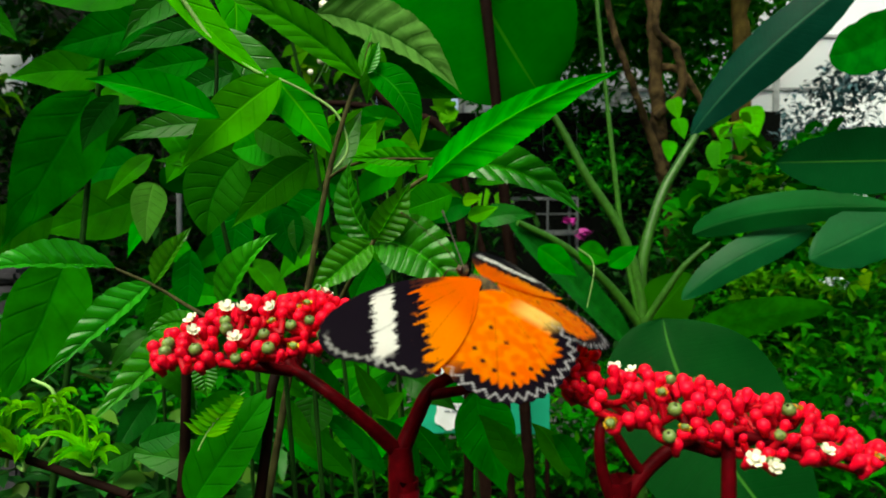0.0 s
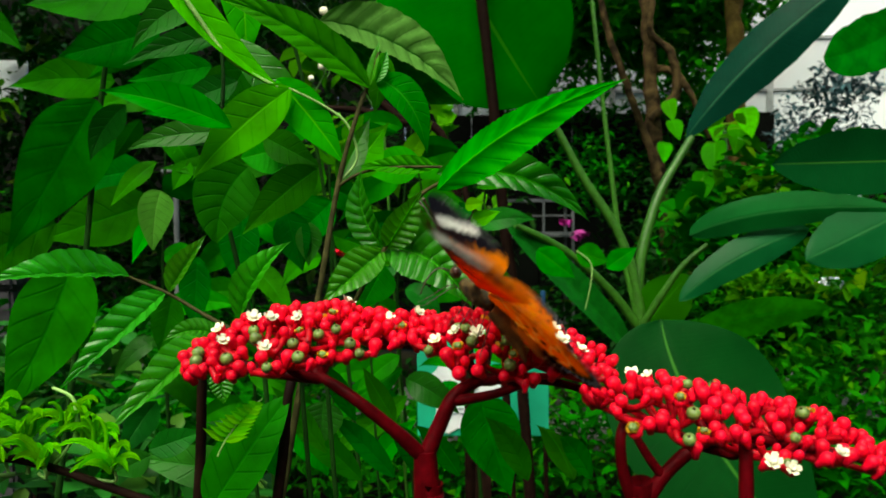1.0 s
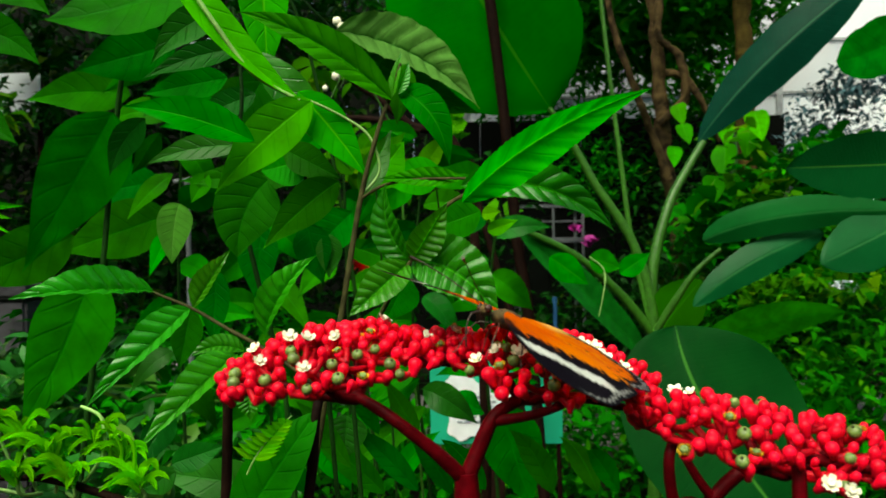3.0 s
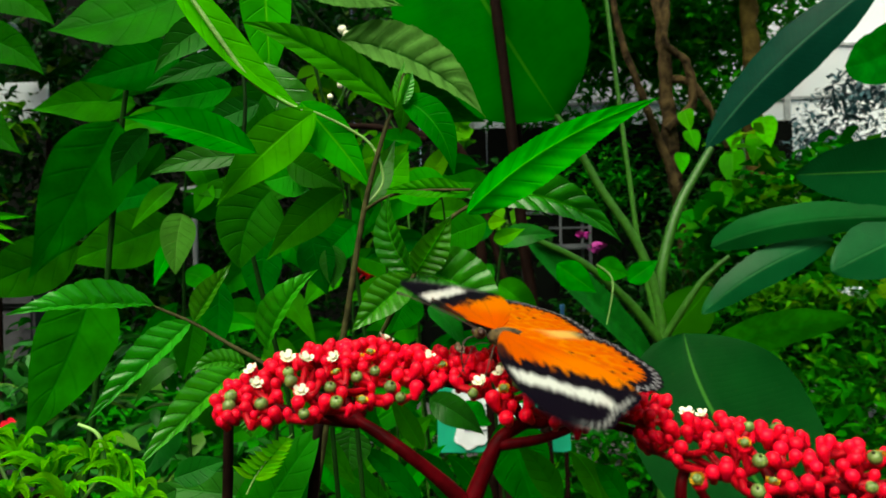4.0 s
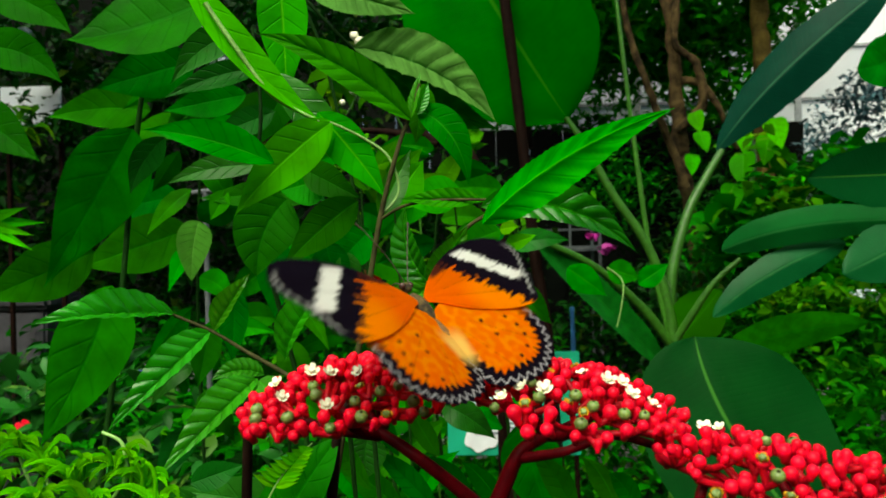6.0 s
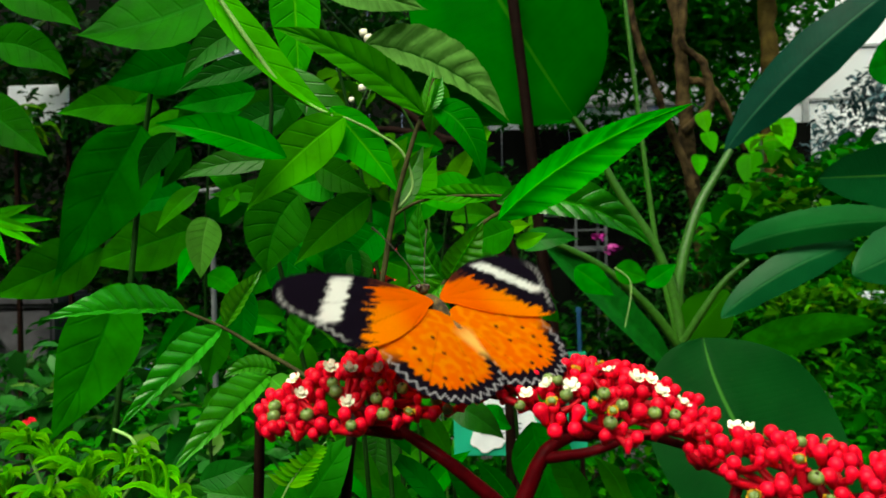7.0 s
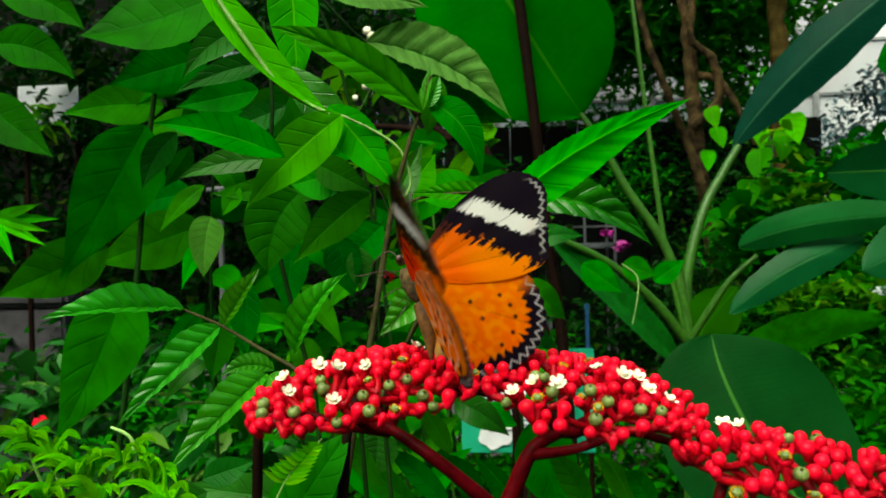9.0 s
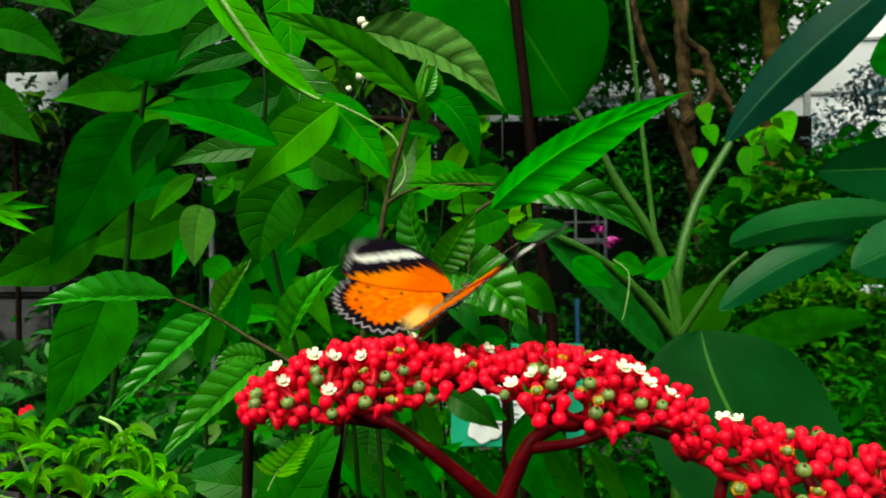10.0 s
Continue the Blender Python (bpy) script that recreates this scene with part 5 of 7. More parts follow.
leaf(back_shrub, (-0.2433, 0.6822, 1.1575), (-0.2021, 0.6742, 1.1668), (-0.1628, 0.6675, 1.1617), 0.0284, (-0.19, -0.90, 0.39), 23.173664015231985, MID, "smooth")
leaf(back_shrub, (-0.2587, 0.7055, 1.1837), (-0.2782, 0.6944, 1.1600), (-0.3138, 0.7174, 1.1179), 0.0224, (0.45, -0.74, -0.51), 14.219027410772474, MID, "lance")
leaf(back_shrub, (-0.2544, 0.7130, 1.2122), (-0.2322, 0.7040, 1.2053), (-0.2027, 0.6715, 1.1856), 0.0271, (-0.22, -0.71, 0.67), 16.737057407316094, MID, "lance")
leaf(back_shrub, (-0.2377, 0.6572, 1.2413), (-0.2449, 0.6468, 1.2276), (-0.2405, 0.6107, 1.2037), 0.0193, (0.32, -0.61, 0.73), 15.126582661786047, MID, "lance")
leaf(back_shrub, (-0.2422, 0.6857, 1.2693), (-0.2164, 0.6770, 1.2779), (-0.1854, 0.6504, 1.2759), 0.0317, (-0.36, -0.70, -0.62), 14.821345382742168, DARK, "smooth")
leaf(back_shrub, (-0.2428, 0.6728, 1.2963), (-0.2604, 0.6618, 1.2790), (-0.2648, 0.6239, 1.2526), 0.0200, (0.33, -0.71, 0.63), 11.276518098404761, MID, "lance")
leaf(back_shrub, (-0.2523, 0.7144, 1.3289), (-0.2300, 0.7052, 1.3063), (-0.2226, 0.7371, 1.2723), 0.0298, (0.54, -0.84, -0.05), 21.182830639889442, MID, "smooth")
leaf(back_shrub, (-0.2687, 0.7398, 1.3625), (-0.3004, 0.7283, 1.3643), (-0.3526, 0.7585, 1.3564), 0.0297, (-0.23, -0.95, 0.20), 10.445570761879624, MID, "smooth")
leaf(back_shrub, (-0.2730, 0.7700, 1.3988), (-0.2382, 0.7616, 1.3981), (-0.1927, 0.7155, 1.3817), 0.0315, (-0.57, -0.72, -0.39), 14.678594110444262, DARK, "smooth")
leaf(back_shrub, (-0.2425, 0.6781, 1.4074), (-0.2716, 0.6666, 1.3909), (-0.3170, 0.6892, 1.3756), 0.0243, (0.21, -0.65, -0.73), 15.889041484351313, DULL, "smooth")
stem(back_shrub, [(-0.1892, 0.7933, 0.9529), (-0.1841, 0.7753, 1.1766), (-0.1752, 0.7474, 1.3872)], 0.00216, 0.00116, STEM_SHADE)
stem(back_shrub, [(-0.139, 0.853, -0.05), (-0.159, 0.833, 0.476), (-0.1892, 0.7933, 0.9529)], 0.0035, 0.0022, STEM_SHADE)
leaf(back_shrub, (-0.2131, 0.8257, 1.0378), (-0.2374, 0.8145, 1.0313), (-0.2688, 0.8242, 1.0122), 0.0282, (-0.00, -1.00, 0.07), 22.626046568535934, MID, "smooth")
leaf(back_shrub, (-0.1653, 0.6877, 1.0970), (-0.1311, 0.6793, 1.0888), (-0.1044, 0.7041, 1.0610), 0.0261, (0.33, -0.93, 0.13), 17.673407421584542, DULL, "lance")
leaf(back_shrub, (-0.1804, 0.7189, 1.1171), (-0.1944, 0.7082, 1.1096), (-0.2241, 0.7435, 1.0751), 0.0249, (-0.24, -0.93, -0.29), 19.356305628507798, GREY, "smooth")
leaf(back_shrub, (-0.1914, 0.7835, 1.1349), (-0.1742, 0.7741, 1.1140), (-0.1659, 0.7982, 1.0766), 0.0350, (0.39, -0.92, -0.06), 20.832038249892683, MID, "smooth")
leaf(back_shrub, (-0.1869, 0.7451, 1.1676), (-0.2124, 0.7339, 1.1707), (-0.2442, 0.7410, 1.1617), 0.0304, (0.04, -0.95, 0.31), 21.59464135556345, MID, "lance")
leaf(back_shrub, (-0.1889, 0.7791, 1.1930), (-0.1615, 0.7702, 1.1711), (-0.1359, 0.7644, 1.1291), 0.0302, (0.34, -0.81, 0.47), 21.712683938953315, MID, "lance")
leaf(back_shrub, (-0.1972, 0.7846, 1.2217), (-0.2213, 0.7733, 1.2070), (-0.2573, 0.7959, 1.1783), 0.0340, (-0.08, -0.99, -0.15), 19.317787208482887, MID, "lance")
leaf(back_shrub, (-0.1853, 0.7704, 1.2503), (-0.1572, 0.7616, 1.2326), (-0.1369, 0.7847, 1.1966), 0.0306, (0.17, -0.98, -0.11), 12.530398495991038, MID, "smooth")
leaf(back_shrub, (-0.2098, 0.8325, 1.2820), (-0.2304, 0.8214, 1.2660), (-0.2659, 0.8547, 1.2421), 0.0262, (0.01, -0.87, -0.50), 12.541660985032216, DARK, "smooth")
leaf(back_shrub, (-0.1715, 0.7253, 1.3029), (-0.1465, 0.7164, 1.2983), (-0.1217, 0.7043, 1.2830), 0.0241, (-0.46, -0.86, -0.24), 10.00924862107102, GREY, "smooth")
leaf(back_shrub, (-0.1642, 0.6780, 1.3238), (-0.1863, 0.6669, 1.3213), (-0.1948, 0.6195, 1.3037), 0.0264, (0.89, -0.44, -0.08), 14.133938652523547, GREY, "lance")
leaf(back_shrub, (-0.1691, 0.7206, 1.3554), (-0.1279, 0.7126, 1.3516), (-0.0902, 0.7175, 1.3430), 0.0283, (-0.06, -0.99, -0.15), 16.54461179665904, DARK, "lance")
leaf(back_shrub, (-0.1675, 0.6934, 1.3766), (-0.1911, 0.6822, 1.3691), (-0.2291, 0.7122, 1.3598), 0.0305, (-0.24, -0.95, -0.20), 15.345953475764816, DARK, "smooth")
stem(back_shrub, [(-0.1030, 0.7973, 0.9513), (-0.1005, 0.7791, 1.1570), (-0.0978, 0.7507, 1.3510)], 0.00216, 0.00116, STEM_SHADE)
stem(back_shrub, [(-0.053, 0.857, -0.05), (-0.073, 0.837, 0.476), (-0.1030, 0.7973, 0.9513)], 0.0035, 0.0022, STEM_SHADE)
leaf(back_shrub, (-0.1103, 0.7594, 1.0534), (-0.1271, 0.7484, 1.0371), (-0.1348, 0.7000, 1.0222), 0.0288, (0.53, -0.56, 0.64), 19.916179517782684, DULL, "lance")
leaf(back_shrub, (-0.1037, 0.7652, 1.0771), (-0.0624, 0.7572, 1.0870), (-0.0228, 0.7544, 1.0831), 0.0279, (-0.15, -0.92, 0.37), 23.779871182924794, MID, "lance")
leaf(back_shrub, (-0.0949, 0.6809, 1.1175), (-0.1175, 0.6698, 1.1155), (-0.1467, 0.6862, 1.0969), 0.0201, (0.02, -0.95, -0.30), 15.493443907684432, GREY, "lance")
leaf(back_shrub, (-0.0990, 0.7443, 1.1305), (-0.0640, 0.7360, 1.1355), (-0.0306, 0.7334, 1.1273), 0.0330, (-0.16, -0.98, -0.07), 14.000200689618554, DARK, "smooth")
leaf(back_shrub, (-0.1181, 0.8136, 1.1472), (-0.1570, 0.8017, 1.1381), (-0.2090, 0.8376, 1.1062), 0.0254, (-0.12, -0.95, -0.28), 19.91238217581587, MID, "smooth")
leaf(back_shrub, (-0.0943, 0.7225, 1.1811), (-0.0581, 0.7143, 1.1970), (-0.0215, 0.6829, 1.1991), 0.0226, (-0.51, -0.75, 0.42), 17.745195048887968, MID, "smooth")
leaf(back_shrub, (-0.0954, 0.6940, 1.2063), (-0.1126, 0.6832, 1.2004), (-0.1287, 0.6687, 1.1784), 0.0287, (0.12, -0.80, 0.59), 19.08410221894314, DULL, "lance")
leaf(back_shrub, (-0.1035, 0.7823, 1.2276), (-0.0648, 0.7741, 1.2147), (-0.0248, 0.7349, 1.1990), 0.0292, (-0.52, -0.86, -0.01), 14.25110184928701, MID, "smooth")
leaf(back_shrub, (-0.1092, 0.7762, 1.2533), (-0.1413, 0.7645, 1.2395), (-0.1827, 0.7895, 1.2148), 0.0292, (-0.11, -0.99, -0.12), 16.96754692212422, DULL, "lance")
leaf(back_shrub, (-0.1065, 0.8060, 1.2801), (-0.0803, 0.7971, 1.2671), (-0.0579, 0.8173, 1.2494), 0.0353, (0.02, -0.95, -0.32), 19.290419676827835, DARK, "smooth")
leaf(back_shrub, (-0.1194, 0.8392, 1.3095), (-0.1385, 0.8281, 1.2838), (-0.1679, 0.8619, 1.2367), 0.0372, (0.28, -0.85, -0.45), 19.04032392457792, MID, "lance")
leaf(back_shrub, (-0.0899, 0.7135, 1.3220), (-0.0540, 0.7052, 1.3271), (-0.0214, 0.7303, 1.3286), 0.0229, (0.25, -0.87, -0.41), 10.94119108254962, DULL, "smooth")
leaf(back_shrub, (-0.1104, 0.7944, 1.3577), (-0.1378, 0.7830, 1.3381), (-0.1643, 0.7701, 1.3140), 0.0246, (0.45, -0.89, -0.06), 18.732077061240823, MID, "smooth")
stem(back_shrub, [(-0.0168, 0.8014, 0.9496), (-0.0314, 0.7823, 1.1496), (-0.0121, 0.7547, 1.3378)], 0.00216, 0.00116, STEM_SHADE)
stem(back_shrub, [(0.033, 0.861, -0.05), (0.013, 0.841, 0.475), (-0.0168, 0.8014, 0.9496)], 0.0035, 0.0022, STEM_SHADE)
leaf(back_shrub, (-0.0294, 0.7797, 1.0478), (-0.0614, 0.7682, 1.0538), (-0.0909, 0.7440, 1.0434), 0.0246, (0.44, -0.80, 0.41), 17.0818174486109, DARK, "smooth")
leaf(back_shrub, (-0.0171, 0.7098, 1.0873), (0.0098, 0.7010, 1.0755), (0.0362, 0.7192, 1.0492), 0.0301, (0.22, -0.97, 0.07), 11.872931907418396, GREY, "smooth")
leaf(back_shrub, (-0.0221, 0.6946, 1.1125), (-0.0426, 0.6835, 1.0986), (-0.0614, 0.6635, 1.0814), 0.0210, (0.23, -0.82, 0.53), 11.276495844776843, MID, "smooth")
leaf(back_shrub, (-0.0234, 0.8203, 1.1151), (0.0146, 0.8122, 1.1238), (0.0523, 0.8442, 1.1065), 0.0315, (0.31, -0.95, 0.07), 15.384672230118726, DULL, "lance")
leaf(back_shrub, (-0.0294, 0.8054, 1.1428), (-0.0697, 0.7934, 1.1400), (-0.1168, 0.8235, 1.1141), 0.0366, (-0.21, -0.98, 0.01), 12.961012482320616, MID, "smooth")
leaf(back_shrub, (-0.0158, 0.7154, 1.1759), (0.0034, 0.7061, 1.1610), (0.0216, 0.7154, 1.1297), 0.0255, (0.36, -0.89, 0.29), 21.635407261672412, GREY, "smooth")
leaf(back_shrub, (-0.0292, 0.8161, 1.1927), (-0.0676, 0.8042, 1.1845), (-0.1045, 0.7890, 1.1702), 0.0320, (0.22, -0.91, 0.36), 15.53713858787671, GREY, "smooth")
leaf(back_shrub, (-0.0122, 0.6708, 1.2219), (0.0103, 0.6619, 1.2281), (0.0318, 0.6344, 1.2220), 0.0192, (-0.64, -0.77, 0.05), 22.456876390311727, DULL, "smooth")
leaf(back_shrub, (-0.0187, 0.6815, 1.2431), (-0.0445, 0.6702, 1.2366), (-0.0751, 0.6944, 1.2232), 0.0241, (-0.14, -0.97, -0.21), 22.324799616450377, DARK, "smooth")
leaf(back_shrub, (-0.0127, 0.6931, 1.2647), (0.0138, 0.6844, 1.2659), (0.0397, 0.7044, 1.2583), 0.0259, (0.24, -0.88, 0.41), 22.94327769076806, MID, "smooth")
leaf(back_shrub, (-0.0250, 0.7851, 1.2929), (-0.0578, 0.7733, 1.2754), (-0.0961, 0.8007, 1.2418), 0.0321, (0.05, -0.93, -0.36), 19.44251577078764, DULL, "smooth")
leaf(back_shrub, (-0.0104, 0.6689, 1.3057), (0.0139, 0.6601, 1.3084), (0.0379, 0.6942, 1.3069), 0.0240, (0.39, -0.72, -0.57), 15.09954352324716, DARK, "smooth")
leaf(back_shrub, (-0.0248, 0.7960, 1.3435), (-0.0576, 0.7845, 1.3468), (-0.0952, 0.8080, 1.3389), 0.0263, (-0.17, -0.99, 0.02), 23.166745056322924, MID, "lance")
stem(back_shrub, [(0.0571, 0.8049, 0.9482), (0.0464, 0.7858, 1.1271), (0.0665, 0.7581, 1.2958)], 0.00216, 0.00116, STEM_SHADE)
stem(back_shrub, [(0.107, 0.865, -0.05), (0.087, 0.845, 0.474), (0.0571, 0.8049, 0.9482)], 0.0035, 0.0022, STEM_SHADE)
leaf(back_shrub, (0.0429, 0.8053, 1.0409), (0.0177, 0.7942, 1.0543), (-0.0092, 0.8288, 1.0459), 0.0311, (-0.23, -0.66, 0.72), 17.265159457272357, DULL, "smooth")
leaf(back_shrub, (0.0512, 0.8273, 1.0576), (0.0788, 0.8187, 1.0703), (0.1021, 0.7756, 1.0781), 0.0245, (-0.74, -0.62, 0.28), 10.706408388643357, DULL, "smooth")
leaf(back_shrub, (0.0424, 0.7387, 1.0971), (0.0180, 0.7276, 1.1038), (-0.0082, 0.7616, 1.0892), 0.0216, (-0.41, -0.70, 0.58), 12.511410189719637, MID, "smooth")
leaf(back_shrub, (0.0480, 0.6810, 1.1264), (0.0726, 0.6721, 1.1226), (0.1005, 0.7054, 1.0959), 0.0316, (0.52, -0.82, 0.24), 11.055196344813226, MID, "smooth")
leaf(back_shrub, (0.0430, 0.7301, 1.1379), (0.0111, 0.7185, 1.1370), (-0.0189, 0.6878, 1.1236), 0.0278, (0.58, -0.81, -0.10), 10.172944640979033, DULL, "smooth")
leaf(back_shrub, (0.0534, 0.8463, 1.1443), (0.0766, 0.8372, 1.1181), (0.1022, 0.8656, 1.0731), 0.0317, (-0.09, -0.94, -0.32), 13.688732083679195, GREY, "smooth")
leaf(back_shrub, (0.0442, 0.7510, 1.1752), (0.0205, 0.7398, 1.1708), (-0.0018, 0.7067, 1.1570), 0.0346, (0.49, -0.72, 0.49), 13.861656418891197, MID, "smooth")
leaf(back_shrub, (0.0532, 0.8100, 1.1917), (0.0761, 0.8010, 1.1747), (0.1021, 0.8356, 1.1484), 0.0345, (0.37, -0.92, -0.13), 20.769668070861535, MID, "smooth")
leaf(back_shrub, (0.0436, 0.6900, 1.2173), (0.0288, 0.6791, 1.1974), (0.0136, 0.7053, 1.1697), 0.0283, (-0.41, -0.91, -0.04), 10.261998312117774, DARK, "lance")
leaf(back_shrub, (0.0541, 0.8120, 1.2351), (0.0872, 0.8037, 1.2440), (0.1218, 0.8164, 1.2425), 0.0277, (0.02, -0.93, 0.38), 16.968064780999363, GREY, "smooth")
leaf(back_shrub, (0.0468, 0.7999, 1.2567), (0.0232, 0.7887, 1.2494), (-0.0014, 0.8165, 1.2330), 0.0369, (-0.39, -0.91, 0.16), 16.103371069112228, DARK, "smooth")
leaf(back_shrub, (0.0533, 0.7623, 1.2760), (0.0925, 0.7542, 1.2884), (0.1348, 0.7782, 1.2957), 0.0267, (0.10, -0.94, 0.34), 18.668936398453432, DARK, "lance")
leaf(back_shrub, (0.0470, 0.7763, 1.2976), (0.0052, 0.7643, 1.2988), (-0.0389, 0.7892, 1.2925), 0.0329, (-0.14, -0.98, -0.16), 16.01240168254703, MID, "smooth")

# lime colour stands in for sunlight on these leaves
lime_leaves = thing("painted_sun_shrub", (-0.0443, 0.6226, 1.2879), "yellow-green leaves behind the shrub stem, sunlight put into their colour", "shrub")
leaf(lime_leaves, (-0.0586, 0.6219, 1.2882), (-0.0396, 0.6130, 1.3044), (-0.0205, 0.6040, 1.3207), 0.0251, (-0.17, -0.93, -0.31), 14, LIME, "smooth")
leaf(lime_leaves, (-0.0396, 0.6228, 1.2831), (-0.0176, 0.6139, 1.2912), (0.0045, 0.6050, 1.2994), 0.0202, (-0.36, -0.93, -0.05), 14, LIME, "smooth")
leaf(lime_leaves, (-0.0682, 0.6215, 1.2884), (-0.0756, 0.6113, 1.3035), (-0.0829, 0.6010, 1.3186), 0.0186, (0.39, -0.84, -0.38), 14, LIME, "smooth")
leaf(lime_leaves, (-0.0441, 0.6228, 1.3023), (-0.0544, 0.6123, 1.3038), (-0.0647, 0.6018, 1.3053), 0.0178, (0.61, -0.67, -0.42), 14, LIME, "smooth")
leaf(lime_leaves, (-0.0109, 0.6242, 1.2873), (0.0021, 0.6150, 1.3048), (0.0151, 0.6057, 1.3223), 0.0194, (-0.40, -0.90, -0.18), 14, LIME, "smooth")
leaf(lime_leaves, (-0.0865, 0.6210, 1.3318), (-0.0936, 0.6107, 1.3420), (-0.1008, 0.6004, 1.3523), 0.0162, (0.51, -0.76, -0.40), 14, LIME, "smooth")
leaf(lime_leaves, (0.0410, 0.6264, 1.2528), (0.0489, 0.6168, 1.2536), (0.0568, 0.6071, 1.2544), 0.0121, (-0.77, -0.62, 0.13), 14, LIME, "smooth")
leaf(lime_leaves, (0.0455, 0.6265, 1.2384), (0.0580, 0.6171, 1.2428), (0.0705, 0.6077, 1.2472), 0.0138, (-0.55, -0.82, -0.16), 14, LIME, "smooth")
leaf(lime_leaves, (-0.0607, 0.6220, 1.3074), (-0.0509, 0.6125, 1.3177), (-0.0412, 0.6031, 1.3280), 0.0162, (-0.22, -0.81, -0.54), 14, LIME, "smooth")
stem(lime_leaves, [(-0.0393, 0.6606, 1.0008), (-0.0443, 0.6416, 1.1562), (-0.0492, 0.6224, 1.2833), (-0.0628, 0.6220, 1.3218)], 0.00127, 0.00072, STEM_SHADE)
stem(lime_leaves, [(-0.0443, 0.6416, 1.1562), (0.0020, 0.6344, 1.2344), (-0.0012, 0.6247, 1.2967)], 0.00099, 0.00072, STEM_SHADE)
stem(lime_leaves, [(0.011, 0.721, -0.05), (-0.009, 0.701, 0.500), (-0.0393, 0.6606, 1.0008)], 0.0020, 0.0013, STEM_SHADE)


# ---- red flower heads ----
def lathe(bm, profile, sides=8, mat=0):
    rings = []
    for r, z in profile:
        rings.append([bm.verts.new((r * math.cos(2 * math.pi * j / sides), r * math.sin(2 * math.pi * j / sides), z)) for j in range(sides)])
    for a, b in zip(rings, rings[1:]):
        for j in range(sides):
            bm.faces.new((a[j], a[(j + 1) % sides], b[(j + 1) % sides], b[j])).material_index = mat
    bm.faces.new(rings[0][::-1]).material_index = mat
    bm.faces.new(rings[-1]).material_index = mat


def mesh_of(name, bm, mats):
    me = bpy.data.meshes.new(name)
    bm.normal_update()
    bm.to_mesh(me)
    bm.free()
    for m in mats:
        me.materials.append(m)
    me.shade_smooth()
    return me


def bud_mesh(fat, tall):
    """A round waxy bud that narrows into a short neck."""
    bm = bmesh.new()
    r, h = 0.00150 * fat, 0.00150 * fat * tall
    lathe(bm, [(r * 0.50, -h * 1.75), (r * 0.58, -h * 1.15), (r * 0.78, -h * 0.70), (r * 0.96, -h * 0.22), (r * 0.98, h * 0.22), (r * 0.80, h * 0.62), (r * 0.45, h * 0.90), (r * 0.12, h * 0.98)], 10)
    return mesh_of("bud", bm, [BUD_RED])


def fruit_mesh():
    bm = bmesh.new()
    r = 0.00165
    lathe(bm, [(r * 0.3, -r * 0.95), (r * 0.8, -r * 0.6), (r, -0.05 * r), (r * 0.88, r * 0.5), (r * 0.5, r * 0.82), (r * 0.2, r * 0.8)], 10)
    lathe(bm, [(r * 0.24, r * 0.7), (r * 0.26, r * 0.92), (r * 0.1, r * 0.98)], 6, 1)
    return mesh_of("fruit", bm, [FRUIT_GREEN, STEM_BROWN])


def flower_mesh(petal_mat, cup_mat, spread):
    """An open flower: red cup, five reflexed petals, a raised ring of stamens."""
    bm = bmesh.new()
    r = 0.00145
    lathe(bm, [(r * 0.4, -r * 1.3), (r * 0.95, -r * 0.7), (r * 1.0, 0), (r * 0.7, r * 0.25)], 8, 1)
    for k in range(5):
        a = 2 * math.pi * k / 5
        rows = []
        for s, w, up in ((0.40, 0.42, 0.25), (0.80, 0.50, 0.60), (1.05 * spread, 0.48, 0.85), (1.18 * spread, 0.34, 0.95)):
            d, e = Vector((math.cos(a), math.sin(a), 0)), Vector((-math.sin(a), math.cos(a), 0))
            rows.append([bm.verts.new((d * s + e * w * x) * r + Vector((0, 0, (up - 0.12 * abs(x)) * r))) for x in (-1, 0, 1)])
        for p, q in zip(rows, rows[1:]):
            for j in range(2):
                bm.faces.new((p[j], p[j + 1], q[j + 1], q[j]))
    lathe(bm, [(r * 0.62, r * 0.2), (r * 0.6, r * 0.95), (r * 0.4, r * 1.05), (r * 0.25, r * 0.8)], 7, 2)
    return mesh_of("flower", bm, [petal_mat, cup_mat, PETAL_WHITE if petal_mat is PETAL_WHITE else FRUIT_GREEN])


BUDS = [bud_mesh(1.0, 1.0), bud_mesh(0.86, 1.12), bud_mesh(1.10, 0.96), bud_mesh(0.68, 1.25), bud_mesh(0.95, 1.05)]
FRUIT, WHITE_FLOWER, YELLOW_FLOWER = fruit_mesh(), flower_mesh(PETAL_WHITE, BUD_RED, 1.05), flower_mesh(PETAL_YELLOW, BUD_RED, 0.75)


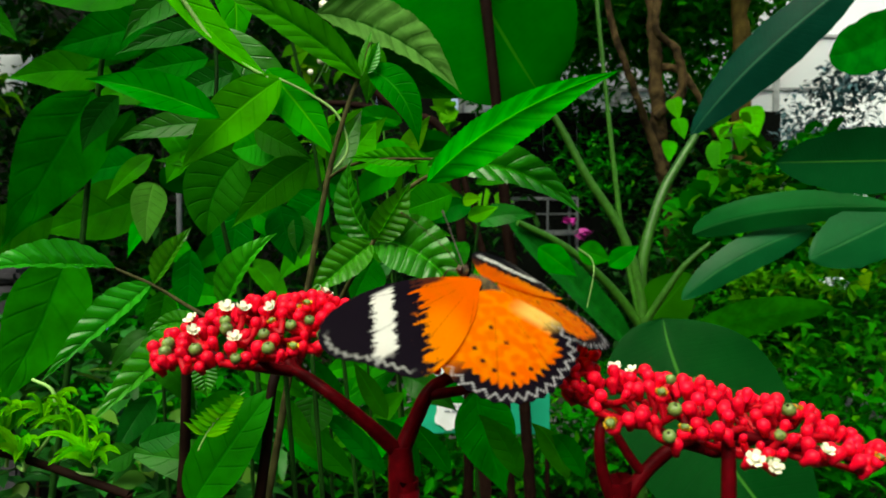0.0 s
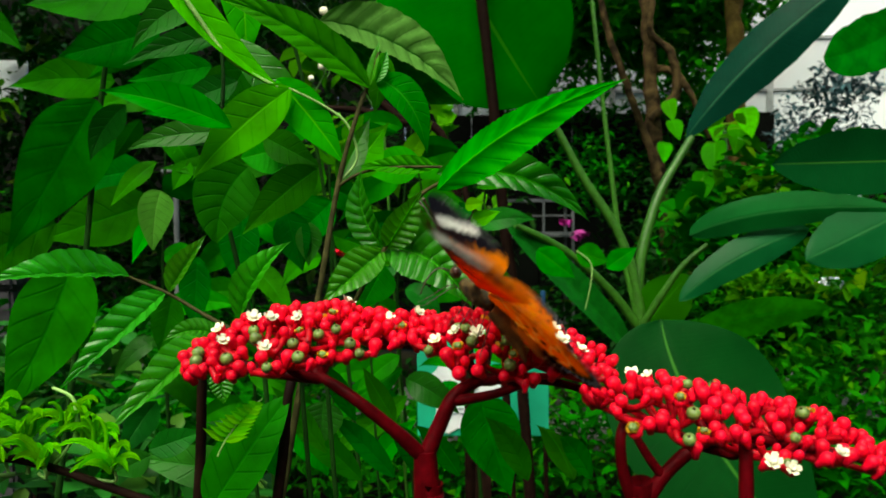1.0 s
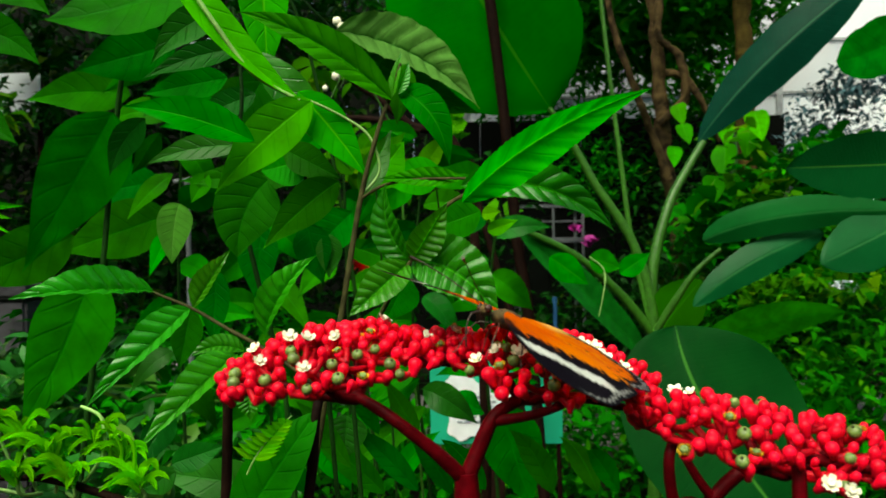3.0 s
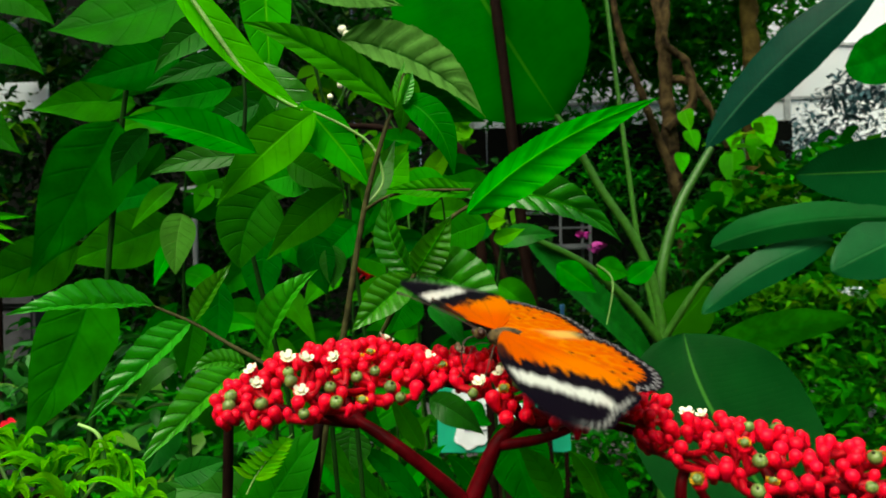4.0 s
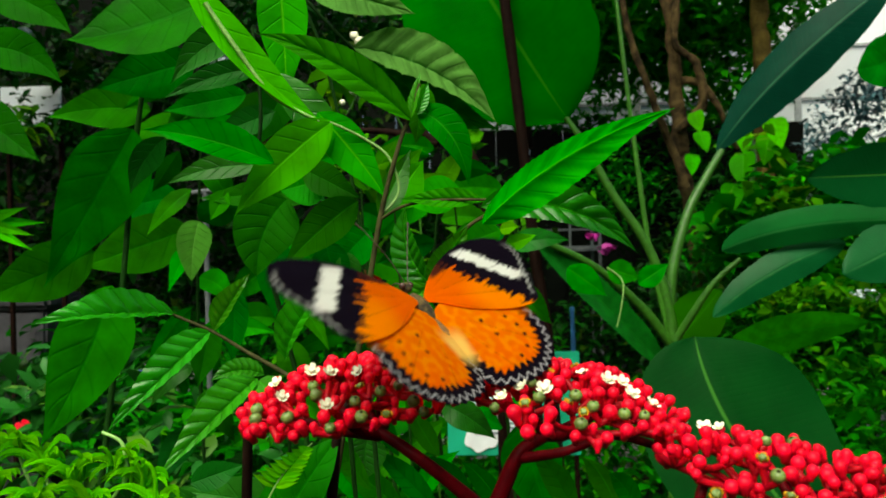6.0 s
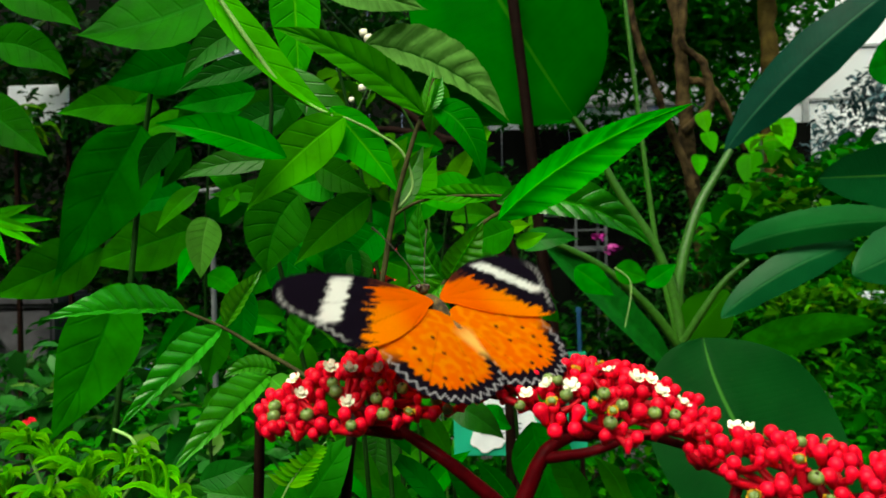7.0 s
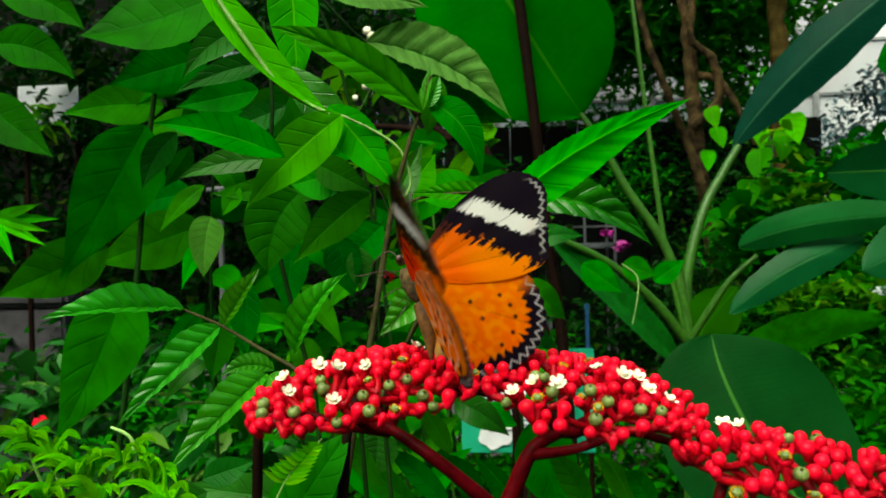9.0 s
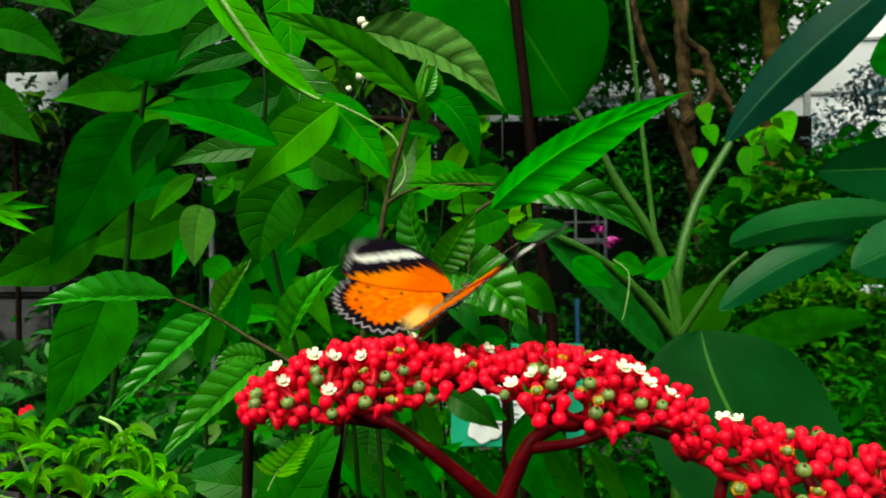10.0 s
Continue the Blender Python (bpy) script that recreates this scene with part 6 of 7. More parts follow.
def umbel(head, dome, origin, count, white, yellow, green, rng, scale=1.0):
    """A domed flat-topped head of buds on forking stalks that spring from origin."""
    cx, cy, rx, ry, z0, h, tx, ty = dome

    def top(x, y):
        r2 = ((x - cx) / rx) ** 2 + ((y - cy) / ry) ** 2
        return z0 + h * (1 - min(r2, 1.3)) + tx * (x - cx) + ty * (y - cy)

    gaps = []
    for k in range(7):
        a, r = rng.uniform(math.pi, math.pi * 2), rng.uniform(0.35, 0.95)
        gaps.append((cx + rx * r * math.cos(a), cy + ry * r * math.sin(a), rng.uniform(0.0018, 0.0030)))
    placed = []
    for mesh, name, spots in ((WHITE_FLOWER, "white_flower", white), (YELLOW_FLOWER, "yellow_flower", yellow), (FRUIT, "green_fruit", green)):
        for x, y in spots:
            placed.append((Vector((x, y, top(x, y) + (0.0008 if mesh is WHITE_FLOWER else 0.0))), mesh, name))
    tries = 0
    while len(placed) < count and tries < 30000:
        tries += 1
        a, r = rng.uniform(0, 2 * math.pi), math.sqrt(rng.random()) * 1.03
        if tries % 4 == 0:
            r, a = rng.uniform(0.82, 1.06), rng.uniform(math.pi * 0.95, math.pi * 2.05)
        x, y = cx + rx * r * math.cos(a), cy + ry * r * math.sin(a)
        if any((x - gx) ** 2 + (y - gy) ** 2 < gr * gr for gx, gy, gr in gaps):
            continue
        edge = max(0.0, r - 0.8) / 0.25
        drop = rng.random() ** 1.6 * (0.0022 + 0.0012 * edge)
        p = Vector((x, y, top(x, y) - drop + rng.uniform(-0.0004, 0.0010)))
        if all((p - q).length > 0.00262 * scale for q, _, _ in placed):
            kind = rng.random()
            if kind < 0.004:
                placed.append((p, FRUIT, "green_fruit"))
            elif kind < 0.02:
                placed.append((p, YELLOW_FLOWER, "yellow_flower"))
            else:
                placed.append((p, BUDS[rng.choice((0, 0, 1, 2, 2, 3, 4))], "red_bud"))
    # forks: main boughs, then finer ones under each cluster of buds
    origin = Vector(origin)
    boughs, forks, slight = [], [], min(1.0, rx / 0.024)
    for k in range(7):
        a = 2 * math.pi * (k + 0.3 * rng.random()) / 7
        r = 0.55 if k % 3 else 0.25
        x, y = cx + rx * r * math.cos(a), cy + ry * r * math.sin(a)
        boughs.append(Vector((x, y, top(x, y) - (0.0070 + 0.0015 * rng.random()) * slight)))
    for b in boughs:
        bm = bmesh.new()
        sweep(bm, [origin, origin.lerp(b, 0.55) + Vector((0, 0, -0.0010)), b], 0.00135 * slight, 0.00095 * slight, 8, 0.1)
        shift_to(part("branch", bm, STALK_RED, head), head)
    for k in range(42):
        a, r = 2.39996 * k, math.sqrt((k + 0.5) / 42) * 0.97
        x, y = cx + rx * r * math.cos(a), cy + ry * r * math.sin(a)
        f = Vector((x, y, top(x, y) - 0.0036 - 0.0008 * rng.random()))
        b = min(boughs, key=lambda q: (q - f).length)
        bm = bmesh.new()
        sweep(bm, [b - Vector((0, 0, 0.0004)), b.lerp(f, 0.5) + Vector((0, 0, -0.0007)), f], 0.00085, 0.00065, 7, 0.1)
        shift_to(part("branch", bm, PEDICEL_RED, head), head)
        forks.append(f)
    bm = bmesh.new()
    for p, mesh, name in placed:
        f = min(forks, key=lambda q: (q - p).length)
        mid = f.lerp(p, 0.5) + Vector(((p.x - f.x) * 0.15, (p.y - f.y) * 0.15, -0.0004))
        sweep(bm, [f, mid, p + Vector((0, 0, -0.0010))], 0.00080, 0.00078, 6)
    spray = part("stalk_spray", bm, PEDICEL_RED, head, "thin dark red flower stalks")
    shift_to(spray, head)
    tagged(spray, kind="stuff")
    buds = sorted((p.y, i) for i, (p, _, name) in enumerate(placed) if name == "red_bud")
    far = {i for _, i in buds[140:]}
    rest = bmesh.new()
    for i, (p, mesh, name) in enumerate(placed):
        out = Vector(((p.x - cx) / rx * 0.55, (p.y - cy) / ry * 0.55, 1.0)) + Vector((rng.gauss(0, 0.3), rng.gauss(0, 0.3), 0))
        if mesh is WHITE_FLOWER:
            out += Vector((0, -0.45, 0))
        s = scale * rng.uniform(0.78, 1.06) * (0.9 if mesh is FRUIT else 1.0 if mesh is WHITE_FLOWER else 1.0)
        m = Matrix.LocRotScale(p - head.location, out.to_track_quat("Z", "Y"), (s, s, s))
        if i in far:
            known = len(rest.verts)
            rest.from_mesh(mesh)
            rest.verts.ensure_lookup_table()
            for v in rest.verts[known:]:
                v.co = m @ v.co
            continue
        ob = new(name, mesh)
        ob.parent = head
        ob.matrix_basis = m
    tagged(part("bud_mass", rest, BUD_RED, head, "crowded red buds at the back of the head"), kind="stuff")


def stalks(head, runs):
    for name, pts, a, b in runs:
        bm = bmesh.new()
        sweep(bm, pts, a, b, 12, 0.08)
        shift_to(part(name, bm, STALK_RED, head), head)


rng = random.Random(7)
twin_head = thing("flower_head", (0.030, 0.168, 1.05), "twin red flower heads of waxy buds on a forked stalk", "flower", "red flower heads")
stalks(twin_head, [
    ("stalk", [(0.034, 0.172, 0.0), (0.033, 0.170, 0.6), (0.030, 0.168, 1.12), (0.029, 0.168, 1.165), (0.0285, 0.168, 1.181)], 0.0045, 0.0027),
    ("branch", [(0.0285, 0.168, 1.179), (0.022, 0.166, 1.186), (0.012, 0.1645, 1.1945), (0.003, 0.170, 1.1985)], 0.0018, 0.0012),
    ("branch", [(0.0285, 0.168, 1.179), (0.0315, 0.169, 1.186), (0.0355, 0.170, 1.1935), (0.042, 0.174, 1.1965)], 0.0021, 0.0014),
    ("branch", [(0.0345, 0.170, 1.192), (0.044, 0.166, 1.1945), (0.052, 0.167, 1.197)], 0.0013, 0.0009),
    ("branch", [(0.044, 0.175, 1.196), (0.058, 0.176, 1.1955), (0.068, 0.172, 1.1935)], 0.0012, 0.0009),
])
umbel(twin_head, (-0.0036, 0.177, 0.0256, 0.0215, 1.2065, 0.006, 0.12, 0.15), (0.004, 0.169, 1.1975), 142,
      [(-0.0180, 0.1667), (-0.0062, 0.1595), (-0.0131, 0.1751), (-0.0079, 0.1710), (-0.0010, 0.1700), (0.0085, 0.1830), (-0.0215, 0.176)],
      [(0.0064, 0.1731), (0.0069, 0.1570)],
      [(-0.0046, 0.1551), (0.0017, 0.1571), (-0.0241, 0.1682), (-0.0232, 0.1642), (-0.0112, 0.1687), (-0.0097, 0.1650), (0.0049, 0.1639), (0.0123, 0.1619), (0.0147, 0.1596), (0.0085, 0.1662), (-0.0003, 0.1610), (-0.0149, 0.1603)], rng)
umbel(twin_head, (0.0485, 0.179, 0.0245, 0.022, 1.2050, 0.0055, -0.15, 0.12), (0.042, 0.174, 1.1960), 136,
      [(0.0313, 0.1644), (0.0359, 0.1668), (0.0408, 0.1657), (0.0501, 0.1739), (0.0556, 0.1733), (0.0590, 0.1750), (0.0600, 0.1696), (0.0643, 0.1684)],
      [(0.0225, 0.1777), (0.0451, 0.1625), (0.0485, 0.1602), (0.0364, 0.1618), (0.0426, 0.1743)],
      [(0.0475, 0.1657), (0.0508, 0.1629), (0.0475, 0.1575), (0.0395, 0.1645), (0.0382, 0.1700), (0.0574, 0.1629), (0.0297, 0.1628), (0.0620, 0.1647)], rng)
umbel(twin_head, (0.0225, 0.186, 0.0125, 0.0105, 1.2085, 0.002, 0.0, 0.10), (0.028, 0.182, 1.2030), 40, [(0.0190, 0.1800), (0.0260, 0.1850)], [(0.0225, 0.1777)], [(0.0200, 0.1770)], rng)
side_head = thing("flower_head", (0.085, 0.157, 1.05), "red flower head of crowded waxy buds on branching red stalks", "flower", "red flower heads")
stalks(side_head, [
    ("stalk", [(0.080, 0.165, 0.0), (0.079, 0.160, 0.6), (0.0755, 0.156, 1.12), (0.0745, 0.155, 1.172)], 0.0045, 0.0022),
    ("branch", [(0.0740, 0.155, 1.172), (0.0712, 0.1545, 1.180), (0.0705, 0.1545, 1.1875), (0.072, 0.156, 1.1915)], 0.0014, 0.0010),
    ("branch", [(0.0745, 0.155, 1.172), (0.0800, 0.155, 1.180), (0.0866, 0.1555, 1.1855), (0.095, 0.157, 1.188)], 0.0017, 0.0012),
    ("branch", [(0.0795, 0.155, 1.1795), (0.0765, 0.154, 1.1835), (0.0735, 0.154, 1.1885)], 0.0011, 0.0008),
    ("branch", [(0.0955, 0.150, 1.05), (0.0952, 0.150, 1.170), (0.0955, 0.152, 1.188)], 0.0019, 0.0012),
    ("branch", [(0.095, 0.157, 1.188), (0.108, 0.155, 1.186), (0.120, 0.152, 1.184)], 0.0013, 0.0009),
])
umbel(side_head, (0.098, 0.163, 0.033, 0.0170, 1.1905, 0.0045, -0.20, 0.12), (0.093, 0.158, 1.184), 145,
      [(0.0735, 0.1780), (0.0780, 0.1765), (0.0835, 0.1830), (0.1130, 0.1480), (0.0960, 0.1395), (0.0990, 0.1380)],
      [(0.0705, 0.1680), (0.0710, 0.1440)],
      [(0.0860, 0.1790), (0.0880, 0.1660), (0.0950, 0.1690), (0.0820, 0.1450), (0.0850, 0.1520), (0.1050, 0.1500), (0.1120, 0.1620), (0.1000, 0.1420)], rng, 0.99)


# ---- butterfly ----
def wing_material():
    m, nt, bsdf = nodes_of("wing_scales")
    at = nt.nodes.new("ShaderNodeAttribute")
    at.attribute_name = "scales"
    dust = noise_tex(nt, 2600, 2.0)
    base = blend(nt, calc(nt, "MULTIPLY", dust, 0.22), at.outputs["Color"], (0.45, 0.40, 0.40), "MULTIPLY")
    nt.links.new(base, bsdf.inputs["Base Color"])
    bsdf.inputs["Roughness"].default_value = 0.5
    bsdf.inputs["Specular IOR Level"].default_value = 0.04
    bump(nt, dust, 0.25, 0.0002, bsdf)
    tr = node(nt, "ShaderNodeBsdfTranslucent")
    nt.links.new(base, tr.inputs["Color"])
    mix = node(nt, "ShaderNodeMixShader", Fac=0.58)
    nt.links.new(bsdf.outputs[0], mix.inputs[1])
    nt.links.new(tr.outputs[0], mix.inputs[2])
    nt.links.new(mix.outputs[0], nt.nodes["Material Output"].inputs["Surface"])
    return m


WING = wing_material()
FUR = plain_material("body_fur", (0.085, 0.055, 0.012), 0.9, 700, 0.85, 0.8, 0.0006)
BODY_BANDS = plain_material("abdomen_scales", (0.20, 0.09, 0.015), 0.7, 420, 0.6, 0.5, 0.0004)
EYE = plain_material("compound_eye", (0.05, 0.02, 0.012), 0.25, 900, 0.3)
FEELER = plain_material("feeler", (0.035, 0.022, 0.012), 0.5, 300, 0.3)

# outlines in millimetres from the wing's root: out from the body, forward
FORE = [(0, 0), (10, 6.2), (22, 9.8), (34, 10.2), (42, 7.6), (46, 2.2), (45.5, -3), (41, -8.5), (37.5, -13.5), (32, -19), (22, -17.5), (10, -10.5), (3, -4)]
HIND = [(0, 0), (9, 4.5), (19.5, 4.2), (28, -0.5), (31.5, -8.5), (31, -17), (27, -23), (20.5, -27), (12, -28), (3.5, -26.5), (-1.2, -19), (-1.5, -9)]
ORANGE, AMBER, RED, BLACK, WHITE, RUST, BUFF = (0.82, 0.155, 0.001), (0.88, 0.31, 0.002), (0.86, 0.06, 0.003), (0.007, 0.004, 0.010), (0.86, 0.90, 0.86), (0.28, 0.04, 0.01), (0.95, 0.40, 0.01)


def mixed(a, b, f):
    f = max(0.0, min(1.0, f))
    return tuple(p + (q - p) * f for p, q in zip(a, b))


def step(x, lo, hi):
    f = max(0.0, min(1.0, (x - lo) / (hi - lo)))
    return f * f * (3 - 2 * f)


def scales(fore, upper, u, v, q, edge):
    """The colour at (u, v) mm; q: how far round the outline from the root, edge: mm from the rim."""
    n = noise.noise(Vector((u * 0.45, v * 0.45, 3.0 if fore else 9.0)))
    n2 = noise.noise(Vector((u * 1.3, v * 1.3, 5.0)))
    streak = noise.noise(Vector((u * 0.10, v * 1.1 - u * 0.12, 7.0))) + 0.6 * noise.noise(Vector((u * 0.25, v * 2.3, 11.0)))
    jag = 1.3 * n + 0.6 * n2 + 2.2 * streak
    ray = math.atan2(v, max(u, 0.1))
    rib = abs(math.sin(ray * (9 if fore else 6.5) + 0.6))
    outer = step(q, 0.34, 0.40) * (1 - step(q, 0.645, 0.685)) if fore else step(q, 0.26, 0.34) * (1 - step(q, 0.80, 0.86))
    tooth = abs(((q * (34 if fore else 30)) % 1.0) - 0.5) * 2
    if fore:
        cut = 18.5 - 0.60 * v + 2.2 * jag
        col = mixed(ORANGE, AMBER, step(u, 9, 18) * step(-v, -1, 7) * 0.8) if upper else mixed(RED, BUFF, step(u, 12, 24) * 0.75)
        if not upper:
            bar = step(math.sin(u * 1.55 + 0.5 * n), 0.1, 0.6) * step(u, 6, 9) * (1 - step(u, 20, 23)) * step(v, -4, 0)
            col = mixed(col, BLACK, bar * 0.9)
        dark = step(u, cut - 0.7, cut + 0.7)
        if not upper:
            dark *= 0.86 + 0.14 * step(n2 + n, -0.35, 0.25)
        col = mixed(col, BLACK, dark)
        costa = step(v, 6.4 - abs(u - 30) * 0.13 + 0.6 * n2, 7.5 - abs(u - 30) * 0.13) * step(u, 6, 10)
        col = mixed(col, BLACK, costa * (0.9 if upper else 0.6))
        lo, hi = 26.6 - 0.60 * v + 0.8 * n2 + 1.6 * streak, 32.6 - 0.60 * v + 0.9 * n2 - 2.0 * streak
        band = step(u, lo - 0.4, lo + 0.4) * (1 - step(u, hi - 0.4, hi + 0.4)) * step(v, -10.5 + 2 * n, -9) * (1 - step(v, 8.0, 9.2))
        col = mixed(col, WHITE, band)
        if not upper:
            rim = step(edge, 3.2, 4.2) * (1 - step(edge, 5.6, 6.6)) * outer
            col = mixed(col, RUST, rim)
        nick = (1 - step(abs(edge - 1.2 - 1.3 * tooth), 0.2, 0.55)) * outer
        col = mixed(col, WHITE, nick * (0.55 if upper else 0.8))
        col = mixed(col, BLACK, (1 - step(rib, 0.02, 0.08)) * step(u, 5, 10) * 0.35)
        return col
    col = mixed(ORANGE, AMBER, step(n, -0.3, 0.5) * 0.7 + 0.2 * step(v, -22, -8)) if upper else mixed(BUFF, ORANGE, step(n, -0.1, 0.5) * 0.7)
    if upper:
        # inner margin: pale scales, with the soft highlight there put into the colour
        col = mixed(col, (0.95, 0.66, 0.16), (1 - step(u, 1.5, 5.0)) * step(-v, 5, 12))
    else:
        col = mixed(col, (0.80, 0.07, 0.005), step(n + n2 * 0.5, 0.05, 0.4) * step(edge, 12, 16) * 0.8)
        far, turn = math.hypot(u, v + 2), math.atan2(-v, max(u, 0.1))
        for at in (8.5, 13.5, 18.5, 23.0):
            wave = 1 - step(abs(far - at - 0.8 * math.sin(turn * 11 + at) - 1.2 * n), 0.6, 1.15)
            col = mixed(col, (0.98, 0.84, 0.52), wave * 0.85)
            dot = step(math.sin(turn * 12 + at * 2), 0.35, 0.7) * (1 - step(abs(far - at - 1.9 - n), 0.6, 1.0))
            col = mixed(col, BLACK, dot * 0.95)
    if upper:
        for du, dv in ((12, -6.5), (20.5, -7), (22.5, -10.5), (23, -14), (14, -12), (21, -18), (17, -20.5)):
            col = mixed(col, BLACK, (1 - step(math.hypot(u - du, v - dv), 0.45, 0.8)) * 0.9)
    lip = 4.8 + 1.9 * (tooth - 0.5) + 1.0 * n + 0.5 * streak if upper else 3.4 + 0.9 * (tooth - 0.5)
    col = mixed(col, BLACK, (1 - step(edge, lip - 0.4, lip + 0.4)) * outer)
    nick = (1 - step(abs(edge - 0.5 - 1.9 * tooth), 0.15, 0.45)) * outer
    col = mixed(col, (0.70, 0.70, 0.74), nick * 0.85)
    col = mixed(col, BLACK, (1 - step(rib, 0.015, 0.06)) * step(-v + u, 10, 16) * 0.28)
    return col


def wing(name, outline, fore, mirror, parent):
    """One wing: an upper and an under sheet closed at the rim, slightly arched and ribbed."""
    pts, n = [Vector(p) for p in outline], len(outline)
    rim = []
    for i in range(n):
        a, b, c, d = pts[i - 1], pts[i], pts[(i + 1) % n], pts[(i + 2) % n]
        for k in range(16):
            s = k / 16
            rim.append(0.5 * ((2 * b) + (c - a) * s + (2 * a - 5 * b + 4 * c - d) * s * s + (3 * b - a - 3 * c + d) * s ** 3))
    total, rings, mid = len(rim), 46, Vector((22, -2)) if fore else Vector((15, -12))
    bm = bmesh.new()
    layer = bm.verts.layers.float_color.new("scales")
    sheets = []
    for upper in (True, False):
        rows = []
        for r in range(1, rings + 1):
            rho = (r / rings) ** 0.75
            row = []
            for i, p in enumerate(rim):
                q = i / total
                out = 0.3 < q < (0.68 if fore else 0.84)
                pos = mid + (p - mid) * rho
                if out and not fore:
                    pos = pos + (p - mid).normalized() * 0.75 * rho ** 10 * (abs(((q * 30) % 1.0) - 0.5) * 2 - 0.4)
                elif out:
                    pos = pos + (p - mid).normalized() * 0.35 * rho ** 10 * (abs(((q * 34) % 1.0) - 0.5) * 2 - 0.5)
                edge = (p - pos).length
                ray = math.atan2(pos.y, max(pos.x, 0.1))
                z = 0.02 * pos.x - 0.0011 * pos.x ** 2 + 0.10 * math.sin(ray * (18 if fore else 13)) * min(1, pos.x / 12) - (0.0016 * pos.y ** 2 if not fore else 0.0)
                z += 0.07 if upper else -0.07
                x = -pos.x if mirror else pos.x
                vtx = bm.verts.new((x * 0.00084, pos.y * 0.00084, z * 0.00084))
                vtx[layer] = (*scales(fore, upper, pos.x, pos.y, q, edge), 1)
                row.append(vtx)
            rows.append(row)
        hub = bm.verts.new(((-mid.x if mirror else mid.x) * 0.00084, mid.y * 0.00084, (0.02 * mid.x - 0.0011 * mid.x ** 2 + (0.07 if upper else -0.07)) * 0.00084))
        hub[layer] = (*scales(fore, upper, mid.x, mid.y, 0.5, 12), 1)
        flip = upper != mirror
        for i in range(total):
            j = (i + 1) % total
            bm.faces.new((hub, rows[0][j], rows[0][i]) if flip else (hub, rows[0][i], rows[0][j]))
            for a, b in zip(rows, rows[1:]):
                bm.faces.new((a[i], a[j], b[j], b[i]) if flip else (a[j], a[i], b[i], b[j]))
        sheets.append(rows[-1])
    for i in range(total):
        j = (i + 1) % total
        bm.faces.new((sheets[0][i], sheets[0][j], sheets[1][j], sheets[1][i]))
    return part(name, bm, WING, parent)


def butterfly():
    b = thing("butterfly", (0.04, 0.19, 1.213), "orange butterfly with black wing tips and white bands on flowers", "butterfly")

    def lump(name, mat, centre, radii, seg=16, label="", owner=None):
        bm = bmesh.new()
        bmesh.ops.create_uvsphere(bm, u_segments=seg, v_segments=seg // 2 + 2, radius=1.0)
        for v in bm.verts:
            v.co = Vector((v.co.x * radii[0], v.co.y * radii[1], v.co.z * radii[2])) * (1 + 0.06 * noise.noise(v.co * 4)) + Vector(centre)
        return part(name, bm, mat, owner or b, label)

    lump("thorax", FUR, (0, 0.0015, 0.0000), (0.0021, 0.0048, 0.0021), 18)
    bm = bmesh.new()
    prof = [(0.0014, -0.003), (0.0019, -0.006)]
    for k in range(9):
        s = k / 8
        r = 0.0020 * (1 - 0.75 * s ** 1.6)
        prof += [(r, -0.007 - 0.0085 * s), (r * 0.9, -0.0075 - 0.0085 * s)]
    lathe(bm, [(r, y) for r, y in prof][::-1], 12)
    for v in bm.verts:
        v.co = Vector((v.co.x, v.co.z, v.co.y * 1.05 - 0.0004 - 22 * (v.co.z + 0.003) ** 2))
    part("abdomen", bm, BODY_BANDS, b, "orange-brown banded abdomen")
    face = lump("head", FUR, (0, 0.0080, 0.0006), (0.0014, 0.0013, 0.0013), 14)
    for sx in (-1, 1):
        lump("eye", EYE, (sx * 0.0013, 0.0084, 0.0009), (0.0008, 0.0009, 0.0009), 12, "dark brown compound eye", face)
        bm = bmesh.new()
        sweep(bm, [(sx * 0.0006, 0.009, 0.0016), (sx * 0.0035, 0.015, 0.0045), (sx * 0.0075, 0.0215, 0.007), (sx * 0.009, 0.0235, 0.0075)], 0.00014, 0.00013, 6)
        sweep(bm, [(sx * 0.0075, 0.0215, 0.007), (sx * 0.0084, 0.0228, 0.0073), (sx * 0.009, 0.0235, 0.0075)], 0.00016, 0.00036, 6)
        part("antenna", bm, FEELER, face)
        for k, (y0, y1, out) in enumerate(((0.005, 0.009, 0.005), (0.002, 0.001, 0.0065), (-0.001, -0.006, 0.006))):
            bm = bmesh.new()
            sweep(bm, [(sx * 0.0014, y0, -0.0015), (sx * out * 0.8, (y0 + y1) / 2, -0.0025), (sx * out, y1, -0.0085), (sx * out * 1.1, y1 * 1.1, -0.0095)], 0.00014, 0.00008, 6)
            part("leg", bm, FEELER, b)
    bm = bmesh.new()
    sweep(bm, [(0, 0.0093, 0.0), (0, 0.0115, -0.0012), (0, 0.0118, -0.0045), (0, 0.0108, -0.0078)], 0.00022, 0.00015, 6)
    part("proboscis", bm, FEELER, face)
    wings = {}
    for side, mirror in (("left", True), ("right", False)):
        wings[side + "_hind"] = wing("hindwing", HIND, False, mirror, b)
        wings[side + "_fore"] = wing("forewing", FORE, True, mirror, b)
    return b, wings


insect, insect_wings = butterfly()


# ---- signs and small things ----

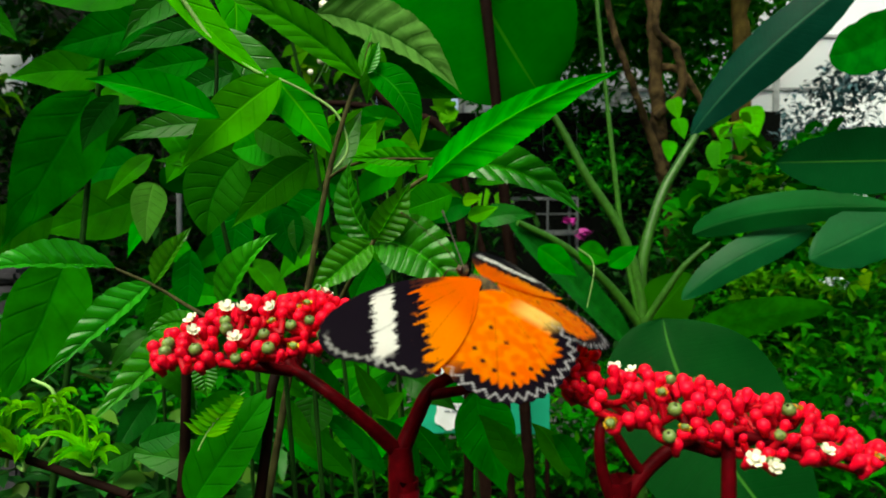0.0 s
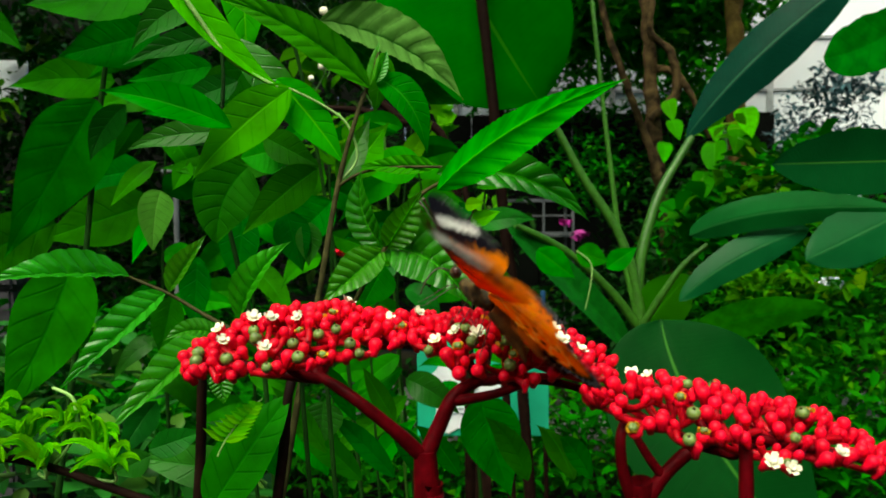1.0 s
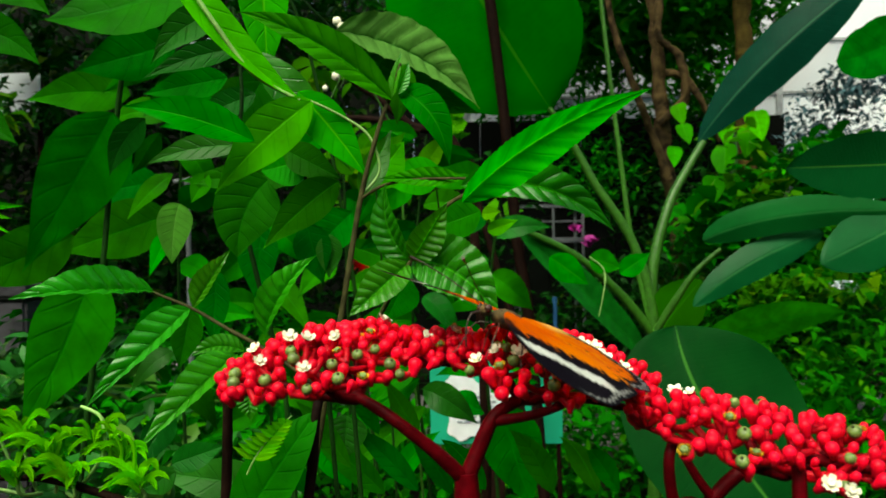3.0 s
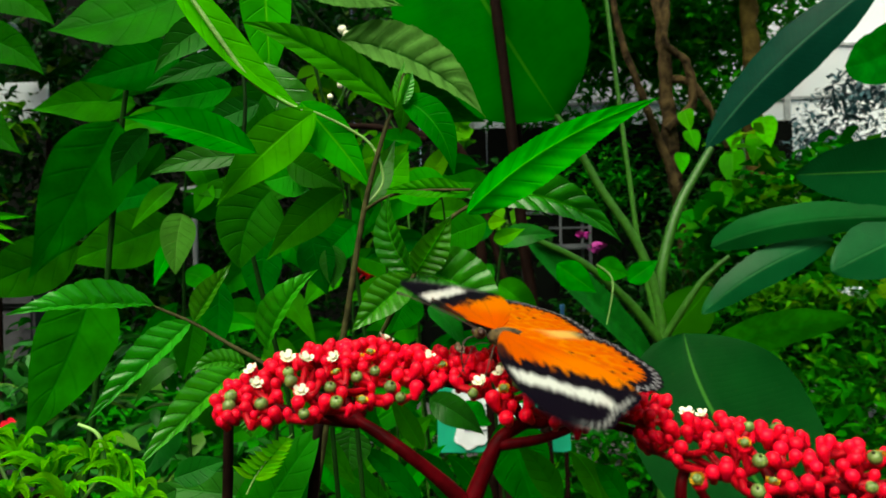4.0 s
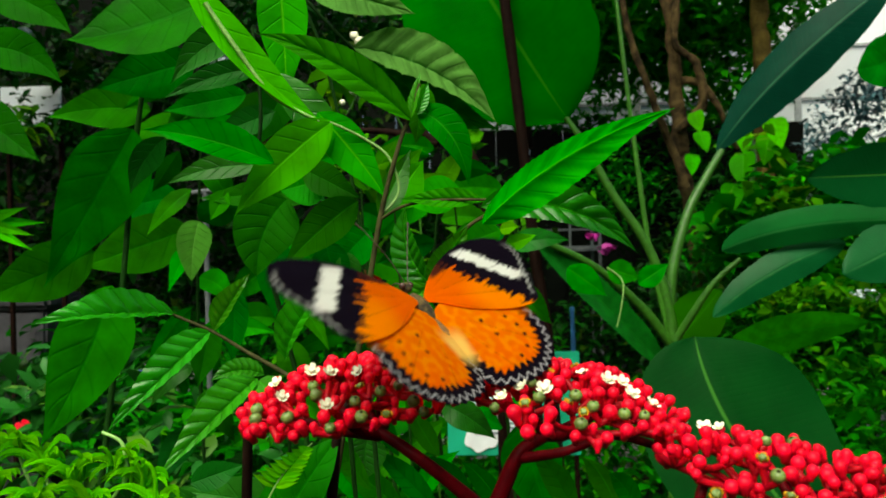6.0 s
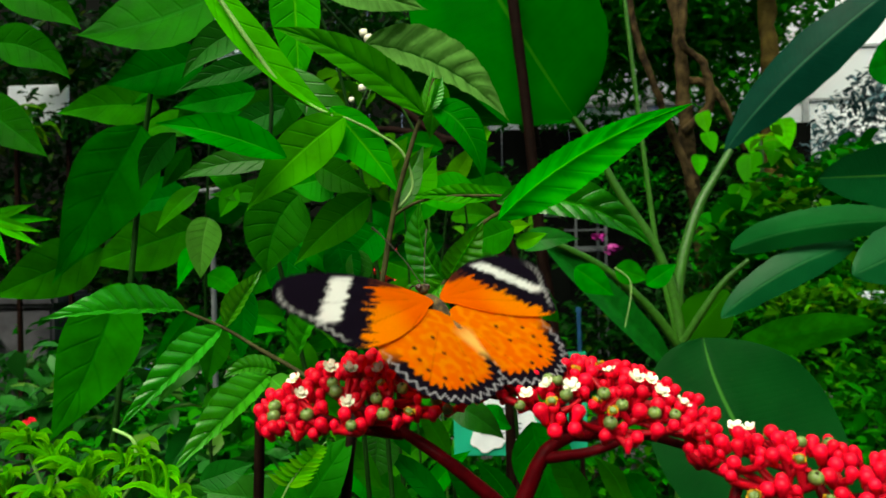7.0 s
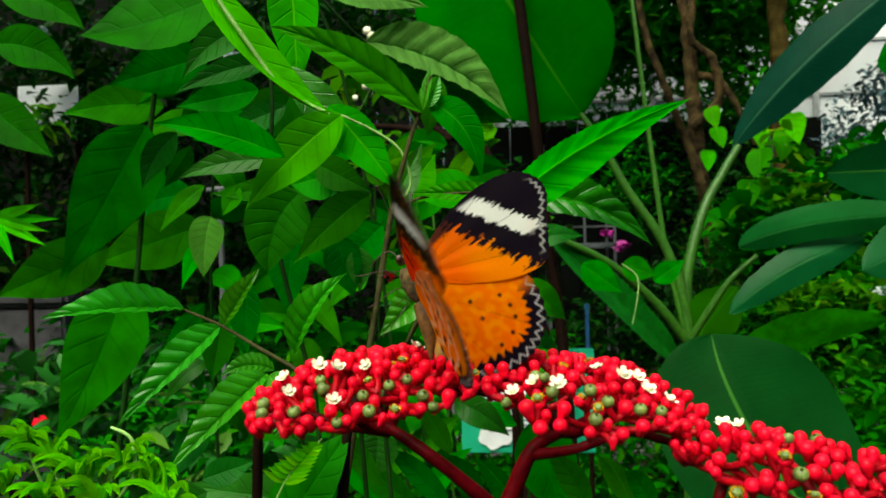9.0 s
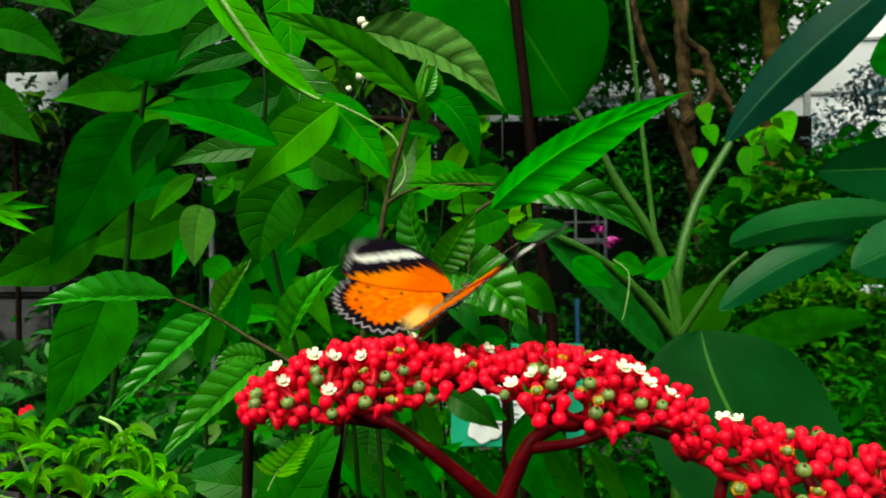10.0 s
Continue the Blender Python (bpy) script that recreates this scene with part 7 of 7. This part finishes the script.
def sign_board():
    """Green plate on a dark post, with a white butterfly-shaped label and lines of small print."""
    s = thing("sign", (0.089, 1.778, 0), "green garden sign with a white butterfly-shaped label", "sign")
    w, lo, hi = 0.160, 0.728, 0.978
    bm = bmesh.new()
    box_into(bm, (-w, 0, lo), (w, 0.008, hi), 0.002)
    part("plate", bm, SIGN_GREEN, s)
    bm = bmesh.new()
    box_into(bm, (-0.02, 0.009, 0), (0.02, 0.045, hi - 0.03), 0.003)
    part("post", bm, STEM_DARK, s)
    rim = []
    for k in range(96):
        a = 2 * math.pi * k / 96
        lobe = 0.060 + 0.032 * abs(math.sin(a * 1.0)) * abs(math.cos(a)) * 2 - 0.022 * math.exp(-((math.sin(a) - 1) ** 2) * 30) + 0.0035 * math.sin(a * 17) + 0.006 * math.sin(a * 5 + 1)
        rim.append((lobe * 1.25 * math.cos(a) * 0.85 - w + 0.125, lobe * 1.15 * math.sin(a) + lo + 0.100))
    bm = bmesh.new()
    front = [bm.verts.new((x, -0.0065, z)) for x, z in rim]
    back = [bm.verts.new((x, -0.0042, z)) for x, z in rim]
    bm.faces.new(front)
    bm.faces.new(back[::-1])
    for i in range(96):
        bm.faces.new((front[i], back[i], back[(i + 1) % 96], front[(i + 1) % 96]))
    label = part("label", bm, PAPER, s, "white butterfly-shaped label")
    rng = random.Random(3)
    for row in range(6):
        x = -w + 0.065
        while x < -w + 0.15:
            n = rng.uniform(0.006, 0.02)
            bm = bmesh.new()
            box_into(bm, (x, -0.0092, lo + 0.115 - row * 0.012), (x + n, -0.0072, lo + 0.119 - row * 0.012))
            part("print", bm, INK, label)
            x += n + 0.005


sign_board()


def plant_rack():
    """Pale grey metal rack with pots of magenta flowers."""
    x0, x1, y, z0, z1 = 0.391, 0.874, 5.530, 1.192, 1.461
    r = thing("plant_rack", (x0, y, 0), "pale grey metal plant rack in the shade", "rack")
    for lo, hi in (((0, 0, 0), (0.02, 0.02, z1)), ((x1 - x0, 0, 0), (x1 - x0 + 0.02, 0.02, z1)), (((x1 - x0) * 0.55, 0, z0), ((x1 - x0) * 0.55 + 0.015, 0.02, z1)),
                   ((0.02, 0, z1 - 0.025), (x1 - x0, 0.02, z1)), ((0.02, 0, z0), (x1 - x0, 0.02, z0 + 0.02)), ((0.02, 0, (z0 + z1) / 2), (x1 - x0, 0.018, (z0 + z1) / 2 + 0.014)),
                   ((0, 0.4, 0), (0.02, 0.42, z1)), ((x1 - x0, 0.4, 0), (x1 - x0 + 0.02, 0.42, z1)), ((0, 0.02, z1 - 0.05), (0.018, 0.4, z1 - 0.03)), ((x1 - x0, 0.02, z1 - 0.05), (x1 - x0 + 0.018, 0.4, z1 - 0.03))):
        bm = bmesh.new()
        box_into(bm, lo, hi, 0.003)
        part("bar", bm, RACK, r)
    bm = bmesh.new()
    box_into(bm, (0.0, 0.0, z0 - 0.02), (x1 - x0 + 0.02, 0.42, z0 - 0.002), 0.003)
    part("shelf", bm, RACK, r)


plant_rack()

rng = random.Random(21)
clump("magenta_flowers", [((0.904, 5.352, 1.191), (0.07, 0.05, 0.03), 50), ((0.818, 5.449, 1.284), (0.05, 0.04, 0.03), 14)], MAGENTA, "small magenta flowers by the rack", "flower", 0.05, rng, slim=0.8)
clump("violet_flowers", [((-1.108, 1.950, 0.862), (0.05, 0.05, 0.03), 8), ((-0.986, 2.157, 0.901), (0.1, 0.1, 0.05), 6), ((-1.189, 1.946, 0.814), (0.08, 0.05, 0.05), 5)], VIOLET, "tiny violet-blue flowers among the leaves", "flower", 0.022, rng, slim=0.8)
clump("red_blossoms", [((-0.192, 1.496, 1.187), (0.035, 0.03, 0.03), 16), ((-0.157, 1.498, 1.213), (0.02, 0.02, 0.02), 8), ((-1.121, 1.749, 0.819), (0.03, 0.03, 0.012), 8)], BUD_RED, "distant small red blossoms", "flower", 0.03, rng, slim=0.8)
clump("white_blossoms", [((-0.950, 2.767, 1.965), (0.07, 0.05, 0.03), 50), ((-1.735, 2.731, 2.081), (0.06, 0.05, 0.02), 25), ((-1.075, 2.963, 2.161), (0.06, 0.05, 0.07), 26), ((1.959, 3.602, 1.416), (0.06, 0.05, 0.05), 18), ((1.741, 4.093, 1.451), (0.12, 0.05, 0.03), 18), ((1.662, 3.284, 0.984), (0.08, 0.05, 0.03), 16)], PAPER, "white blossoms at the edge of the dark hedge", "flower", 0.035, rng, slim=0.8)


def sky_glimpse_sheet():
    """A pale sheet on two posts, added in place of bright sky glimpsed through the hedge."""
    w = thing("sky_glimpse_sheet", (-1.60, 2.60, 0), "white sheet added on dark posts in place of bright sky through dark leaves", "screen")
    # this sheet gives the bright sky patch between the leaves
    bm = bmesh.new()
    box_into(bm, (-0.14, 0, 1.71), (0.09, 0.012, 1.85), 0.003)
    part("sheet", bm, WHITE_WALL, w)
    for x in (-0.13, 0.07):
        bm = bmesh.new()
        box_into(bm, (x, 0.014, 0), (x + 0.015, 0.03, 1.83), 0.002)
        part("post", bm, STEM_DARK, w)


sky_glimpse_sheet()
clump("hedge_sprays", [((-1.44, 2.52, 1.70), (0.10, 0.04, 0.07), 60), ((-1.48, 2.52, 1.87), (0.16, 0.04, 0.04), 60), ((-1.70, 2.52, 1.68), (0.20, 0.04, 0.04), 60), ((-1.62, 2.50, 1.79), (0.16, 0.03, 0.10), 34)], CLUMP_SHADE, "leafy sprays with shade put into their colour, before the white sky sheet", "hedge", 0.06, random.Random(31))
pipe = thing("garden_pipe", (-0.883, 2.365, 1.274), "pale grey pipe bracket among the leaves", "pipe")
stem(pipe, [(-0.930, 2.364, 1.428), (-0.828, 2.369, 1.438)], 0.008, 0.008, RACK, "bar", knobs=0)
stem(pipe, [(-0.883, 2.365, 0.000), (-0.887, 2.366, 1.431)], 0.009, 0.009, RACK, "post", knobs=0)



def stone_post():
    """Grey stone post with a bevelled cap, low in the left shrubs."""
    p = thing("stone_post", (-1.99, 3.10, 0), "dark grey weathered stone post among the shrubs", "post")
    bm = bmesh.new()
    box_into(bm, (-0.17, -0.12, 0), (0.17, 0.12, 1.00), 0.012)
    part("shaft", bm, STONE, p)
    bm = bmesh.new()
    box_into(bm, (-0.20, -0.15, 1.003), (0.20, 0.15, 1.06), 0.018)
    part("cap", bm, STONE, p)


stone_post()

stake = thing("garden_stake", (0.318, 2.50, 0), "thin dark stake with a blue painted top", "stake")
stem(stake, [(0.330, 2.50, -0.03), (0.324, 2.50, 0.5), (0.3195, 2.50, 0.86)], 0.009, 0.0075, STEM_DARK, "foot", knobs=0)
stem(stake, [(0.3195, 2.50, 0.855), (0.318, 2.50, 0.93), (0.317, 2.50, 1.01)], 0.0078, 0.007, STAKE_BLUE, "rod", knobs=0)
stem(stake, [(0.317, 2.50, 1.005), (0.3168, 2.50, 1.022)], 0.0095, 0.0085, STAKE_BLUE, "tip", knobs=0)

# ---- what moves ----
# seconds; place; heading, nose-up and lean of the body; lift of the left and the right wings; sweep of the forewings and of the hindwings
FLUTTER = [
    (0.0, (0.0486, 0.1659, 1.2160), 62, 28, -2, -25, -6, 13, -6),
    (0.1, (0.0482, 0.1672, 1.2194), 65, 30, -3, -36, -6, 9, -5),
    (0.2, (0.0448, 0.1591, 1.2199), 78, 32, 2, 6, 9, 23, -20),
    (0.3, (0.0428, 0.1723, 1.2161), 83, 35, 3, 56, 61, 12, -17),
    (0.4, (0.0419, 0.1638, 1.2190), 130, 34, -4, 56, 134, 26, -22),
    (0.5, (0.0430, 0.1650, 1.2170), 129, 36, -4, 57, 133, 23, -18),
    (0.6, (0.0447, 0.1674, 1.2149), 103, 37, 1, 18, 48, 14, -8),
    (0.7, (0.0428, 0.1657, 1.2147), 99, 21, -1, -2, 22, 4, -15),
    (0.8, (0.0412, 0.1554, 1.2199), 105, 17, -2, -25, 4, 4, -16),
    (0.9, (0.0428, 0.1577, 1.2200), 99, 17, -1, -21, 4, 5, -16),
    (1.0, (0.0416, 0.1560, 1.2172), 95, 41, 0, 7, 22, 23, -17),
    (1.1, (0.0402, 0.1682, 1.2163), 126, 33, -1, 40, 76, 9, -14),
    (1.2, (0.0407, 0.1597, 1.2182), 146, 31, -1, 45, 102, 15, -19),
    (1.3, (0.0405, 0.1597, 1.2186), 143, 30, -2, 49, 103, 17, -18),
    (1.4, (0.0400, 0.1612, 1.2179), 144, 30, -2, 47, 101, 16, -18),
    (1.5, (0.0402, 0.1776, 1.2164), 132, 32, -4, 42, 87, 13, -17),
    (1.6, (0.0425, 0.1708, 1.2147), 109, 31, -2, 20, 50, 12, -6),
    (1.7, (0.0388, 0.1697, 1.2160), 112, 30, 0, 9, 36, 3, -8),
    (1.8, (0.0428, 0.1641, 1.2178), 105, 16, 0, -19, 8, 3, -14),
    (1.9, (0.0434, 0.1619, 1.2191), 96, 16, 0, -24, 1, 7, -17),
    (2.0, (0.0426, 0.1631, 1.2168), 107, 19, 0, -17, 11, 5, -13),
    (2.2, (0.0422, 0.1670, 1.2156), 109, 21, -1, 18, 39, 11, -7),
    (2.4, (0.0413, 0.1649, 1.2157), 114, 20, -1, 58, 82, 11, -7),
    (2.6, (0.0404, 0.1628, 1.2159), 120, 19, -1, 50, 76, 10, -7),
    (2.8, (0.0400, 0.1618, 1.2159), 123, 19, 0, -15, 14, 10, -7),
    (3.0, (0.0391, 0.1597, 1.2161), 128, 18, 0, -20, 10, 9, -7),
    (3.3, (0.0375, 0.1566, 1.2162), 137, 24, 0, 36, 75, 13, -12),
    (3.4, (0.0376, 0.1542, 1.2164), 148, 21, 0, 51, 91, 13, -17),
    (3.5, (0.0357, 0.1514, 1.2165), 148, 22, -1, 54, 97, 14, -18),
    (3.6, (0.0387, 0.1568, 1.2144), 136, 22, -1, 52, 82, 10, -13),
    (3.7, (0.0381, 0.1652, 1.2119), 133, 20, -1, 37, 71, 10, -11),
    (3.8, (0.0386, 0.1716, 1.2119), 125, 15, -1, 18, 52, 7, -7),
    (3.9, (0.0334, 0.1668, 1.2154), 112, 11, -1, 2, 34, 2, -5),
    (4.0, (0.0384, 0.1630, 1.2168), 118, 6, -1, -16, 14, 4, -7),
    (4.1, (0.0369, 0.1635, 1.2173), 111, -3, -1, -26, 7, 3, -10),
    (4.2, (0.0387, 0.1671, 1.2165), 115, -1, -1, -23, 10, 2, -7),
    (4.3, (0.0367, 0.1632, 1.2173), 115, 3, -1, -15, 18, 2, -9),
    (4.4, (0.0340, 0.1613, 1.2161), 116, 16, 0, 7, 35, 3, -7),
    (4.5, (0.0369, 0.1587, 1.2162), 126, 24, 0, 22, 53, 7, -9),
    (4.6, (0.0388, 0.1561, 1.2140), 135, 21, -2, 48, 79, 13, -12),
    (4.7, (0.0386, 0.1513, 1.2158), 149, 20, -1, 55, 93, 12, -17),
    (4.8, (0.0397, 0.1601, 1.2164), 112, 29, -4, 32, 73, 9, -3),
    (4.9, (0.0360, 0.1605, 1.2173), 86, 45, 0, 40, 37, 18, -14),
    (5.0, (0.0358, 0.1720, 1.2204), 72, 49, -1, 25, 34, 13, -16),
    (5.1, (0.0332, 0.1678, 1.2152), 37, 32, 2, 98, 76, 24, -21),
    (5.2, (0.0213, 0.1754, 1.2235), 76, 49, 2, 34, 58, 10, -12),
    (5.3, (0.0158, 0.1757, 1.2215), 70, 51, -1, 19, 50, 11, -14),
    (5.4, (0.0181, 0.1803, 1.2198), 64, 45, 0, 22, 29, 7, -9),
    (5.5, (0.0116, 0.1879, 1.2218), 58, 47, 0, 49, 55, 12, -11),
    (5.6, (0.0141, 0.1761, 1.2220), 57, 34, -2, 4, 3, 4, -11),
    (5.7, (0.0160, 0.1712, 1.2245), 50, 31, -4, -23, -15, 14, -4),
    (5.9, (0.0150, 0.1720, 1.2246), 52, 36, -2, -12, -2, 12, -7),
    (6.1, (0.0138, 0.1726, 1.2252), 56, 44, 0, 28, 32, 8, -7),
    (6.3, (0.0126, 0.1732, 1.2258), 60, 46, 1, 60, 58, 4, -7),
    (6.5, (0.0115, 0.1738, 1.2264), 62, 50, 1, 64, 62, 2, -7),
    (6.8, (0.0099, 0.1742, 1.2274), 66, 60, 2, 36, 60, 6, -10),
    (6.9, (0.0111, 0.1760, 1.2243), 54, 47, 2, 18, 36, 3, -8),
    (7.0, (0.0123, 0.1790, 1.2233), 47, 36, 2, -2, 9, 8, -15),
    (7.2, (0.0104, 0.1694, 1.2241), 50, 30, -2, -10, -9, 3, -8),
    (7.4, (0.0111, 0.1782, 1.2243), 52, 40, 2, 9, 20, 6, -6),
    (7.5, (0.0130, 0.1826, 1.2245), 51, 38, 3, 21, 34, 8, -9),
    (7.7, (0.0080, 0.1799, 1.2290), 60, 58, -2, 48, 64, 4, -13),
    (7.9, (0.0102, 0.1785, 1.2282), 59, 46, -3, 57, 63, 4, -15),
    (8.0, (0.0088, 0.1777, 1.2284), 50, 49, -5, 69, 60, 5, -15),
    (8.2, (0.0058, 0.1739, 1.2301), 52, 53, -3, 49, 41, 1, -11),
    (8.4, (0.0109, 0.1715, 1.2248), 62, 37, 0, 19, 28, -6, -9),
    (8.5, (0.0113, 0.1750, 1.2231), 45, 24, 4, 4, 14, 6, -10),
    (8.7, (0.0117, 0.1716, 1.2256), 48, 32, 0, -20, -7, 5, -10),
    (8.9, (0.0123, 0.1785, 1.2241), 58, 44, 4, 15, 39, 5, -7),
    (9.0, (0.0088, 0.1806, 1.2277), 66, 60, 5, 35, 64, 10, -11),
    (9.2, (0.0099, 0.1772, 1.2252), 51, 42, -3, 62, 65, -1, -14),
    (9.4, (0.0100, 0.1719, 1.2257), 52, 39, 0, 26, 36, 1, -8),
    (9.5, (0.0117, 0.1723, 1.2247), 31, 25, 6, 8, 23, 9, -19),
    (9.7, (0.0128, 0.1843, 1.2274), 16, 33, -2, 38, 36, 23, -7),
    (9.8, (0.0117, 0.1848, 1.2259), 2, 37, 1, 73, 57, 8, -7),
    (9.9, (0.0171, 0.1872, 1.2223), -15, 19, 3, 48, 49, 3, -7),
    (10.0, (0.0164, 0.2076, 1.2206), -36, 20, -1, 23, 27, 5, -2),
]


def motions():
    def at(row):
        t, (x, y, z), head, nose, lean = row[:5]
        return t, pose(x, y, z, 0, 0, head) @ pose(0, 0, 0, nose, 0, 0) @ pose(0, 0, 0, 0, lean, 0)

    walk(insect, [at(row) for row in FLUTTER])
    for side, sign, column in (("left", -1, 5), ("right", 1, 6)):
        fore, hind = insect_wings[side + "_fore"], insect_wings[side + "_hind"]
        walk(fore, [(row[0], pose(sign * 0.0015, 0.0033, 0.0014, 0, -sign * row[column], 0) @ pose(0, 0, 0, 0, 0, sign * row[7])) for row in FLUTTER])
        walk(hind, [(row[0], pose(sign * 0.0015, -0.0009, 0.0011, 0, -sign * (row[column] - 0.5), 0) @ pose(0, 0, 0, 0, 0, sign * row[8])) for row in FLUTTER])


motions()
